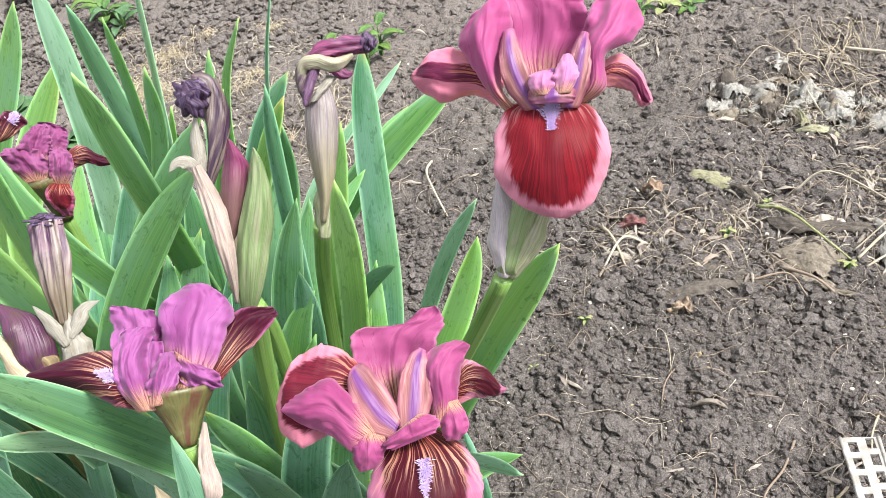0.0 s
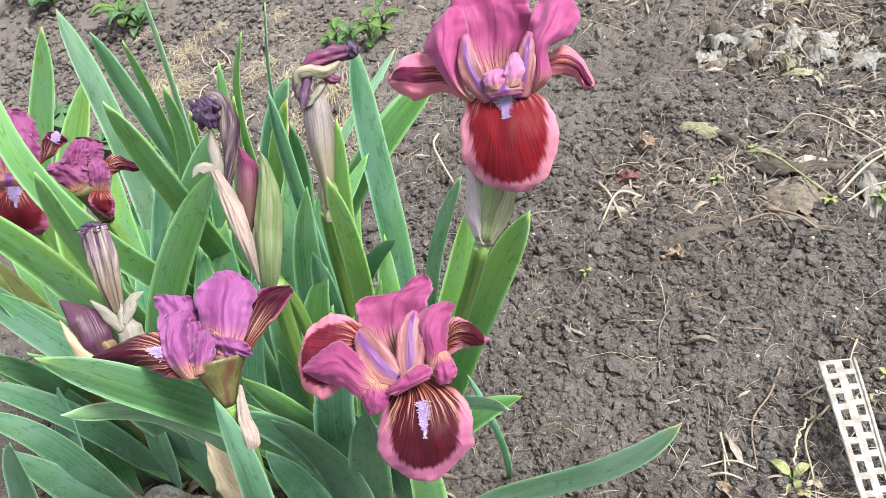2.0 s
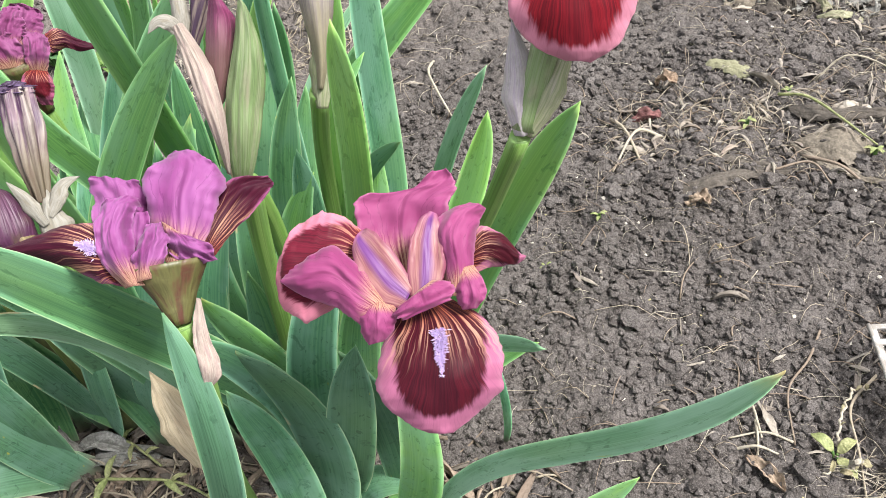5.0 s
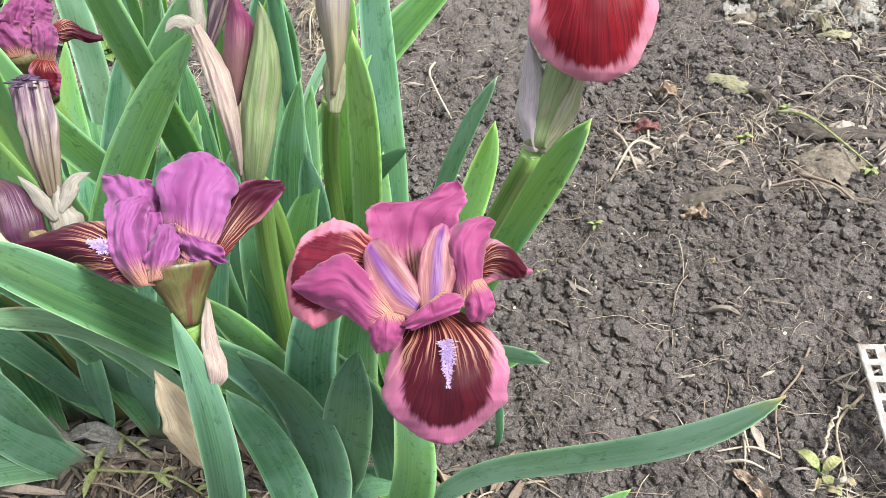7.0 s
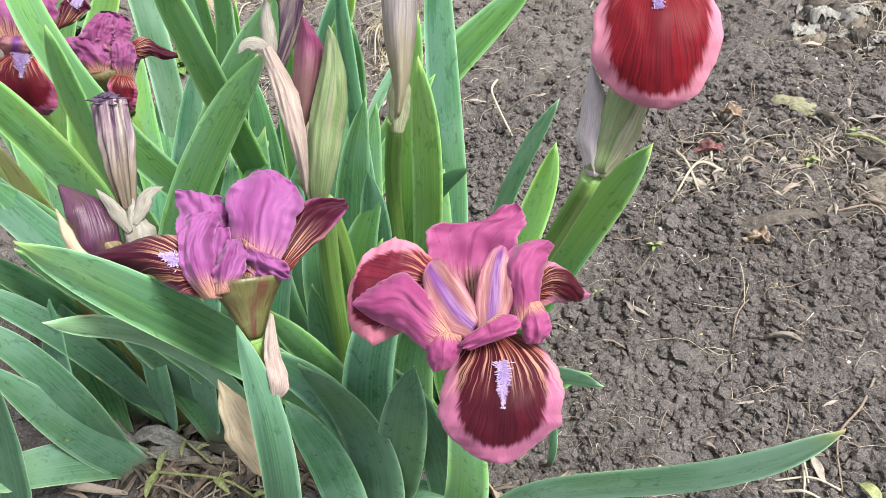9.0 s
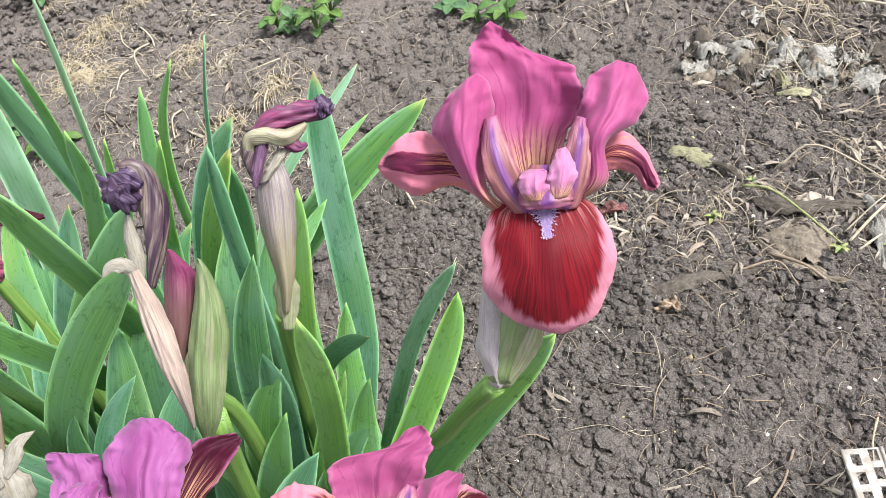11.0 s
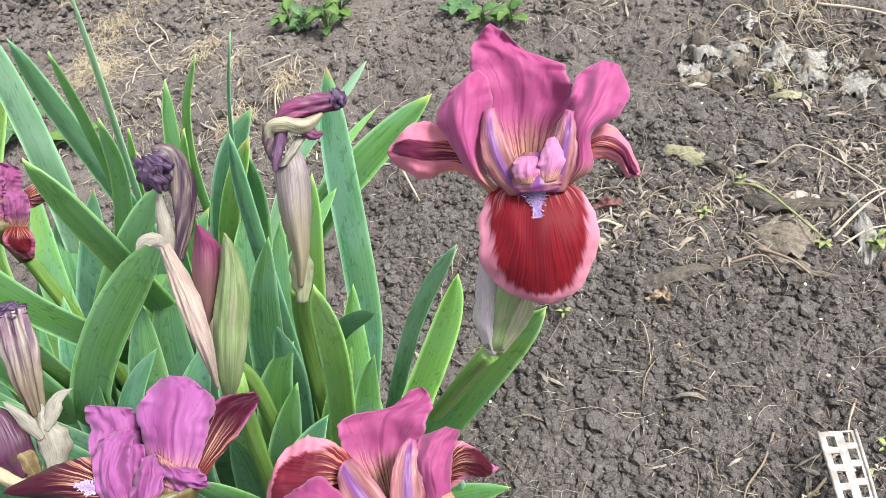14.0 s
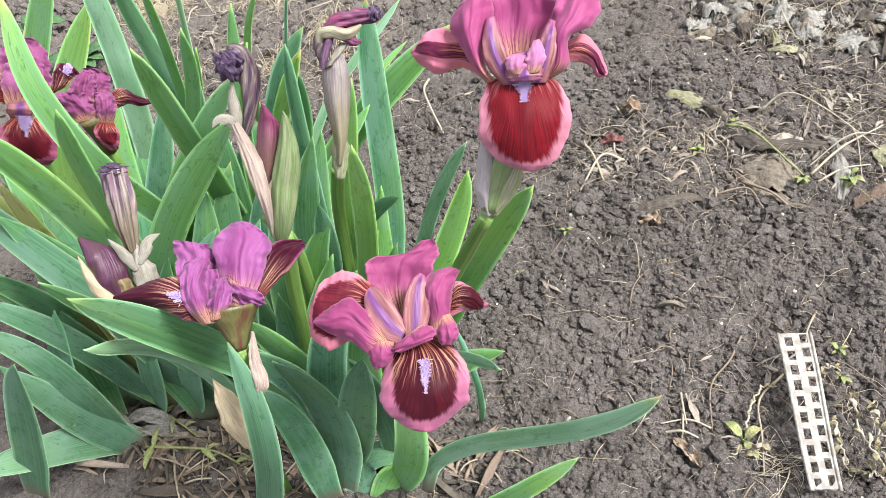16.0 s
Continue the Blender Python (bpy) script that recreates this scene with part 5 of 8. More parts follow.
petal("standard", f1, x1, STANDARD, ((-13, 1, -8, 2, -3, -2), (-19.5, 8, -15.5, 9, -1, 4), (-27, 19, -16, 22, -4, 5), (-30.5, 26, -13, 31, -5, 4), (-26.5, 33, -15, 38, -5, 1), (-22, 37.5, -18, 40, -4, -2)), frill=1.5, ragged=0.06, crinkle=1.6, seed=3.0)
petal("standard", f1, x1, STANDARD, ((4, 3, 9, 4, -3, -2), (8.5, 10, 17, 10, 0, 5), (9.5, 21, 16.5, 20, -1, 5), (9.5, 31, 25.5, 26, -4, 3), (13, 38, 28.5, 33.5, -6, 1), (20, 42, 25.5, 40, -7, -4)), frill=1.7, ragged=0.06, crinkle=1.8, seed=5.0)
petal("style_arm", f1, x1, ARM, ((-8.5, 2, -1, 3, 3, 5), (-15.0, 10, -5.5, 11, 5, 6.3), (-17, 19, -10, 21, 4.5, 5.6), (-16, 27.5, -12.5, 28.5, -1, 2)), frill=0.7, crinkle=0.6, seed=1.3, n=24, m=8)
petal("style_arm", f1, x1, ARM, ((1.5, 3, 8.5, 3, 3, 5), (3, 11, 11.0, 10, 5, 6.3), (5.5, 20.5, 12, 19, 4.5, 5.6), (8.5, 27.5, 11.5, 26.5, -1, 2)), frill=0.7, crinkle=0.6, seed=2.3, n=24, m=8)
petal("style_arm", f1, x1, ARM, ((-4, 15, 4, 15, 3, 5), (-6.5, 10.5, 6.5, 10.5, 6, 9), (-7.5, 6, 7, 6.5, 7, 11), (-6, 3.5, 6, 4, 7, 10)), frill=0.9, crinkle=0.5, seed=3.3, n=24, m=8)
petal("style_crest", f1, x1, CREST, ((-5.5, 6, 0, 6, 9, 11), (-7.5, 9, 0.5, 10, 9.5, 11.5), (-7, 12.5, 0.5, 13, 8, 10), (-4.5, 14, -1, 14, 7, 8)), frill=1.2, ragged=0.08, crinkle=0.7, seed=4.3, n=24, m=8, label="pale lilac-pink crest lobe")
petal("style_crest", f1, x1, CREST, ((0, 6, 5.5, 7, 9, 11), (-0.5, 11, 7.5, 12, 9.5, 11.5), (1, 15, 7, 16, 8, 10), (3, 19, 5, 19.5, 6, 7)), frill=1.2, ragged=0.08, crinkle=0.7, seed=6.3, n=24, m=8, label="pale lilac-pink crest lobe")

# low bloom with a maroon fall
f2 = thing("iris_flower", on_ground(-0.172, -0.108), "magenta bearded iris bloom with a dark maroon fall", "iris flower", "iris blooms")
x2 = frame_of(f2, (-0.1381, -0.1823, 0.2154), (0.974, -0.121, -0.193), (0.217, 0.794, 0.568))
stem_to(f2, ((-0.172, -0.108, 0), (-0.165, -0.125, 0.08), (-0.154, -0.148, 0.15), (-0.145, -0.161, 0.180)))
flower_tube(f2, (-0.145, -0.161, 0.176), f2.location + x2[0](-3, 5, -6), 0.0045, 0.007)
made, rib = petal("fall", f2, x2, FALL_MAROON, ((-6, 3, 9, 5, -3, -2), (-9, -6, 19, -1.5, 1, 5), (-12.3, -15, 24, -11, 2, 9), (-11, -23, 23.5, -20.5, 2, 9), (-4, -30.5, 16.5, -28, 1, 6), (3, -33.5, 9.5, -33.5, 0, 3)), frill=1.3, ragged=0.05, seed=0.9)
brush(made, rib, x2, 0.22, 0.50, 0.95, 760)
made, rib = petal("fall", f2, x2, FALL_SIDE, ((-16, 10, -15, 23, -6, -5), (-24, 4, -22, 29, -7, -1), (-33, -1.5, -30.5, 31, -6, 2), (-40.5, 2, -38.5, 26, -5, 1), (-43, 9, -42, 18, -5, -2)), frill=1.5, ragged=0.05, seed=2.4)
brush(made, rib, x2, 0.26, 0.52, 0.9, 480)
made, rib = petal("fall", f2, x2, FALL_MAROON, ((14, 12, 13, 24, -9, -8), (20, 15, 18, 28, -10, -6), (25, 16, 24, 26, -10, -6), (29, 16.5, 29.5, 20.5, -10, -8), (31.5, 18, 32, 19, -10, -10)), frill=1.0, seed=4.4)
petal("standard", f2, x2, STANDARD_ROSE, ((-10, 10, 2, 12, -6, -10), (-17.5, 22, 5, 24, -6, -11), (-20.5, 31, 8, 32, -7, -11), (-18, 37, 9.8, 38.5, -8, -10), (-4, 39.5, 9.5, 43, -9, -9), (3, 45, 7, 46, -9, -9)), frill=1.5, ragged=0.06, crinkle=1.8, seed=1.3)
petal("standard", f2, x2, STANDARD_ROSE, ((-9, -5, -10, 5, 4, 7), (-17, -3, -17.5, 13, 5, 10), (-25, 2, -25.5, 19.5, 4, 10), (-33.5, 5, -33, 16, 2, 7), (-40.5, 9, -39, 12, 1, 2)), frill=1.3, ragged=0.05, crinkle=1.5, seed=3.3)
petal("petal_fold", f2, x2, STANDARD_ROSE, ((-17, 4, -7, 2, 6, 8), (-17.5, -1, -7, -1.5, 6, 10), (-16.5, -6, -7.5, -5, 5, 9), (-14.5, -9, -10.5, -8, 4, 6)), frill=1.0, seed=6.0, n=24, m=8)
petal("standard", f2, x2, STANDARD_ROSE, ((7, 5, 14, 5, 3, 6), (5.5, 14, 15, 12, 3, 8), (2, 24, 15.5, 20, 1, 8), (6, 30, 17, 27.5, 0, 5), (14, 33.5, 19, 32, -1, 1)), frill=1.3, ragged=0.06, crinkle=1.5, seed=5.3)
petal("petal_fold", f2, x2, STANDARD_ROSE, ((9, 12, 15, 14, 5, 7), (9.5, 7, 18, 9, 6, 9), (10.5, 3, 18.5, 5, 6, 9), (12, 1, 16, 1.5, 5, 6)), frill=1.0, seed=7.0, n=24, m=8)
petal("style_arm", f2, x2, ARM, ((-5, 1, -2, 8, 6, 7), (-12, 3, -6, 15, 6.5, 6.8), (-17, 9.5, -11, 21, 6, 5.8), (-20, 17, -15.5, 24.5, 4, 4), (-19.5, 22, -18, 24, 2, 3)), frill=0.7, crinkle=0.5, seed=1.4, n=26, m=8)
petal("style_arm", f2, x2, ARM, ((-3, 4, 5, 6, 6, 7), (-4, 13, 7, 13, 6.5, 6.8), (-3, 21, 6.0, 19, 6, 5.8), (-1, 27, 5.5, 25.5, 4, 4), (2, 30.5, 4.5, 29.5, 1, 2)), frill=0.7, crinkle=0.5, seed=2.4, n=26, m=8)
petal("style_crest", f2, x2, STANDARD_ROSE, ((-3, 4, 3, 9, 9, 11), (-6.5, 1, 7, 9, 10, 13), (-7, -1.5, 9.5, 6, 10, 12), (-4, -2, 8.5, 3.5, 9, 10)), frill=1.2, ragged=0.1, seed=8.0, n=24, m=8, label="frilled pink crest")

# half-open mauve bloom seen from its side
f3 = thing("iris_flower", on_ground(-0.222, -0.118), "mauve bearded iris bloom with folded standards and purple falls", "iris flower", "iris blooms")
x3 = frame_of(f3, (-0.2124, -0.1579, 0.2326), (0.947, 0.004, -0.321), (0.217, 0.790, 0.573))
low = f3.location + x3[0](7.5, -16, -2)
stem_to(f3, ((-0.2590, -0.1100, 0.0000), (-0.2377, -0.1445, 0.0932), (-0.2243, -0.1588, 0.1478), (-0.2138, -0.1651, 0.1908), low))
flower_tube(f3, low, f3.location + x3[0](3, 2, 0), 0.0028, 0.0118)
petal("bract", f3, x3, SPATHE_PINK, ((15.3, -34.4, 17.5, -34.5, -1, -1), (13.7, -28.8, 19.9, -31.3, 2, 2.4), (11.7, -22.3, 19.1, -26.2, 2, 2.5), (11.1, -16.2, 16.2, -20.1, 2, 2.4), (11.8, -8.3, 12.9, -8.6, 2, 2.4)), frill=0.5, ragged=0.04, crinkle=0.5, seed=3.1, n=30, m=7, label="dry pinkish papery bract")
bract(f3, ((-0.2215, -0.1830, 0.164), (-0.2225, -0.1800, 0.1790), (-0.2255, -0.1740, 0.1885), (-0.2300, -0.1640, 0.1960)), 0.0165, SPATHE_TAN, cup=-0.4, label="dry straw-coloured bract")
made, rib = petal("fall", f3, x3, FALL_DARK, ((-9, -5, -12, 8, 0, 2), (-16, -3.5, -18, 13.5, 1, 7), (-26, 1, -27, 13, 1, 8), (-36, 3, -35, 9.5, 1, 5), (-43.5, 4.5, -43, 6, 0, 1)), frill=0.9, seed=0.6)
brush(made, rib, x3, 0.22, 0.38, 1.1, 450)
petal("fall", f3, x3, FALL_DARK, ((9, 5, 16, 5, -4, -5), (12, 15, 20, 11, -3, -5), (16, 25, 26, 18, -4, -6), (20, 30, 31.5, 25.5, -5, -6), (31, 31.5, 33, 29, -6, -6)), frill=0.8, seed=2.6)
petal("fall", f3, x3, FALL_DARK, ((-6, 8, 6, 8, -8, -8), (-9, 18, 9, 18, -15, -13), (-10, 22, 11, 22, -22, -19), (-4, 17, 6, 17, -30, -29)), seed=4.6, n=24, m=8)
petal("standard", f3, x3, STANDARD_MAUVE, ((3, 1, 11, 2, 3, 5), (-2.5, 14, 14.5, 10, 2, 6), (-5.5, 24, 17, 20, 0, 6), (-4.5, 32, 18.5, 28, -2, 4), (0, 36.5, 13.5, 34.5, -3, 1), (4, 38, 9, 37.5, -4, -3)), frill=2.4, ragged=0.09, crinkle=2.0, seed=1.6, fold=1.25)
petal("standard", f3, x3, STANDARD_MAUVE, ((-11, 3, -3, 3, -4, -4), (-19, 14, -5, 14, -4, -2), (-21, 23, -4, 22, -5, -3), (-21.5, 29, -8, 28, -6, -4), (-18, 29.5, -13, 28, -7, -6)), frill=2.4, ragged=0.10, crinkle=2.0, seed=3.6, fold=1.25)
petal("standard", f3, x3, STANDARD_MAUVE, ((-8, -6, -2, -5, 5, 8), (-14.5, 1, -5, 3, 5, 11), (-17.5, 9, -7, 11, 4, 11), (-16.5, 18, -6, 18, 3, 9), (-12, 21.5, -6.5, 21.5, 2, 5)), frill=2.6, ragged=0.10, crinkle=2.0, seed=5.6, fold=1.25)
petal("petal_fold", f3, x3, STANDARD_MAUVE, ((-6, -5, 1, -3, 6, 9), (-7, 2, 3.5, 4, 7, 12), (-5, 8, 3.5, 10, 6, 11), (-3, 13, 0.5, 14, 4, 6)), frill=2.6, ragged=0.12, seed=6.6, n=26, m=9, crinkle=2.2, fold=1.25)
petal("petal_fold", f3, x3, STANDARD_MAUVE, ((1, 14, 7, 10, 5, 7), (3, 8, 12, 9, 6, 9), (5, 3, 16, 6, 6, 8), (13, 1.5, 17.5, 3, 4, 5)), frill=2.4, ragged=0.12, seed=7.6, n=26, m=9, crinkle=2.2, fold=1.25)
petal("style_crest", f3, x3, STANDARD_MAUVE, ((-8, 3, -3, 3, 4, 3), (-10, 10, -2, 10, 5, 3), (-8.5, 17, -3, 17, 4, 3)), frill=0.9, seed=8.6, n=20, m=7)

# two dark blooms at the clump's far side
f4 = thing("iris_flower", on_ground(-0.345, -0.004), "raspberry bearded iris bloom half hidden by leaves", "iris flower", "iris blooms")
x4 = frame_of(f4, (-0.322, -0.008, 0.248), (0.865, 0.169, -0.473), (0.220, 0.630, 0.745))
stem_to(f4, ((-0.345, -0.004, 0), (-0.342, -0.004, 0.1), (-0.332, -0.006, 0.2), (-0.328, -0.007, 0.223)))
flower_tube(f4, (-0.328, -0.007, 0.220), (-0.323, -0.008, 0.247), 0.0042, 0.007)
made, rib = petal("fall", f4, x4, FALL_WINE, ((-3.5, -1.9, 4.8, -0.9, 0.6, 1.5), (-11.2, -9.4, 11.8, -6.1, 2.5, 6.7), (-11.6, -17.4, 15.5, -14.9, 3, 7.9), (-5.6, -24.1, 15.1, -22.0, 1.9, 5.1), (3.3, -28.1, 11.6, -27.2, -0.6, 0.1)), frill=1.1, ragged=0.05, seed=0.2)
brush(made, rib, x4, 0.05, 0.40, 1.5, 900)
made, rib = petal("fall", f4, x4, FALL_DARK, ((12.7, 8.5, 16.0, 11.8, 0, 0.6), (13.5, 15.1, 20.3, 14.5, 0, 2.5), (14.7, 21.2, 24.2, 19.2, 0, 3), (16.8, 25.9, 27.2, 22.9, 0, 1.9), (19.6, 27.0, 23.7, 26.2, 0, 0.4)), frill=1.1, ragged=0.05, seed=2.2)
brush(made, rib, x4, 0.55, 0.92, 1.0, 500)
petal("fall", f4, x4, FALL_WINE, ((-8, 3, -8, 13, -3, -2), (-20, 6, -19, 22, -6, -2), (-30, 3, -30, 20, -8, -4), (-38, 0, -36, 8, -9, -8)), frill=1.1, ragged=0.05, seed=4.2)
petal("standard", f4, x4, STANDARD_DEEP, ((-10.0, 11.8, 6.5, 12.7, -4, -3.4), (-11.2, 22.8, 12.9, 21.1, -4, -1.5), (-9.9, 30.9, 13.8, 28.7, -4, -1), (-5.9, 36.2, 8.7, 36.0, -4, -2.1), (-1.2, 38.2, 5.2, 38.6, -4, -3.5)), frill=1.8, ragged=0.10, crinkle=2.0, fold=1.3, seed=1.2)
petal("standard", f4, x4, STANDARD_DEEP, ((-8.7, 2.8, 6.1, 5.7, 0.4, 1.1), (-10.0, 12.8, 12.7, 10.1, 1.7, 5), (-8.5, 21.9, 13.6, 18.2, 2, 5.9), (-3.7, 26.7, 9.9, 25.0, 1.3, 3.8), (0.0, 27.6, 6.4, 26.8, -0.4, 0.2)), frill=1.8, ragged=0.10, crinkle=2.0, fold=1.3, seed=3.2)
petal("style_arm", f4, x4, ARM, ((-6.3, -4.1, 1.0, -3.7, 0.9, 1.3), (-8.4, -0.2, 4.4, -0.5, 4.7, 6.6), (-6.8, 3.4, 4.2, 3.6, 4.1, 5.7), (-4.9, 5.1, 1.5, 5.4, -1.1, -0.8)), frill=0.7, crinkle=0.6, n=24, m=8, seed=1.0)
f5 = thing("iris_flower", on_ground(-0.308, 0.030), "crumpled raspberry iris bloom low between leaves", "iris flower", "iris blooms")
x5 = frame_of(f5, (-0.306, 0.0234, 0.219), (0.894, 0.122, -0.432), (0.220, 0.637, 0.739))
stem_to(f5, ((-0.308, 0.030, 0), (-0.309, 0.031, 0.1), (-0.309, 0.027, 0.190)))
flower_tube(f5, (-0.309, 0.027, 0.186), f5.location + x5[0](0, -3, -1), 0.0042, 0.007)
petal("fall", f5, x5, FALL_DARK, ((12.8, 2.5, 12.7, 11.3, 0, 0.5), (16.5, 3.2, 16.5, 14.2, 0, 2.1), (22.2, 5.7, 20.6, 14.1, 0, 2.5), (28.4, 4.9, 26.6, 10.8, 0, 1.6), (34.6, 6.8, 33.9, 8.8, 0, 0.4)), frill=1.1, ragged=0.05, seed=0.5)
petal("fall", f5, x5, FALL_WINE, ((5.2, -5.6, 12.5, -4.7, 0.6, 1.1), (2.4, -11.2, 15.8, -10.5, 2.8, 5.7), (4.7, -16.6, 16.3, -16.0, 2.4, 4.9), (10.6, -21.8, 15.3, -21.5, -0.6, -0.2)), frill=1.1, ragged=0.05, seed=2.5)
petal("standard", f5, x5, STANDARD_DEEP, ((-8.7, 3.7, 9.8, 4.5, -3, -2.4), (-9.2, 14.6, 12.3, 12.3, -3, -0.5), (-4.8, 20.3, 12.5, 17.8, -3, -0), (-3.1, 23.5, 10.7, 22.1, -3, -1.1), (-0.5, 24.2, 4.6, 24.3, -3, -2.5)), frill=1.8, ragged=0.10, crinkle=2.0, fold=1.3, seed=1.5)
petal("standard", f5, x5, STANDARD_DEEP, ((-6.2, -7.2, 4.3, -4.5, 0.4, 0.9), (-13.1, -0.9, 4.6, 2.1, 1.9, 4.7), (-17.4, 4.3, -0.3, 8.5, 1.6, 4.1), (-16.7, 8.8, -5.3, 11.5, -0.4, 0)), frill=1.8, ragged=0.10, crinkle=2.0, fold=1.3, seed=3.5)
petal("petal_fold", f5, x5, STANDARD_DEEP, ((-6.7, 3.8, 3.5, 0.9, 0.2, 0.8), (-11.5, 9.0, 5.0, 10.9, 0.9, 3.8), (-8.1, 15.8, 4.3, 17.5, 0.8, 3.2), (-3.8, 21.5, 2.5, 22.3, -0.2, 0.2)), frill=1.8, ragged=0.10, crinkle=2.0, fold=1.3, seed=6.5)
petal("standard", f5, x5, STANDARD_DEEP, ((5.2, -7.2, 13.4, -6.8, 0.6, 1.3), (4.0, -0.1, 14.8, 1.5, 2.8, 6.6), (3.3, 7.5, 14.6, 8.1, 2.4, 5.7), (4.5, 12.0, 12.2, 11.2, -0.6, -0)), frill=1.8, ragged=0.10, crinkle=2.0, fold=1.3, seed=5.5)

# spent bloom rolled into a violet knob
def heart(ob, axes):
    """Turns a flower's own millimetres into points of the place."""
    return lambda *pts: [ob.location + axes[0](*p) for p in pts]


def rolled(ob, name, points, radii, material, label="", n=26, sides=22, ridges=6, depth=0.2, twist=3.0, crinkle=0.3, seed=0.0):
    return part(name, tube(under(ob, ob.location, points), radii, n=n, sides=sides, ridges=ridges, depth=depth, twist=twist, crinkle=crinkle, seed=seed), material, ob, label)


w1 = thing("wilted_iris_flower", on_ground(-0.205, -0.060), "spent iris bloom shrivelled to a violet knob", "wilted flower", "wilted irises")
y1 = frame_of(w1, (-0.190, -0.062, 0.288), (0.943, 0.017, -0.334), (0.218, 0.580, 0.785))
h1 = heart(w1, y1)
stem_to(w1, [(-0.205, -0.060, 0), (-0.203, -0.066, 0.1), (-0.196, -0.080, 0.18), *h1((11, -72, -4))])
petal("bract", w1, y1, SPATHE_PINK, ((11.6, -76.4, 12.6, -76.4, 21.6, 22.6), (8.9, -67.5, 12.5, -67.4, 25.2, 27.2), (4.7, -56.0, 11.4, -55.9, 27.8, 30.8), (0.3, -44.0, 8.5, -43.9, 24.4, 28.4), (-2.7, -35.7, 3.2, -34.7, 14.4, 18.4), (-4.7, -29.7, -1.5, -28.1, 6.8, 9.8)), frill=0.6, ragged=0.04, crinkle=1.1, fold=2.0, n=34, m=8, label="dry buff papery bract", seed=1.2)
bract(w1, h1((-2, -36, 0), (-3, -26, 1), (-4, -18, 1), (-4, -9, 1)), 0.0065, SPATHE_WHITE, label="bleached white bract")
bract(w1, h1((-2, -32, 1), (-6, -28, 3), (-10, -28, 3), (-13, -32, 2)), 0.0055, SPATHE_WHITE, cup=-0.3, label="torn white bract tip")
rolled(w1, "neck", h1((-5, 1, -1), (-0.5, 1.5, -1.5), (2.6, -5, -2), (4.2, -14, -1), (3.6, -24, -1), (1.5, -36, -1)), (0.0034, 0.0044, 0.0042, 0.0034, 0.0024, 0.0011), WILT_NECK, sides=18, ridges=5, depth=0.24, twist=2.5, crinkle=0.15, n=30)
rolled(w1, "shrivelled_petals", h1((-1, 0, 0), (-4, -3, 2), (-6, -5, 4), (-7.5, -6, 6)), (0.0036, 0.0054, 0.0058, 0.0034), WILT_HEAD, "crumpled dark violet petals", n=34, sides=48, ridges=7, depth=0.16, twist=7.0, crinkle=0.55, seed=3)

# spent bloom bent over to the side
w2 = thing("wilted_iris_flower", on_ground(-0.188, -0.048), "spent iris bloom with a twisted violet head bent sideways", "wilted flower", "wilted irises")
y2 = frame_of(w2, (-0.150, -0.055, 0.280), (0.963, -0.054, -0.263), (0.218, 0.567, 0.795))
h2 = heart(w2, y2)
stem_to(w2, [(-0.188, -0.048, 0), (-0.182, -0.050, 0.1), (-0.174, -0.052, 0.170), *h2((2, -56, -5))])
petal("bract", w2, y2, SPATHE_LILAC, ((1.8, -55.2, 3.9, -55.2, -2, 0), (0.9, -45.5, 6.1, -45.5, -1, 3), (-2.0, -33.7, 7.4, -33.8, -1, 5), (-4.3, -22.2, 8.2, -21.9, -1, 5), (-4.6, -11.9, 7.6, -11.2, -1, 4), (-2.3, -7.4, 4.5, -4.0, 0, 2)), frill=0.6, ragged=0.04, crinkle=0.5, n=34, m=8, label="silvery lilac papery bract", seed=2.2, fold=1.4)
bract(w2, h2((3, -62, -3), (3, -52, -1), (3, -44, 0.5), (3, -32, 0.5)), 0.0100, SPATHE_PALE, cup=-0.8, label="pale green bract")
petal("spent_petal", w2, y2, WILT_ROSE_DARK, ((-2.7, 5.0, 1.0, 2.9, 2, 4), (-4.2, -1.2, -0.5, -2.5, 3, 5), (-5.2, -6.5, -2.2, -7.8, 5, 6.5), (-5.2, -11.0, -4.0, -11.9, 6, 6.5)), frill=0.6, ragged=0.04, crinkle=0.5, n=34, m=8, label="dark violet shrivelled petal", seed=4.2)
petal("bract", w2, y2, SPATHE_WHITE, ((-2.9, -10.3, 0.5, -9.1, 3, 5), (-1.0, -6.2, 3.2, -5.2, 3, 5), (1.4, -2.3, 6.2, -1.3, 1, 3), (3.4, 1.0, 7.6, 0.7, 0, 1)), frill=0.6, ragged=0.04, crinkle=0.5, n=34, m=8, label="torn white bract tip", seed=6.2)
rolled(w2, "neck", h2((-5, 4, 1), (-6, 0, 0.5), (-5, -5, 0.5), (-3, -11, 0.5)), (0.0024, 0.0026, 0.0022, 0.0016), WILT_NECK, sides=16, ridges=4, depth=0.2, twist=4.0, crinkle=0.15)
rolled(w2, "cream_fold", h2((-6, 0, 1), (-5, 4, 3), (0, 5.5, 4.5), (7, 5, 4.5), (13, 9, 3)), (0.0016, 0.0026, 0.0028, 0.0026, 0.0008), WILT_FOLD, "cream-green rolled petal", ridges=3, depth=0.12, twist=2.0, crinkle=0.15)
rolled(w2, "shrivelled_petals", h2((-4, 5, 2), (2, 9.5, 2), (10, 12, 2), (19, 14, 1)), (0.0018, 0.0034, 0.0034, 0.0026), WILT_ROSE, "rolled purple-rose petals", sides=28, ridges=7, depth=0.2, twist=2.0, crinkle=0.35, seed=5)
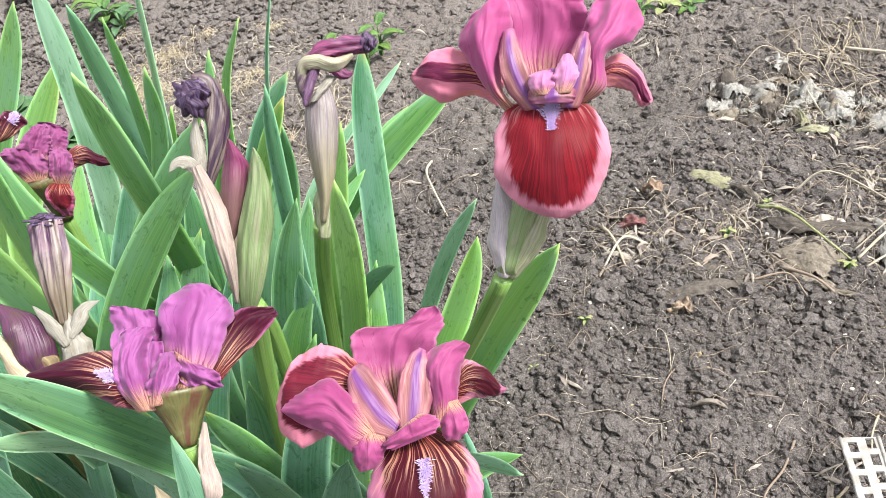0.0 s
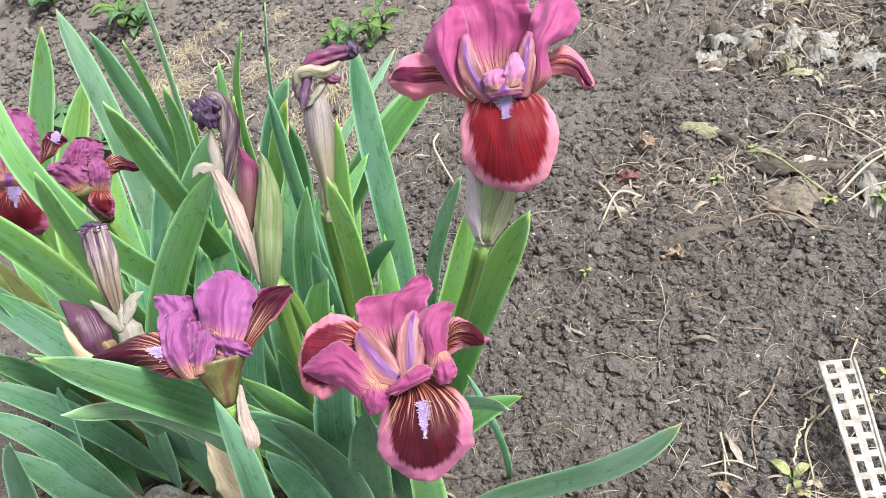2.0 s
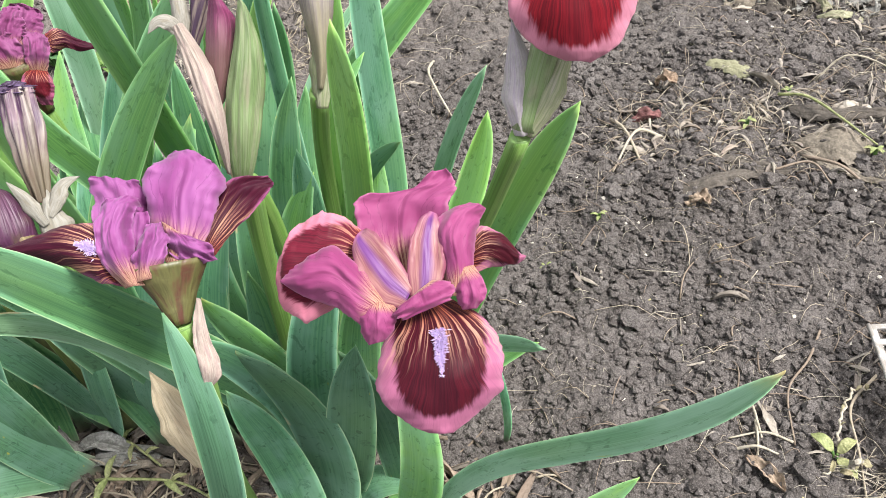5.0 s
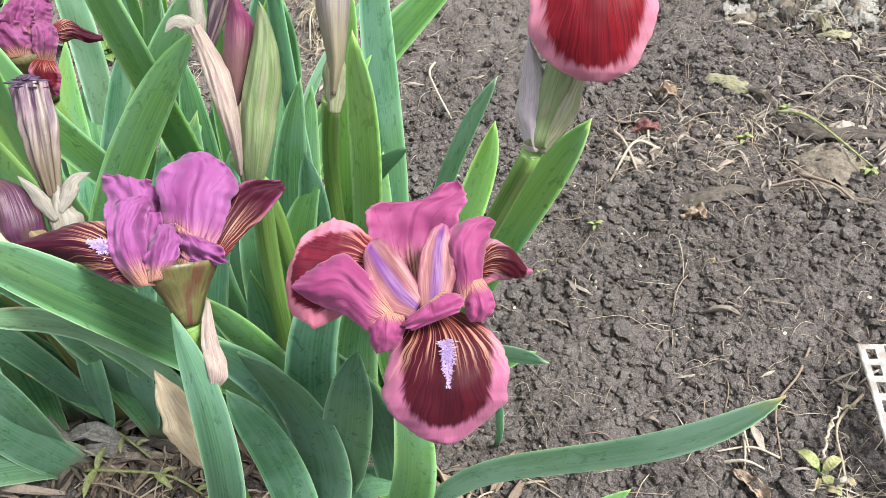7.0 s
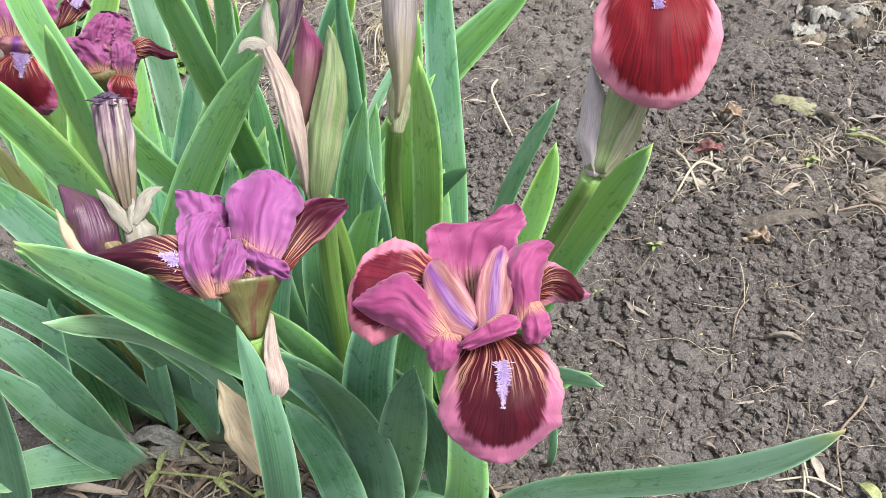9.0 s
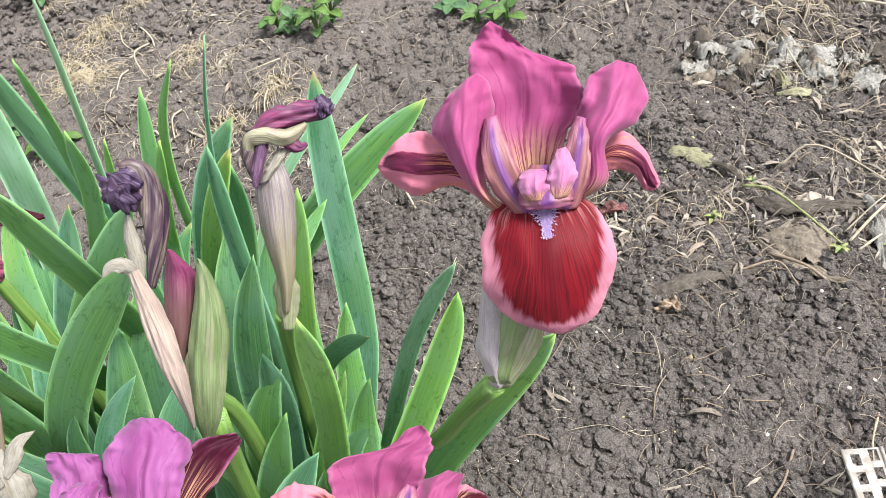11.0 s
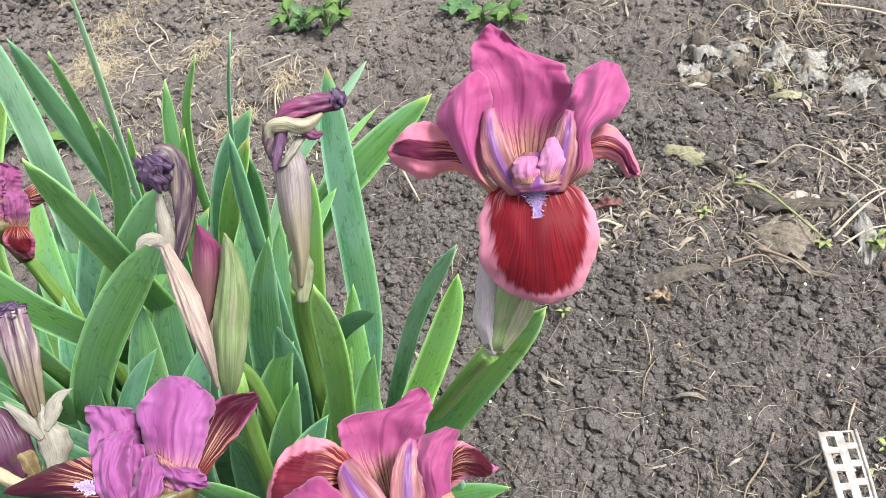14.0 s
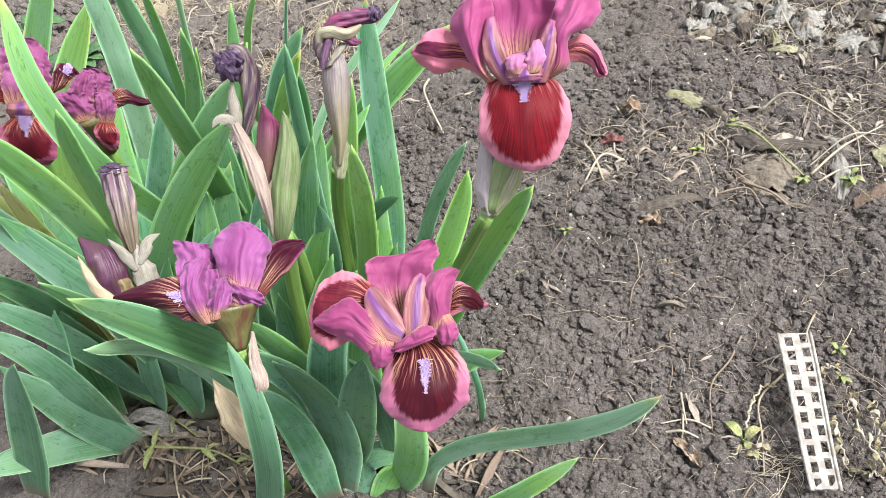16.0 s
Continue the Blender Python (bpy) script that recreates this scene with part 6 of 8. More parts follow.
rolled(w2, "petal_tip", h2((16, 13.5, 1.5), (19, 13.5, 1.5), (21, 12, 1)), (0.0028, 0.0036, 0.0015), WILT_HEAD, "dark violet crumpled tip", n=14, sides=28, ridges=7, crinkle=0.8, seed=8)
rolled(w2, "brown_tip", h2((5, 4, 2), (10, 1.5, 2.5), (13, 2, 1.5)), (0.0018, 0.0022, 0.0006), WILT_ROSE, "brownish rose petal tip", n=14, crinkle=0.3, seed=2)

# striped, half-furled spent bloom
w3 = thing("wilted_iris_flower", on_ground(-0.262, -0.052), "spent iris bloom furled into cream and purple stripes", "wilted flower", "wilted irises")
ax3 = (-0.255, -0.100, 0.256), (0.904, 0.104, -0.416), (0.220, 0.701, 0.678)
h3 = heart(w3, frame_of(w3, *ax3))
stem_to(w3, [(-0.262, -0.052, 0), (-0.266, -0.070, 0.1), *h3((11, -44, -2))])
rolled(w3, "furled_petals", h3((7, -25, 0), (4, -13, 1), (1, 0, 1), (-2, 11, 1)), (0.0024, 0.0044, 0.0056, 0.0052), WILT_CREAM, "pleated cream and violet petals", n=40, sides=56, ridges=7, depth=0.17, twist=0.35, crinkle=0.07)
rolled(w3, "petal_tip", h3((-2, 10, 1), (-2.4, 12.5, 1.5), (-2.6, 14, 2)), (0.0050, 0.0044, 0.0016), WILT_HEAD, "curled violet petal tips", n=14, sides=40, ridges=7, depth=0.3, crinkle=0.7, seed=4)
bract(w3, h3((11, -46, 1), (10, -37, 3.5), (8, -29, 4), (8, -21, 2)), 0.0140, SPATHE_WHITE, cup=-1.0, label="torn whitish papery bract")
bract(w3, h3((8, -33, 4), (4, -28, 5), (0, -23, 5), (-4, -19, 3)), 0.0055, SPATHE_WHITE, cup=-0.5, label="torn whitish bract tip")
bract(w3, h3((9, -30, 4), (11, -24, 5), (13, -19, 5), (18, -16, 3)), 0.0060, SPATHE_WHITE, cup=-0.5, label="torn whitish bract tip")

# rose bud between tan and green bracts
k1 = thing("iris_bud", on_ground(-0.196, -0.076), "rolled rose iris bud standing in green bracts", "flower bud", "iris buds")
yk = frame_of(k1, (-0.186, -0.091, 0.240), (0.953, -0.016, -0.301), (0.220, 0.682, 0.697))
hk = heart(k1, yk)
stem_to(k1, [(-0.222, -0.072, 0), (-0.214, -0.084, 0.08), (-0.202, -0.095, 0.16), *hk((2, -27, -2))], 0.0036, 0.0042)
petal("furled_petals", k1, yk, BUD_ROSE, ((-8.1, -5.7, -5.5, -5.7, 22.6, 24.6), (-9.6, 3.7, -1.6, 3.8, 22.2, 28.2), (-10.3, 12.2, 0.1, 13.8, 22.6, 30.6), (-9.8, 21.3, -0.1, 21.4, 24.1, 31.1), (-8.8, 26.0, -3.0, 25.3, 27.9, 31.9), (-8.1, 29.8, -6.6, 29.4, 31.8, 32.8)), frill=0.6, ragged=0.04, crinkle=0.5, n=34, m=8, label="rolled rose-magenta petals", seed=3.2)
petal("bract", k1, yk, SPATHE_GREEN, ((-0.7, -33.4, 1.2, -33.4, 11.0, 12.0), (-2.4, -24.6, 4.8, -24.5, 17.8, 19.8), (-3.5, -15.1, 6.8, -15.0, 22.4, 25.9), (-3.7, -4.0, 7.9, -5.2, 25.4, 29.9), (-2.3, 7.1, 8.6, 4.0, 28.5, 33.5), (-0.8, 16.8, 7.3, 13.2, 31.2, 35.2), (0.4, 25.2, 4.2, 22.3, 33.8, 36.8), (0.5, 27.0, 1.6, 26.5, 35.0, 36.0)), frill=0.6, ragged=0.04, crinkle=0.9, fold=1.8, n=34, m=8, label="green bract with a dry buff margin", seed=5.2)
bract(k1, hk((0, -30, -1), (-3, -18, 2), (-4, -8, 3), (-5, 4, 1)), 0.0100, SPATHE_TAN, cup=-0.9, label="dry tan bract")

# plum bud at the clump's outer side
k2 = thing("iris_bud", on_ground(-0.285, -0.058), "dark plum iris bud in a dry buff bract", "flower bud", "iris buds")
hp = heart(k2, frame_of(k2, *ax3))
stem_to(k2, [(-0.285, -0.058, 0), (-0.280, -0.075, 0.1), *hp((5, -50, -2))])
rolled(k2, "furled_petals", hp((4, -44, 0), (-3, -34, 1), (-9, -26, 1), (-16, -19, 0)), (0.0036, 0.0068, 0.0062, 0.0006), BUD_PLUM, "rolled dark plum petals", ridges=3, depth=0.12, twist=1.8, crinkle=0.08)
bract(k2, hp((5, -51, 1), (-4, -45, 4), (-11, -37, 4), (-16, -27, 2)), 0.0085, SPATHE_TAN, cup=-0.9, label="dry buff bract")
bract(k2, hp((6, -49, 1), (2, -41, 5), (-1, -35, 5), (-2, -28, 4)), 0.0095, SPATHE_BROWN, cup=-0.9, label="brownish green bract")

# ---- things on the soil ----


def perforated_strip():
    """White plastic strip with two rows of square holes and low rims."""
    ob = thing("plastic_strip", on_ground(0.0765, -0.134), "white perforated plastic strip, dirty, lying on soil", "plastic strip")
    a, b = Vector((0.088, -0.083, 0.0)), Vector((0.066, -0.187, 0.0))
    along, length = (b - a).normalized(), (b - a).length
    across = Vector((along.y, -along.x, 0)) * -1
    wide, rows = 0.0200, 10
    pitch = length / rows
    xs = [-0.5, -0.34, -0.10, 0.14, 0.37, 0.5]
    verts, faces, lut = [], [], {}
    ys = []
    for r in range(rows):
        ys += [(r + q) * pitch for q in (0.0, 0.07, 0.29, 0.71, 0.93)]
    ys.append(length)

    def vert(i, j, top):
        key = (i, j, top)
        if key not in lut:
            y = ys[j]
            x = xs[i] * wide * (1 - 0.2 * y / length)
            if j == len(ys) - 1:
                y -= (0.0, 0.002, 0.005, 0.001, 0.006, 0.003)[i]
            p = a + along * y + across * x
            lift = 0.0055 + 0.006 * (1 - y / length) + 0.0012 * math.sin(y * 60)
            lut[key] = len(verts)
            verts.append(Vector((p.x, p.y, lift + (0.0013 if top else 0.0))) - ob.location + Vector((0, 0, 0.002)))
        return lut[key]

    cells = set()
    for i in range(5):
        for j in range(len(ys) - 1):
            if not (i == 1 and j % 5 in (2, 3)) and not (i == 3 and j % 5 in (1, 2)):
                cells.add((i, j))
    for i, j in cells:
        faces.append((vert(i, j, 1), vert(i, j + 1, 1), vert(i + 1, j + 1, 1), vert(i + 1, j, 1)))
        faces.append((vert(i, j, 0), vert(i + 1, j, 0), vert(i + 1, j + 1, 0), vert(i, j + 1, 0)))
        for (di, dj), (e0, e1) in {(-1, 0): ((i, j), (i, j + 1)), (1, 0): ((i + 1, j + 1), (i + 1, j)), (0, -1): ((i + 1, j), (i, j)), (0, 1): ((i, j + 1), (i + 1, j + 1))}.items():
            if (i + di, j + dj) not in cells:
                faces.append((vert(*e0, 0), vert(*e1, 0), vert(*e1, 1), vert(*e0, 1)))
    mesh_object("perforated_plate", verts, faces, PLASTIC, ob, smooth=False)
    for sgn in (-1, 1):
        line = []
        for k in range(9):
            y = length * k / 8
            p = a + along * y + across * (sgn * 0.5 * wide * (1 - 0.2 * y / length))
            line.append(Vector((p.x, p.y, 0.0085 + 0.006 * (1 - y / length) + 0.0012 * math.sin(y * 60) + 0.0004)) - ob.location)
        part("rim", tube(line, (0.0011, 0.0011), n=20, sides=6, hint=(0, 0, 1)), PLASTIC, ob)
    return ob


perforated_strip()


def dry_leaf(name, points, width, material, label, category="dry leaf", hint=(0, 0, 1), cup=0.3, crinkle=0.25, ruffle=0.1, prof=None, group="dry leaves", ragged=0.25):
    base = on_ground(points[0][0], points[0][1])
    ob = thing(name, base, label, category, group)
    pts = [Vector((x, y, float(height(x, y)) + lift)) for x, y, lift in points]
    shape = ribbon(under(ob, base, pts), width, prof or (lambda v: math.sqrt(max(0.0, 1 - (2 * v - 1) ** 2)) * 0.9 + 0.1), hint, n=26, m=7, cup=cup, ruffle=ruffle, waves=3.3, thick=0.0005, crinkle=crinkle, ragged=ragged, rough=0.6, seed=rnd.random() * 20)
    part("blade", shape, material, ob)
    return ob


def stalk(name, points, radius, material, label, category="dry stalk", group="dry stalks", taper=0.6):
    base = on_ground(points[0][0], points[0][1])
    ob = thing(name, base, label, category, group)
    pts = [Vector((x, y, float(height(x, y)) + lift)) for x, y, lift in points]
    part("stem", tube(under(ob, base, pts), (radius, radius * taper), n=20, sides=6, hint=(0.1, 0.2, 1), crinkle=0.25, seed=rnd.random() * 9), material, ob)
    return ob


def husk(name, rows, material, label, category="dry leaf", frill=1.0, ragged=0.15, crinkle=1.5, seed=None, n=34, m=9, fold=2.4):
    """A withered leaf lofted over its two edges: left x, y, right x, y, lift of both edges, lift of the middle, all in millimetres."""
    base = on_ground(0.0005 * (rows[0][0] + rows[0][2]), 0.0005 * (rows[0][1] + rows[0][3]))
    ob = thing(name, base, label, category, "dry leaves")
    lie = lambda x, y, z: on_ground(0.001 * x, 0.001 * y, 0.001 * z) - base
    petal("blade", ob, (lie, lambda *q: Vector(q)), material, rows, frill, ragged, crinkle, 6.0, rnd.random() * 20 if seed is None else seed, n, m, "", fold)
    return ob


husk("faded_leaf", ((81, 181, 81, 177, 2.2, 3), (89, 184, 85, 173, 2.75, 4.8), (96, 180, 91, 169, 2.75, 4.2), (103, 176, 93, 162, 2.2, 4.8), (109, 170, 100, 155, 2.2, 3.6), (112, 165, 106, 152, 1.65, 2.4)), YELLOW_LEAF, "small faded yellow-green torn leaf lying on soil", "leaf", ragged=0.12, crinkle=0.8, frill=0.7)
husk("old_leaf", ((121, 121, 120, 115, 1.65, 2.4), (132, 115, 127, 103, 4.4, 7.8), (148, 107, 143, 93, 4.95, 8.4), (164, 101, 161, 91, 3.85, 6.6), (190, 94, 187, 86, 1.65, 2.4)), DRY_DARK, "dark shrivelled strap leaf half buried in soil", ragged=0.16, crinkle=1.6)
husk("old_leaf", ((16, 63, 16, 54, 1.65, 3), (36, 66, 35, 54, 2.2, 4.8), (57, 68, 55, 55, 2.2, 4.8), (79, 67, 77, 57, 1.65, 4.2), (100, 64, 98, 59, 1.1, 1.8)), DRY_DARK, "dark shrivelled strap leaf half buried in soil", ragged=0.16, crinkle=1.4)
husk("old_leaf", ((56, 88, 55, 81, 1.65, 3), (70, 80, 68, 73, 2.2, 4.8), (86, 71, 82, 64, 2.2, 4.2), (91, 66, 89, 62, 1.1, 1.8)), DRY_DARK, "dark shrivelled strap leaf half buried in soil", ragged=0.16, crinkle=1.4)
husk("old_leaf", ((109, 93, 108, 86, 1.65, 3), (117, 74, 112, 67, 2.75, 5.4), (131, 59, 125, 51, 2.2, 4.8), (150, 36, 146, 31, 1.1, 1.8)), DRY, "brown shrivelled strap leaf half buried in soil", ragged=0.14, crinkle=1.4)
husk("old_leaf", ((113, 88, 114, 84, 1.65, 2.4), (127, 89, 118, 71, 3.3, 5.4), (141, 83, 128, 57, 3.85, 6.6), (152, 77, 140, 51, 2.75, 5.4), (156, 70, 149, 56, 1.65, 3)), DRY, "flat leathery grey-brown dead leaf on litter", ragged=0.18, crinkle=1.8)
husk("old_leaf", ((190, 98, 196, 96, 2.75, 4.2), (186, 82, 193, 81, 4.4, 7.2), (178, 66, 193, 64, 4.4, 7.8), (175, 52, 187, 48, 3.3, 6), (172, 39, 179, 39, 1.65, 2.4)), DRY_GREY, "grey veined dead leaf narrowing to a stalk", ragged=0.12, crinkle=1.5)
husk("faded_leaf", ((213, 75, 213, 69, 2.2, 3.6), (229, 80, 219, 62, 4.4, 7.8), (239, 79, 226, 57, 4.4, 8.4), (249, 76, 240, 59, 2.75, 4.8)), YELLOW_LEAF, "pale yellowish crumpled leaf on litter", "leaf", ragged=0.14, crinkle=2.0, frill=1.6)
husk("old_leaf", ((185, 38, 183, 30, 1.65, 3), (206, 42, 203, 31, 3.3, 6.6), (233, 49, 228, 34, 2.2, 4.8)), ROOT_LEAF, "brown fibrous dead leaf on litter", ragged=0.14, crinkle=1.4)
husk("dry_leaf", ((278.0, 191.0, 296.0, 221.0, 4, 9), (280.0, 180.0, 308.0, 230.0, 6, 22), (287.0, 174.0, 317.0, 225.0, 6, 24), (300.0, 176.0, 321.0, 210.0, 4, 14)), TAN_LEAF, "broad buff dead leaf standing on a heap", ragged=0.10, crinkle=1.6)
husk("faded_leaf", ((200, 264, 206, 268, 3.3, 4.8), (203, 252, 210, 256, 4.95, 7.2), (199, 233, 209, 237, 2.75, 4.2)), YELLOW_LEAF, "limp yellow-green leaf on dead foliage", "leaf", ragged=0.12, crinkle=1.2)
husk("faded_leaf", ((193, 234, 192, 229, 2.2, 3.6), (205, 229, 202, 219, 3.3, 6), (217, 226, 213, 216, 3.3, 5.4), (225, 219, 223, 214, 1.65, 2.4)), YELLOW_LEAF, "limp yellow-green leaf on dead foliage", "leaf", ragged=0.12, crinkle=1.2)
dry_leaf("withered_petal", ((0.024, 0.044, 0.003), (0.030, 0.043, 0.006), (0.037, 0.039, 0.004)), 0.009, DRY_ORANGE, "shrivelled orange-brown petal on soil", "dry petal", cup=1.0, crinkle=0.5)
dry_leaf("withered_petal", ((0.016, 0.143, 0.003), (0.026, 0.140, 0.006), (0.036, 0.139, 0.004)), 0.008, DRY_PINK, "shrivelled dark pink petal on soil", "dry petal", cup=1.0, crinkle=0.5)
dry_leaf("withered_petal", ((0.046, 0.182, 0.006), (0.052, 0.176, 0.010), (0.058, 0.170, 0.005)), 0.012, DRY_ORANGE, "shrivelled orange-brown petal on soil", "dry petal", cup=0.6)
dry_leaf("shell_fragment", ((0.145, 0.106, 0.006), (0.157, 0.104, 0.012), (0.170, 0.098, 0.006)), 0.018, SHELL, "bleached whitish shell-like scrap on soil", "shell", cup=-0.7, crinkle=0.15, ruffle=0.02)
heap = random.Random(5)
for k in range(128):
    q = heap.random()
    x, y = 158 + 165 * q + heap.gauss(0, 10), 292 - 68 * q + heap.gauss(0, 19)
    long, wide, a = 12 + 20 * heap.random(), 0, heap.random() * 6.283
    wide = long * (0.14 + 0.22 * heap.random())
    cx, cy, rise = math.cos(a), math.sin(a), 1 + 7 * heap.random()
    rows = []
    for f, w in ((-0.5, 0.25), (-0.25, 0.85), (0.05, 1.0), (0.3, 0.7), (0.5, 0.15)):
        px, py, w = x + cx * f * long + heap.gauss(0, 1.2), y + cy * f * long + heap.gauss(0, 1.2), w * wide * (0.7 + 0.6 * heap.random())
        lift = 2 + rise * (1 - 4 * f * f) * heap.random()
        rows.append((px + cy * w, py - cx * w, px - cy * w, py + cx * w, lift, lift + heap.gauss(0, 0.35) * wide))
    mat, tone = ((DRY_GREY, "pale grey"), (DRY_GREY, "pale grey"), (DRY, "brown"), (DRY_DARK, "dark"), (DRY_DARK, "dark"))[k % 5]
    husk("dry_leaf", rows, mat, f"crumpled {tone} dead leaf in a low heap", frill=2.0, ragged=0.26, crinkle=2.1, seed=k * 1.7, n=26, m=7, fold=3.0)
stalk("dry_stalk", ((-0.115, 0.284, 0.004), (-0.121, 0.262, 0.010), (-0.119, 0.236, 0.010), (-0.111, 0.197, 0.003)), 0.0013, STRAW_PALE, "pale curved dry stalk lying on soil")
stalk("dry_stalk", ((-0.344, 0.560, 0.004), (-0.351, 0.527, 0.010), (-0.345, 0.493, 0.010), (-0.334, 0.464, 0.004)), 0.0011, STRAW_PALE, "pale curved dry stalk lying on soil")
stalk("dry_stalk", ((-0.357, 0.496, 0.004), (-0.358, 0.469, 0.010), (-0.360, 0.446, 0.004)), 0.001, STRAW_PALE, "pale curved dry stalk lying on soil")
stalk("dry_stalk", ((-0.226, 0.483, 0.004), (-0.218, 0.469, 0.010), (-0.208, 0.445, 0.004)), 0.0012, STRAW_PALE, "pale curved dry stalk lying on soil")
stalk("dry_stalk", ((-0.200, 0.424, 0.004), (-0.219, 0.420, 0.010), (-0.236, 0.423, 0.004)), 0.001, STRAW_PALE, "pale curved dry stalk lying on soil")
stalk("dry_stalk", ((-0.358, 0.598, 0.004), (-0.342, 0.568, 0.010), (-0.338, 0.552, 0.004)), 0.0011, STRAW_PALE, "pale curved dry stalk lying on soil")
stalk("dry_stalk", ((-0.215, 0.393, 0.004), (-0.220, 0.373, 0.010), (-0.224, 0.353, 0.004)), 0.001, STRAW_PALE, "pale curved dry stalk lying on soil")
stalk("dry_stalk", ((-0.376, 0.589, 0.004), (-0.365, 0.550, 0.010), (-0.347, 0.531, 0.004)), 0.0008, STRAW_PALE, "pale curved dry stalk lying on soil")
stalk("dry_stalk", ((-0.300, 0.404, 0.004), (-0.307, 0.389, 0.010), (-0.310, 0.376, 0.004)), 0.001, STRAW_PALE, "pale curved dry stalk lying on soil")
stalk("dry_stalk", ((-0.154, 0.554, 0.004), (-0.162, 0.523, 0.010), (-0.169, 0.498, 0.004)), 0.0014, STRAW_PALE, "pale curved dry stalk lying on soil")
stalk("dry_stalk", ((0.118, 0.130, 0.006), (0.133, 0.110, 0.014), (0.152, 0.056, 0.010)), 0.0011, WEED_YELLOW, "yellowish trailing weed stem on soil", "weed stem")
stalk("dry_stalk", ((0.150, 0.142, 0.004), (0.172, 0.140, 0.020), (0.196, 0.110, 0.022), (0.225, 0.062, 0.006)), 0.0008, STRAW_PALE, "pale curved dry stalk lying on soil")
stalk("dry_stalk", ((0.160, 0.060, 0.004), (0.190, 0.075, 0.012), (0.235, 0.100, 0.010)), 0.0011, STRAW_PALE, "pale dry stalk lying on soil")
stalk("dry_stalk", ((0.030, 0.118, 0.004), (0.012, 0.120, 0.008), (-0.012, 0.094, 0.003)), 0.0012, STRAW_PALE, "pale dry stalk lying on soil")
stalk("dry_stalk", ((0.002, 0.150, 0.006), (0.006, 0.125, 0.009), (0.008, 0.098, 0.003)), 0.0014, STRAW, "dry forked stalk lying on soil")
stalk("dry_stalk", ((0.020, -0.128, 0.002), (0.008, -0.120, 0.005), (-0.010, -0.118, 0.003)), 0.0008, STRAW_PALE, "pale dry stalk lying on soil")
stalk("dry_stalk", ((0.010, -0.098, 0.002), (0.007, -0.112, 0.006), (0.006, -0.124, 0.003)), 0.0009, STRAW_PALE, "pale dry stalk lying on soil")
stalk("old_root", ((0.062, -0.065, 0.004), (0.048, -0.082, 0.006), (0.030, -0.098, 0.005), (0.020, -0.130, 0.003)), 0.0008, ROOT, "grey-brown buried root showing on soil", "root")
stalk("dry_stalk", ((0.118, -0.055, 0.002), (0.104, -0.072, 0.010), (0.098, -0.084, 0.006)), 0.0008, STRAW, "dry stalk beside a plastic strip")
stalk("dry_stalk", ((0.078, -0.098, 0.002), (0.055, -0.116, 0.008), (0.048, -0.140, 0.004), (0.040, -0.165, 0.003)), 0.0009, STRAW, "dry stalk beside a plastic strip")
stalk("dry_stalk", ((0.28, 0.33, 0.004), (0.32, 0.29, 0.02), (0.36, 0.23, 0.01)), 0.0014, STRAW_PALE, "thick pale dry stalk on dead leaves")
for k in range(26):
    x, y = 0.225 + 0.07 * rnd.random(), 0.275 + 0.06 * rnd.random()
    a = 6.283 * rnd.random()
    l = 0.02 + 0.03 * rnd.random()
    stalk("dry_stalk", ((x, y, 0.006), (x + 0.5 * l * math.cos(a), y + 0.5 * l * math.sin(a), 0.012 * rnd.random() + 0.008), (x + l * math.cos(a + 0.5), y + l * math.sin(a + 0.5), 0.006)), 0.0003 + 0.0004 * rnd.random(), STRAW, "tangled tan dry stalk in a heap")


def dry_sprig(points, leaves, radius, label):
    """A withered weed: a thin crooked stem with small curled leaves and buds."""
    base = on_ground(points[0][0], points[0][1])
    ob = thing("dry_weed", base, label, "dry weed", "dry weeds")
    pts = spline([Vector((x, y, float(height(x, y)) + lift)) for x, y, lift in points], 24)
    pts = [p + Vector((rnd.gauss(0, 0.0007), rnd.gauss(0, 0.0007), rnd.gauss(0, 0.0005))) for p in pts]
    pts = under(ob, base, pts)
    part("stem", tube(pts, (radius, radius * 0.6), n=40, sides=6, hint=(0.1, 0.2, 1), crinkle=0.3, seed=rnd.random() * 9), STRAW_PALE, ob)
    for k in range(leaves):
        p = pts[4 + int(19 * (k + 0.5 * rnd.random()) / leaves)]
        a, s = 6.283 * rnd.random(), 0.0025 + 0.0042 * rnd.random()
        d = Vector((math.cos(a), math.sin(a), 0.5 * rnd.random() - 0.1)) * s
        side = Vector((-d.y, d.x, 0)) * (0.5 * rnd.random())
        part("leaf", ribbon([p, p + 0.5 * d + Vector((0, 0, 0.0015)), p + d + side], s * (0.35 + 0.4 * rnd.random()), lambda v: 0.2 + 0.8 * math.sin(math.pi * min(1.0, 0.08 + 0.9 * v)), (rnd.gauss(0, 0.4), rnd.gauss(0, 0.4), 1), n=9, m=2, cup=rnd.gauss(0.4, 0.6), ruffle=0.12, waves=1.5, thick=0.0004, crinkle=0.2, ragged=0.2, seed=rnd.random() * 30), (DRY_YELLOW, DRY_YELLOW, SCRAP_PALE)[k % 3], ob)
    return ob


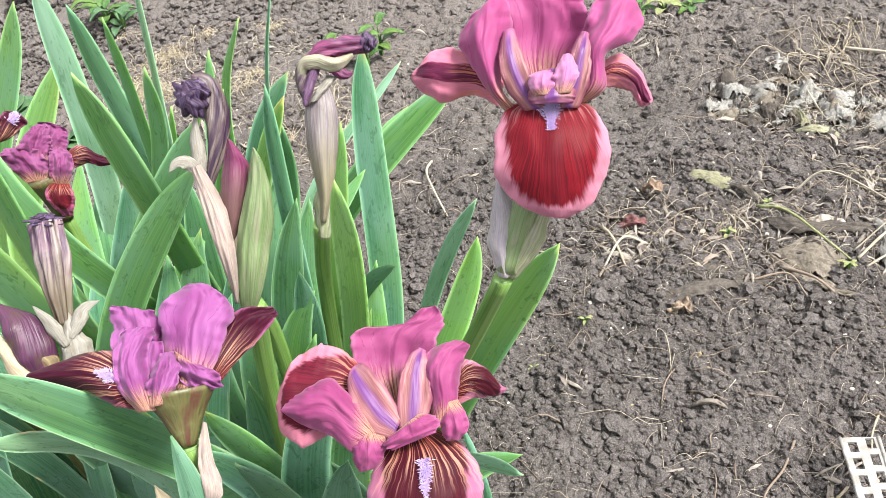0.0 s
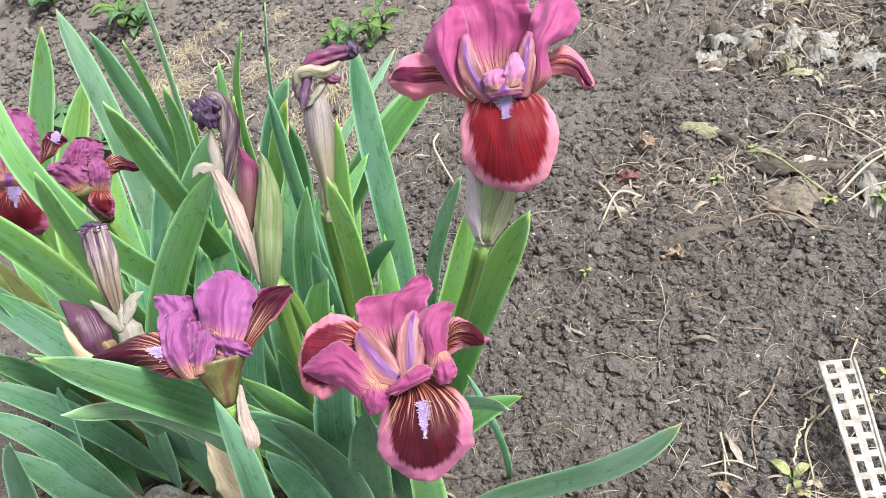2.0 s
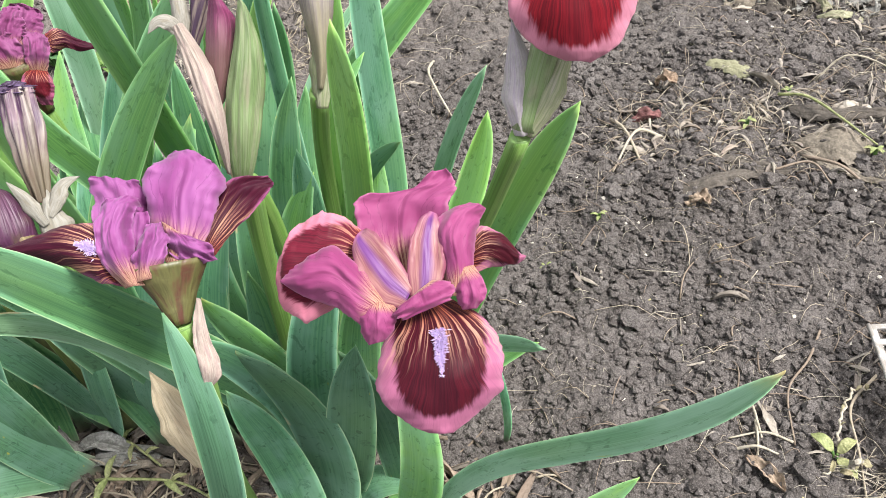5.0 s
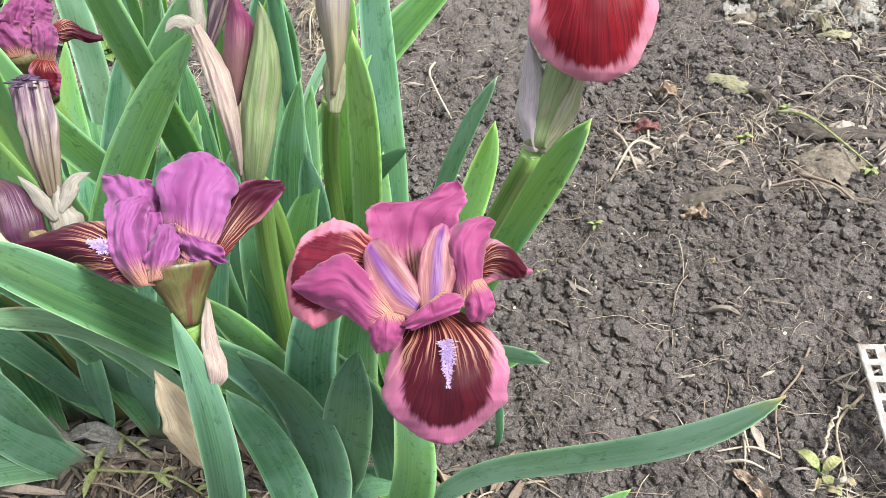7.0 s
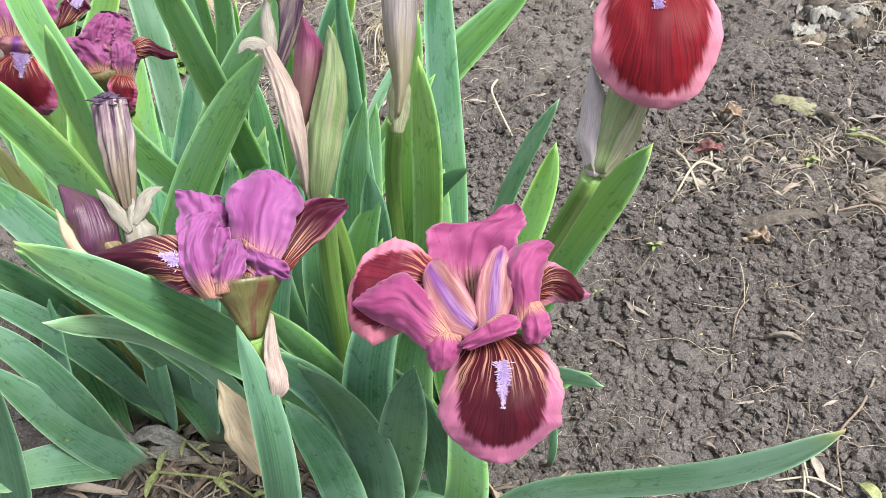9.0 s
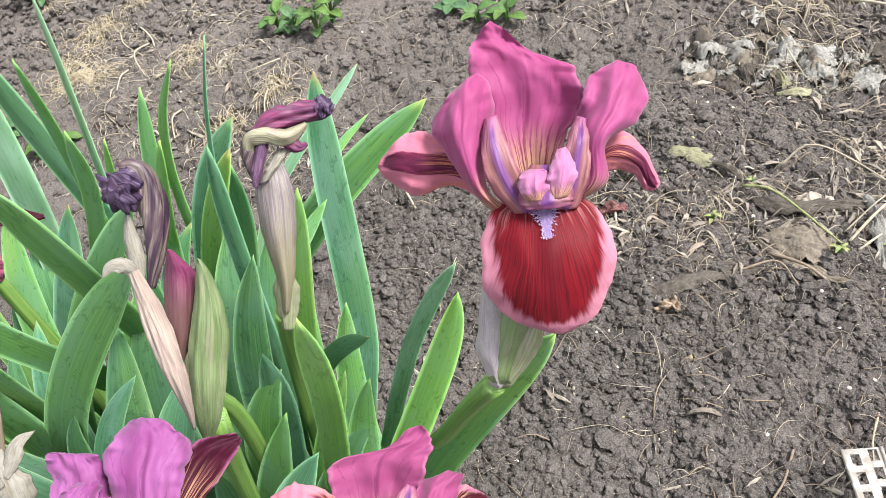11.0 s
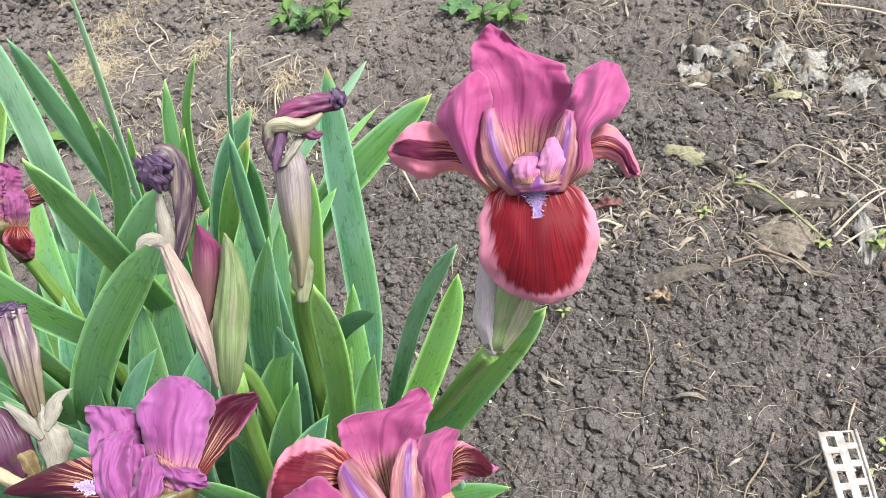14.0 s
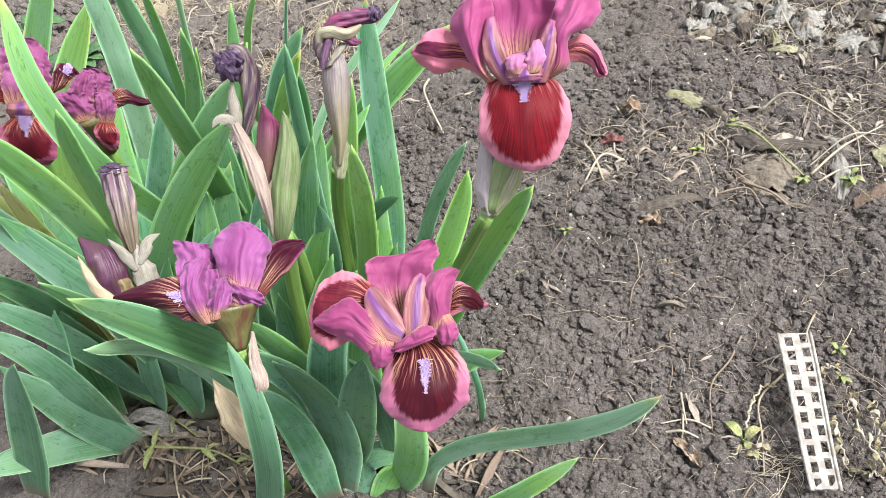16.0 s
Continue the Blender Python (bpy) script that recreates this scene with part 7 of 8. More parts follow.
dry_sprig(((0.038, -0.136, 0.003), (0.047, -0.122, 0.012), (0.057, -0.111, 0.012), (0.071, -0.107, 0.003)), 5, 0.0008, "dry branching weed with yellowish shrivelled leaves")
dry_sprig(((0.096, -0.101, 0.003), (0.106, -0.103, 0.010), (0.114, -0.104, 0.003)), 5, 0.0007, "dry branching weed with yellowish shrivelled leaves")
dry_sprig(((0.098, -0.127, 0.003), (0.106, -0.129, 0.016), (0.102, -0.150, 0.016), (0.105, -0.168, 0.016), (0.110, -0.183, 0.003)), 9, 0.0009, "dry branching weed with yellowish shrivelled leaves")
dry_sprig(((0.091, -0.133, 0.003), (0.092, -0.144, 0.012), (0.089, -0.161, 0.012), (0.089, -0.174, 0.003)), 8, 0.0007, "dry branching weed with yellowish shrivelled leaves")
dry_sprig(((0.124, -0.128, 0.003), (0.118, -0.143, 0.012), (0.111, -0.161, 0.012), (0.114, -0.170, 0.003)), 9, 0.0007, "dry branching weed with yellowish shrivelled leaves")
dry_sprig(((0.093, -0.172, 0.003), (0.100, -0.179, 0.010), (0.108, -0.187, 0.003)), 8, 0.0007, "dry branching weed with yellowish shrivelled leaves")
dry_sprig(((0.023, -0.149, 0.003), (0.036, -0.151, 0.010), (0.047, -0.145, 0.003)), 5, 0.0006, "dry branching weed with yellowish shrivelled leaves")

stalk("dry_stalk", ((0.007, -0.111, 0.003), (0.004, -0.121, 0.008), (0.001, -0.130, 0.003)), 0.0008, STRAW_PALE, "short pale dry stalk on soil")
stalk("dry_stalk", ((-0.009, -0.124, 0.003), (0.001, -0.128, 0.008), (0.010, -0.133, 0.003)), 0.0009, STRAW_PALE, "short pale dry stalk on soil")
stalk("dry_stalk", ((0.162, 0.070, 0.003), (0.197, 0.081, 0.018), (0.237, 0.095, 0.003)), 0.0006, STRAW_PALE, "long straight straw over litter")
stalk("dry_stalk", ((0.211, 0.125, 0.003), (0.205, 0.087, 0.016), (0.199, 0.054, 0.003)), 0.0006, STRAW_PALE, "long straight straw over litter")
stalk("dry_stalk", ((0.163, 0.053, 0.003), (0.185, 0.060, 0.012), (0.209, 0.064, 0.003)), 0.0009, STRAW_PALE, "long straight straw over litter")
stalk("dry_stalk", ((0.087, 0.062, 0.003), (0.111, 0.060, 0.008), (0.116, 0.040, 0.003)), 0.0009, ROOT, "dark dry stalk in litter")
stalk("dry_stalk", ((0.111, 0.071, 0.003), (0.125, 0.050, 0.010), (0.137, 0.039, 0.003)), 0.0013, ROOT, "dark dry stalk in litter")
stalk("dry_stalk", ((0.229, 0.307, 0.003), (0.222, 0.269, 0.010), (0.226, 0.246, 0.003)), 0.0008, STRAW_PALE, "pale curved dry stalk lying on soil")
dry_leaf("dry_leaf", ((-0.005, -0.129, 0.003), (0.001, -0.140, 0.006), (0.005, -0.153, 0.003)), 0.008, DRY_ORANGE, "narrow orange-brown dead leaf on soil", cup=0.8)
dry_leaf("dry_leaf", ((-0.372, -0.052, 0.003), (-0.343, -0.059, 0.010), (-0.310, -0.064, 0.003)), 0.010, DRY_GREY, "grey-brown dead strap leaf at the clump's foot", cup=0.5, prof=lambda v: 0.4 + 0.6 * math.sin(math.pi * v))
dry_leaf("dry_leaf", ((-0.377, -0.044, 0.003), (-0.352, -0.047, 0.014), (-0.327, -0.057, 0.003)), 0.011, DRY_GREY, "grey-brown dead strap leaf at the clump's foot", cup=0.5, prof=lambda v: 0.4 + 0.6 * math.sin(math.pi * v))
dry_leaf("dry_leaf", ((-0.341, -0.046, 0.003), (-0.324, -0.047, 0.016), (-0.311, -0.040, 0.003)), 0.009, SCRAP_PALE, "pale dead strap leaf at the clump's foot", cup=0.3)
dry_leaf("dry_leaf", ((-0.384, -0.020, 0.003), (-0.378, -0.037, 0.014), (-0.362, -0.051, 0.003)), 0.007, DRY_GREY, "curled dead strap leaf at the clump's foot", cup=0.6)
dry_leaf("dry_leaf", ((-0.306, -0.015, 0.003), (-0.303, -0.035, 0.020), (-0.295, -0.065, 0.003)), 0.008, SCRAP_PALE, "pale dead strap leaf at the clump's foot", cup=0.6)

dry_leaf("dry_leaf", ((-0.380, -0.044, 0.004), (-0.340, -0.054, 0.010), (-0.299, -0.058, 0.003)), 0.0080, DRY_GREY, "long grey dead strap leaf at the clump's foot", cup=0.5, ragged=0.08, crinkle=0.08, ruffle=0.05, prof=lambda v: 0.35 + 0.65 * math.sin(math.pi * min(1.0, 0.12 + 0.88 * v)))
dry_leaf("dry_leaf", ((-0.344, -0.039, 0.006), (-0.328, -0.041, 0.012), (-0.311, -0.035, 0.014)), 0.0080, DRY_GREY, "pale pointed dead strap leaf at the clump's foot", cup=0.6, ragged=0.08, crinkle=0.08, ruffle=0.05, prof=lambda v: 0.35 + 0.65 * math.sin(math.pi * min(1.0, 0.12 + 0.88 * v)))
dry_leaf("dry_leaf", ((-0.388, -0.014, 0.012), (-0.384, -0.032, 0.014), (-0.375, -0.048, 0.004)), 0.0060, DRY_GREY, "curled grey dead strap leaf at the clump's foot", cup=0.7, ragged=0.08, crinkle=0.08, ruffle=0.05, prof=lambda v: 0.35 + 0.65 * math.sin(math.pi * min(1.0, 0.12 + 0.88 * v)))
dry_leaf("dry_leaf", ((-0.399, -0.068, 0.004), (-0.391, -0.077, 0.010), (-0.362, -0.082, 0.003)), 0.0060, SCRAP_PALE, "whitish curled dead strap leaf on soil", cup=0.6, ragged=0.08, crinkle=0.08, ruffle=0.05, prof=lambda v: 0.35 + 0.65 * math.sin(math.pi * min(1.0, 0.12 + 0.88 * v)))
dry_leaf("dry_leaf", ((-0.349, -0.065, 0.004), (-0.326, -0.066, 0.010), (-0.298, -0.067, 0.003)), 0.0060, DRY, "brown dead strap leaf at the clump's foot", cup=0.5, ragged=0.08, crinkle=0.08, ruffle=0.05, prof=lambda v: 0.35 + 0.65 * math.sin(math.pi * min(1.0, 0.12 + 0.88 * v)))
dry_leaf("dry_leaf", ((-0.372, -0.039, 0.004), (-0.345, -0.047, 0.010), (-0.320, -0.049, 0.003)), 0.0070, DRY_DARK, "dark rotted strap leaf at the clump's foot", cup=0.5, ragged=0.08, crinkle=0.08, ruffle=0.05, prof=lambda v: 0.35 + 0.65 * math.sin(math.pi * min(1.0, 0.12 + 0.88 * v)))
dry_leaf("dry_leaf", ((-0.328, -0.049, 0.004), (-0.315, -0.058, 0.010), (-0.296, -0.066, 0.003)), 0.0060, DRY_DARK, "dark rotted strap leaf at the clump's foot", cup=0.5, ragged=0.08, crinkle=0.08, ruffle=0.05, prof=lambda v: 0.35 + 0.65 * math.sin(math.pi * min(1.0, 0.12 + 0.88 * v)))

def twigs(name, label, category, material, spots, seed, r0, r1, l0, l1, lift=0.006, curl=0.55):
    """Fine dry bits strewn over patches of soil. spots: (x, y, spread, how many)."""
    rr = random.Random(seed)
    verts, faces = [], []
    for cx, cy, s, n in spots:
        for _ in range(n):
            x, y = cx + rr.gauss(0, s), cy + rr.gauss(0, s * 0.75)
            a, length, r = rr.random() * 6.283, l0 + (l1 - l0) * rr.random() ** 1.8, r0 + (r1 - r0) * rr.random()
            bend, up, pts = rr.gauss(0, curl), lift * rr.random(), []
            for k in range(4):
                q = k / 3
                pts.append(Vector((x, y, float(height(x, y)) + 0.0015 + up * math.sin(math.pi * q) + rr.random() * 0.0015)))
                x, y = x + math.cos(a + bend * q) * length / 3, y + math.sin(a + bend * q) * length / 3
            v, f, _ = tube(pts, (r, r * 0.6), n=7, sides=4, hint=(0.13, 0.21, 1))
            k0 = len(verts)
            verts += v
            faces += [tuple(k0 + i for i in q) for q in f]
    ob = mesh_object(name, verts, faces, material, smooth=True)
    return tagged(ob, label, category, kind="stuff")


twigs("straw_litter", "short bits of tan straw and roots strewn on soil", "straw", STRAW,
      ((0.225, 0.13, 0.035, 50), (0.09, 0.125, 0.016, 20), (0.25, 0.18, 0.03, 40), (0.03, 0.135, 0.028, 44), (0.10, 0.11, 0.045, 44), (0.18, 0.11, 0.04, 44), (0.22, 0.25, 0.06, 50), (-0.33, 0.40, 0.05, 70), (-0.20, 0.33, 0.06, 80), (-0.36, 0.52, 0.05, 50), (0.10, 0.42, 0.06, 60), (-0.10, 0.55, 0.12, 60), (0.02, 0.0, 0.10, 26), (0.06, -0.13, 0.06, 24), (-0.15, 0.16, 0.10, 30), (0.27, 0.34, 0.06, 60)), 21, 0.00014, 0.00042, 0.008, 0.042)
twigs("root_tangle", "tangled clumps of tan grass roots lying on soil", "roots", STRAW_TAN,
      ((-0.400, 0.602, 0.012, 170), (-0.408, 0.499, 0.013, 230), (-0.392, 0.482, 0.009, 120), (-0.425, 0.537, 0.009, 70), (-0.410, 0.563, 0.009, 60), (-0.359, 0.646, 0.010, 60), (-0.272, 0.615, 0.007, 60), (-0.287, 0.509, 0.005, 70), (-0.294, 0.472, 0.004, 40), (-0.262, 0.372, 0.008, 110), (-0.206, 0.350, 0.008, 90), (-0.209, 0.391, 0.008, 70), (-0.471, 0.703, 0.008, 40), (-0.43, 0.62, 0.02, 50), (0.10, 0.45, 0.010, 50), (0.075, 0.46, 0.010, 40), (0.28, 0.33, 0.016, 60)), 27, 0.00014, 0.00036, 0.010, 0.036, lift=0.012, curl=1.3)
twigs("pale_litter", "bleached thin stalks and rootlets strewn on soil", "straw", STRAW_PALE,
      ((-0.292, 0.591, 0.007, 90), (-0.242, 0.559, 0.007, 40), (-0.260, 0.450, 0.006, 90), (-0.237, 0.477, 0.005, 40), (-0.209, 0.399, 0.008, 60), (-0.392, 0.463, 0.009, 40), (-0.363, 0.577, 0.010, 40), (-0.320, 0.468, 0.008, 30), (-0.421, 0.504, 0.014, 40), (0.19, 0.275, 0.022, 90), (0.27, 0.245, 0.026, 110), (0.23, 0.13, 0.035, 50), (0.055, 0.115, 0.018, 14), (0.09, 0.13, 0.016, 14), (0.050, -0.158, 0.010, 60), (0.112, -0.140, 0.020, 40), (0.02, 0.13, 0.022, 30), (0.12, 0.12, 0.05, 34), (0.18, 0.09, 0.04, 30), (-0.33, 0.38, 0.06, 110), (-0.20, 0.31, 0.06, 90), (-0.35, 0.52, 0.06, 90), (-0.1, 0.45, 0.12, 60), (0.09, 0.40, 0.04, 36), (0.26, 0.30, 0.05, 40), (0.02, 0.02, 0.10, 34), (0.05, -0.12, 0.06, 30), (-0.12, 0.14, 0.08, 24), (0.13, 0.22, 0.06, 20)), 22, 0.00014, 0.00036, 0.006, 0.034, curl=0.8)
twigs("root_litter", "dark thin rootlets mixed into the soil", "rootlets", ROOT,
      ((0.03, 0.13, 0.04, 60), (0.15, 0.08, 0.06, 60), (0.0, -0.02, 0.12, 90), (-0.2, 0.4, 0.15, 90), (0.15, 0.3, 0.1, 50), (0.08, -0.1, 0.06, 50)), 23, 0.0002, 0.0006, 0.008, 0.04)
twigs("root_fibres", "hair-fine pale root fibres lying all over the soil", "root fibres", STRAW_PALE,
      ((0.04, 0.02, 0.09, 260), (0.05, -0.11, 0.06, 200), (0.14, 0.10, 0.07, 200), (-0.05, 0.14, 0.08, 140), (0.16, 0.24, 0.08, 120), (0.20, 0.02, 0.06, 90), (-0.10, -0.05, 0.03, 60), (-0.20, 0.36, 0.10, 140)), 61, 0.00008, 0.00020, 0.004, 0.018, lift=0.004, curl=1.2)
def scraps(name, label, category, material, spots, seed, size0, size1, slim=1.0):
    """Little curled scraps of dead leaf strewn over patches of soil."""
    rr = random.Random(seed)
    verts, faces = [], []
    for cx, cy, s, n in spots:
        for _ in range(n):
            x, y = cx + rr.gauss(0, s), cy + rr.gauss(0, s * 0.75)
            a, l = rr.random() * 6.283, size0 + (size1 - size0) * rr.random() ** 2
            pts = []
            for k in range(3):
                px, py = x + math.cos(a) * l * (k - 1) / 2, y + math.sin(a) * l * (k - 1) / 2
                pts.append(Vector((px, py, float(height(px, py)) + 0.002 + (0.005 * rr.random() if k == 1 else 0.001))))
            v, f, _ = ribbon(pts, l * slim * (0.14 + 0.36 * rr.random()), lambda q: 0.25 + 0.75 * math.sin(math.pi * q), (rr.gauss(0, 0.5), rr.gauss(0, 0.5), 1), n=7, m=2, cup=rr.gauss(0.3, 0.8), ruffle=0.15, waves=1.5, thick=0.0004, crinkle=0.4, ragged=0.3, seed=rr.random() * 30)
            k0 = len(verts)
            verts += v
            faces += [tuple(k0 + i for i in q) for q in f]
    return tagged(mesh_object(name, verts, faces, material), label, category, kind="stuff")


scraps("dead_leaf_scraps", "curled tan scraps of dead leaf strewn on soil", "leaf scraps", SCRAP,
       ((0.03, 0.135, 0.028, 44), (0.10, 0.12, 0.04, 44), (0.18, 0.10, 0.04, 60), (0.23, 0.22, 0.05, 50), (0.26, 0.31, 0.04, 50), (-0.34, 0.38, 0.04, 40), (-0.21, 0.31, 0.05, 40), (-0.36, 0.52, 0.04, 30), (0.09, 0.42, 0.05, 40), (0.0, 0.03, 0.09, 30), (0.07, -0.12, 0.05, 24)), 31, 0.005, 0.024, 0.5)
scraps("bleached_leaf_scraps", "bleached pale scraps of dead leaf strewn on soil", "leaf scraps", SCRAP_PALE,
       ((-0.400, 0.602, 0.009, 28), (-0.408, 0.499, 0.010, 38), (-0.392, 0.482, 0.007, 20), (-0.425, 0.537, 0.007, 11), (-0.410, 0.563, 0.008, 10), (-0.359, 0.646, 0.009, 10), (-0.272, 0.615, 0.006, 10), (-0.287, 0.509, 0.004, 11), (-0.294, 0.472, 0.003, 6), (-0.262, 0.372, 0.005, 18), (-0.206, 0.350, 0.006, 15), (-0.209, 0.391, 0.007, 11), (-0.471, 0.703, 0.006, 6), (-0.292, 0.591, 0.006, 15), (-0.242, 0.559, 0.005, 6), (-0.260, 0.450, 0.005, 15), (-0.237, 0.477, 0.004, 6), (-0.209, 0.399, 0.006, 10), (-0.392, 0.463, 0.006, 6), (-0.363, 0.577, 0.008, 6), (-0.320, 0.468, 0.006, 6), (-0.421, 0.504, 0.011, 6), (0.092, 0.128, 0.010, 18), (0.235, 0.15, 0.03, 40), (0.25, 0.10, 0.03, 26), (0.05, 0.12, 0.018, 10), (0.03, 0.135, 0.028, 26), (0.11, 0.12, 0.04, 24), (0.18, 0.10, 0.04, 30), (0.24, 0.22, 0.06, 34), (0.26, 0.31, 0.04, 30), (-0.34, 0.38, 0.05, 36), (-0.21, 0.31, 0.05, 30), (-0.36, 0.52, 0.05, 30), (-0.26, 0.42, 0.06, 22), (0.09, 0.42, 0.04, 22), (-0.24, 0.60, 0.08, 16)), 32, 0.004, 0.018, 0.5)
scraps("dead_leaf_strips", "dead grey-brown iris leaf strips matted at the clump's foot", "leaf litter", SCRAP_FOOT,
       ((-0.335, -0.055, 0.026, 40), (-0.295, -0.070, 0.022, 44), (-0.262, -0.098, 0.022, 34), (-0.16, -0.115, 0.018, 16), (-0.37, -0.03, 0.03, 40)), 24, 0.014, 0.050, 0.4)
scraps("rotted_leaf_strips", "dark rotted leaf strips at the clump's foot", "leaf litter", ROOT,
       ((-0.335, -0.055, 0.03, 60), (-0.29, -0.075, 0.03, 50), (-0.255, -0.10, 0.03, 40), (-0.15, -0.12, 0.02, 20)), 25, 0.012, 0.05, 0.4)
twigs("dry_stalk_litter", "dry stalks lying at the clump's foot", "straw", STRAW,
      ((-0.325, -0.065, 0.028, 30), (-0.28, -0.085, 0.022, 26), (-0.16, -0.12, 0.02, 12)), 26, 0.0004, 0.0011, 0.015, 0.05, lift=0.010)
rs = np.random.RandomState(40)
p = np.concatenate([spread(150, 41), np.stack([rs.normal(0.05, 0.06, 70), rs.normal(0.02, 0.07, 70)], 1), np.stack([rs.normal(0.13, 0.05, 90), rs.normal(0.11, 0.04, 90)], 1), np.stack([rs.normal(-0.33, 0.04, 80), rs.normal(0.42, 0.07, 80)], 1)])
scatter_lumps("yellow_flecks", "tiny yellow-green plant scraps sprinkled on soil", "plant scraps", FLECK, p, 0.0006 + 0.0013 * rs.rand(len(p)) ** 2, 1, 42, squash=0.45, sink=-0.2)
p = np.concatenate([spread(620, 43), np.stack([rs.normal(0.06, 0.08, 380), rs.normal(0.04, 0.09, 380)], 1)])
scatter_lumps("pale_grit", "small pale stone and straw chips on soil", "grit", CHIP, p, 0.0005 + 0.0015 * rs.rand(len(p)) ** 3, 1, 44, squash=0.6, sink=-0.2)


def weed(x, y, n, size, material, label, tall=0.02, narrow=0.5, stems=True):
    base = on_ground(x, y)
    ob = thing("weed", base, label, "weed", "weeds")
    for k in range(n):
        a = 6.283 * (k / n + 0.13 * rnd.random())
        out = Vector((math.cos(a), math.sin(a), 0))
        h = tall * (0.25 + 0.85 * rnd.random())
        s = size * (0.65 + 0.5 * rnd.random())
        foot = out * (0.15 * s) + Vector((0, 0, h))
        if stems:
            part("stem", tube([Vector((0, 0, -0.002)), out * 0.08 * s + Vector((0, 0, h * 0.5)), foot], (0.0011, 0.0008), n=8, sides=6, hint=(0.2, 0.1, 1) if abs(out.x) < 0.9 else (0.1, 0.3, 1)), WEED, ob)
        up = 0.25 + 0.7 * rnd.random()
        line = [foot, foot + out * 0.5 * s + Vector((0, 0, 0.35 * s * up)), foot + out * s + Vector((0, 0, 0.12 * s * up))]
        part("leaf", ribbon(line, s * narrow, lambda v: math.sin(math.pi * min(1, 0.04 + 0.96 * v ** 0.8)) ** 0.8, (0, 0, 1), n=12, m=3, cup=0.25, ruffle=0.03, waves=2, thick=0.0005, crinkle=0.06, seed=9 * rnd.random()), material, ob)
    return ob


weed(-0.200, 0.500, 9, 0.022, WEED, "green weed seedling with oval leaves on soil", 0.026, 0.62)
weed(-0.184, 0.478, 8, 0.018, WEED_BLUE, "small blue-green weed seedling on soil", 0.022, 0.6)
weed(-0.160, 0.452, 9, 0.020, WEED, "green weed seedling with oval leaves on soil", 0.030, 0.6)
weed(-0.145, 0.470, 7, 0.022, WEED, "green weed seedling with oval leaves on soil", 0.036, 0.5)
weed(-0.030, 0.452, 5, 0.026, WEED_BLUE, "blue-green bindweed sprig with pointed leaves on soil", 0.014, 0.7)
weed(-0.012, 0.420, 4, 0.020, WEED, "green bindweed sprig with pointed leaves on soil", 0.012, 0.65)
weed(0.014, 0.405, 5, 0.022, WEED, "green bindweed sprig with pointed leaves on soil", 0.012, 0.65)
weed(0.10, 0.485, 5, 0.016, WEED_BLUE, "low trailing weed on soil", 0.010, 0.6)
weed(0.13, 0.47, 6, 0.016, WEED, "low trailing weed on soil", 0.012, 0.6)
weed(0.155, 0.465, 5, 0.018, WEED_YELLOW, "low trailing weed on soil", 0.012, 0.6)
weed(0.18, 0.455, 6, 0.016, WEED, "low trailing weed on soil", 0.012, 0.6)
weed(-0.66, 0.92, 10, 0.040, WEED, "green weed tuft far off on soil", 0.04, 0.5)
weed(-0.62, 0.86, 10, 0.036, WEED_BLUE, "green weed tuft far off on soil", 0.03, 0.5)
weed(-0.50, 0.76, 10, 0.034, WEED, "green weed tuft far off on soil", 0.04, 0.5)
weed(-0.475, 0.73, 8, 0.030, WEED_BLUE, "green weed tuft far off on soil", 0.03, 0.5)
weed(-0.545, 0.50, 8, 0.034, WEED_BLUE, "grey-green weed behind the iris leaves", 0.012, 0.7)
weed(-0.475, 0.42, 8, 0.034, WEED_BLUE, "grey-green weed behind the iris leaves", 0.012, 0.7)
weed(-0.42, 0.40, 7, 0.026, WEED, "grey-green weed behind the iris leaves", 0.012, 0.7)
weed(0.128, 0.134, 5, 0.006, WEED_YELLOW, "tiny yellow-green seedling on soil", 0.008, 0.4)
weed(0.152, 0.056, 6, 0.007, WEED_YELLOW, "tiny yellow-green seedling on soil", 0.008, 0.4)
weed(0.088, 0.110, 5, 0.007, WEED_YELLOW, "tiny yellow-green seedling on soil", 0.008, 0.4)
weed(0.186, 0.050, 7, 0.009, WEED_YELLOW, "tiny yellow-green seedling on soil", 0.010, 0.5)
weed(-0.075, 0.027, 4, 0.005, WEED_YELLOW, "tiny yellowish seedling on soil", 0.006, 0.4)
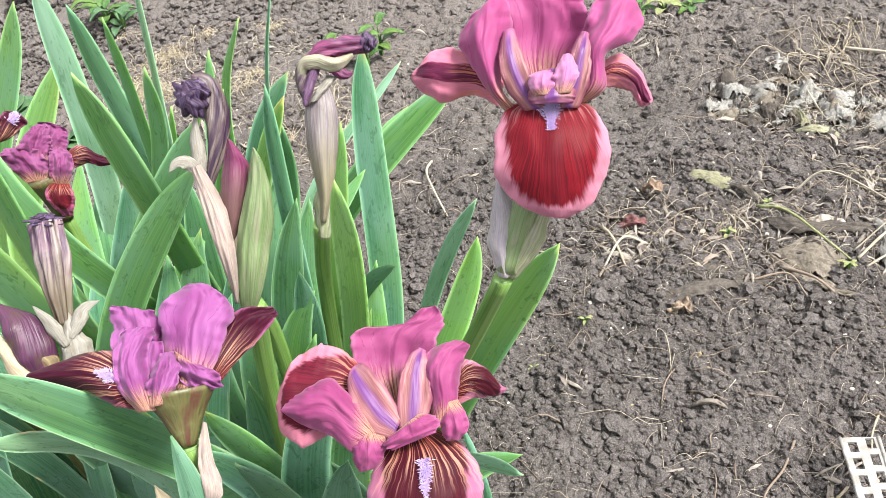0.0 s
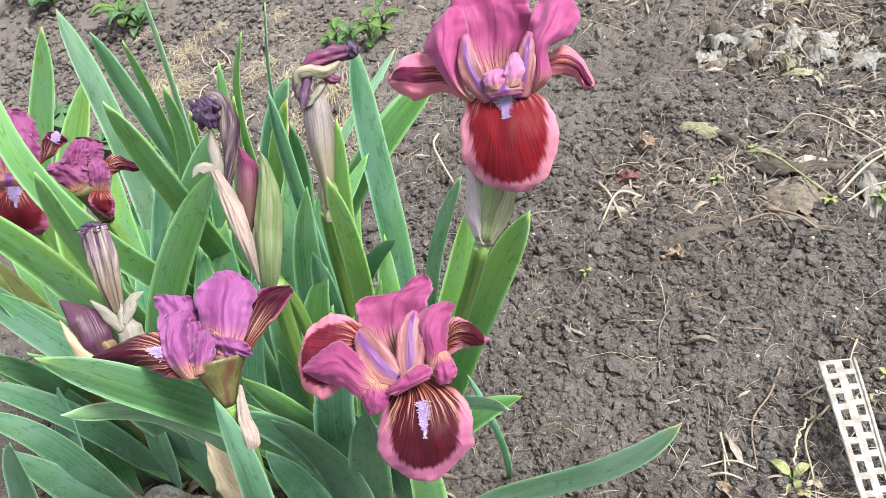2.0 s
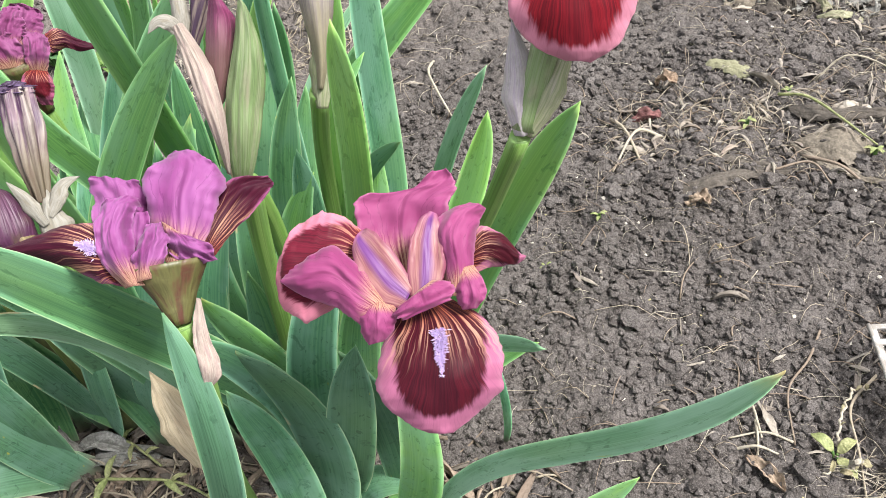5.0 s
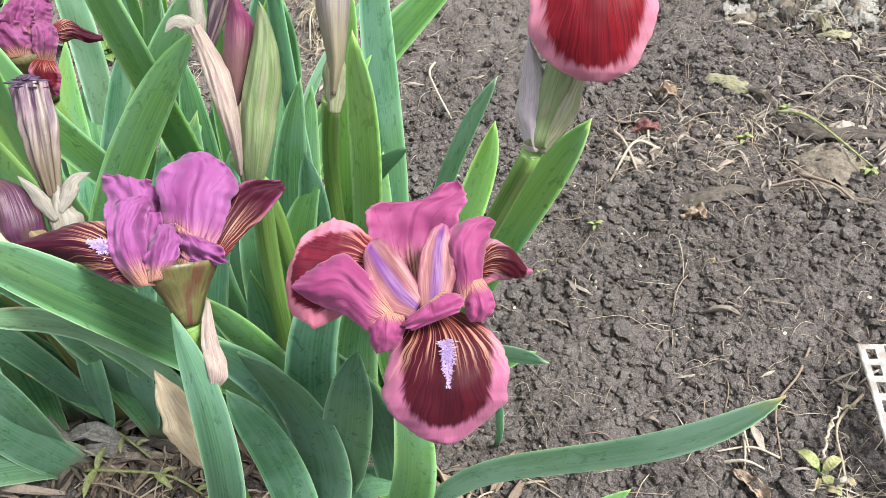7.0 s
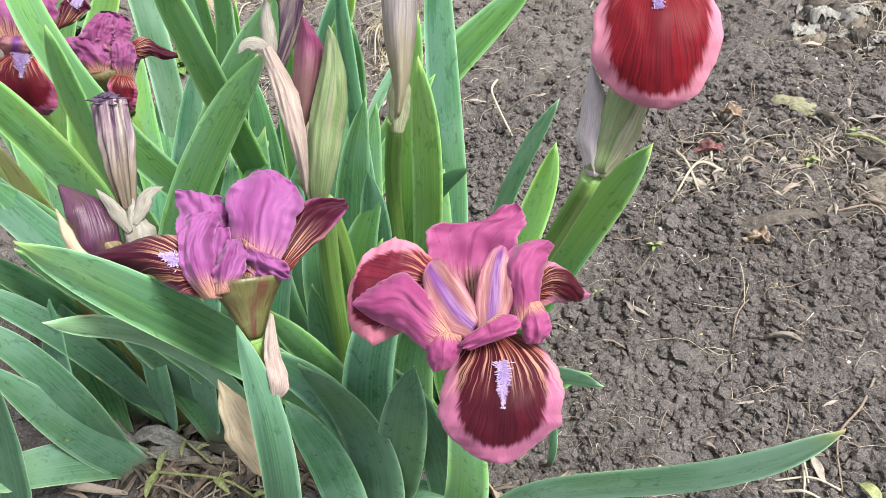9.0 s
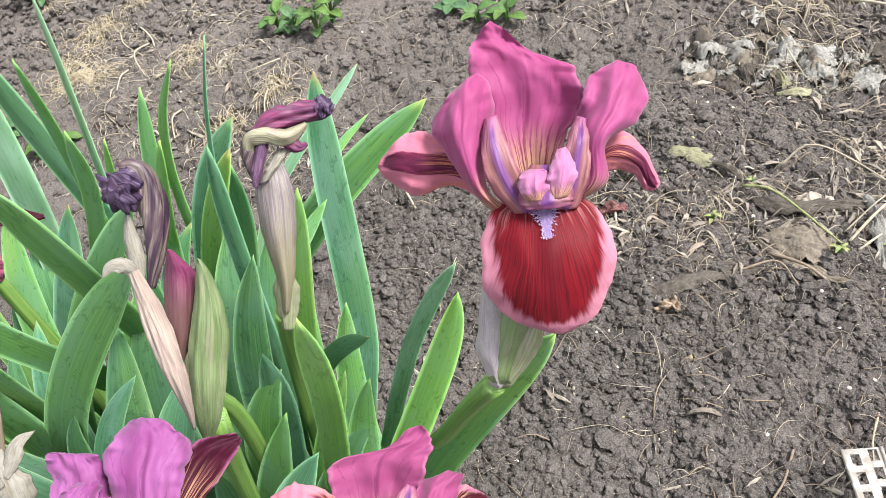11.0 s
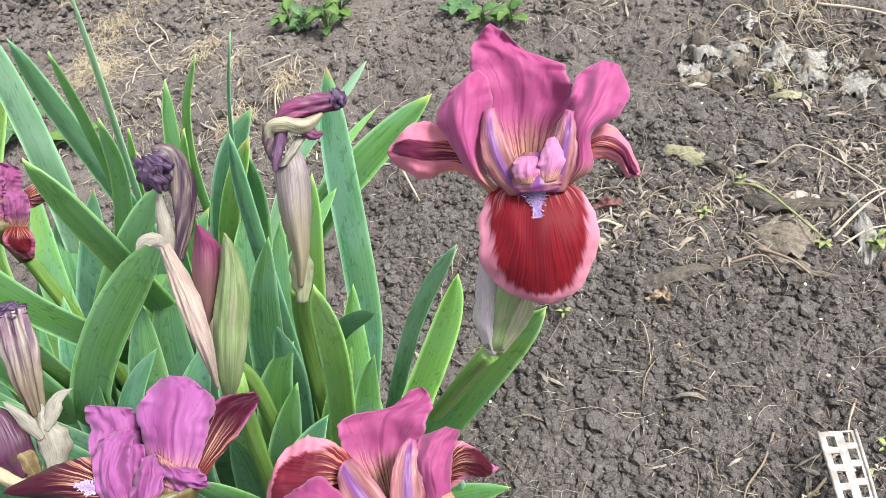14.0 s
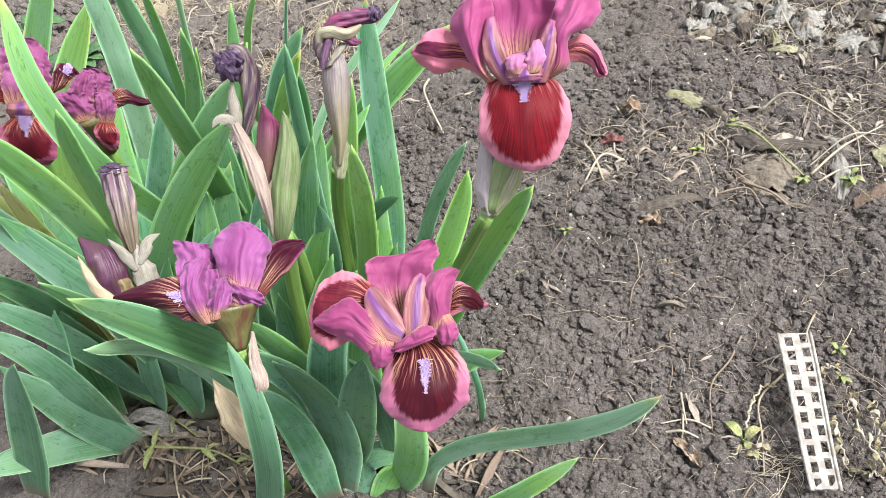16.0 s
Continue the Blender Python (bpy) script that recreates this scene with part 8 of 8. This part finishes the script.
weed(-0.033, 0.051, 5, 0.005, WEED_YELLOW, "tiny yellowish seedling on soil", 0.005, 0.4)
weed(0.036, -0.140, 3, 0.013, WEED_YELLOW, "small pale green weed by the plastic strip", 0.010, 0.5)
weed(0.112, -0.108, 5, 0.006, WEED_YELLOW, "small pale weed by the plastic strip", 0.008, 0.45)
weed(0.118, -0.090, 4, 0.006, WEED_YELLOW, "small pale weed by the plastic strip", 0.008, 0.45)


def trailing_weed(points, leaves, label):
    """A thin trailing stem; leaves: how far along it, which way, length in millimetres."""
    base = on_ground(points[0][0], points[0][1])
    ob = thing("trailing_weed", base, label, "weed", "weeds")
    pts = under(ob, base, spline([Vector((x, y, float(height(x, y)) + lift)) for x, y, lift in points], 24))
    part("stem", tube(pts, (0.0009, 0.0007), n=30, sides=8, hint=(0.1, 0.2, 1), crinkle=0.1), WEED_YELLOW, ob)
    for far, turn, size in leaves:
        k = int(far * 22)
        run = (pts[k + 1] - pts[k]).normalized()
        out = (run * math.cos(turn) + Vector((-run.y, run.x, 0.25)) * math.sin(turn)).normalized() * size * 0.001
        part("leaf", ribbon([pts[k], pts[k] + 0.5 * out + Vector((0, 0, 0.002)), pts[k] + out], size * 0.00030, lambda v: math.sin(math.pi * min(1, 0.06 + 0.94 * v ** 0.8)) ** 0.8, (0, -0.4, 1), n=14, m=3, cup=0.6, ruffle=0.04, waves=2, thick=0.0005, crinkle=0.06, seed=far * 9), WEED_YELLOW, ob)
    return ob


trailing_weed(((-0.354, -0.068, 0.008), (-0.338, -0.074, 0.012), (-0.303, -0.083, 0.012), (-0.281, -0.096, 0.004)), ((0.16, 1.5, 14), (0.17, -1.7, 16), (0.62, -0.5, 14), (0.66, 0.6, 9), (0.92, 0.8, 11)), "thin yellow-green trailing weed with narrow leaves on soil")
trailing_weed(((-0.347, -0.040, 0.006), (-0.332, -0.053, 0.014), (-0.314, -0.070, 0.010)), ((0.3, 1.2, 9), (0.55, -1.0, 10), (0.8, 1.0, 8)), "thin yellow-green trailing weed with narrow leaves on soil")
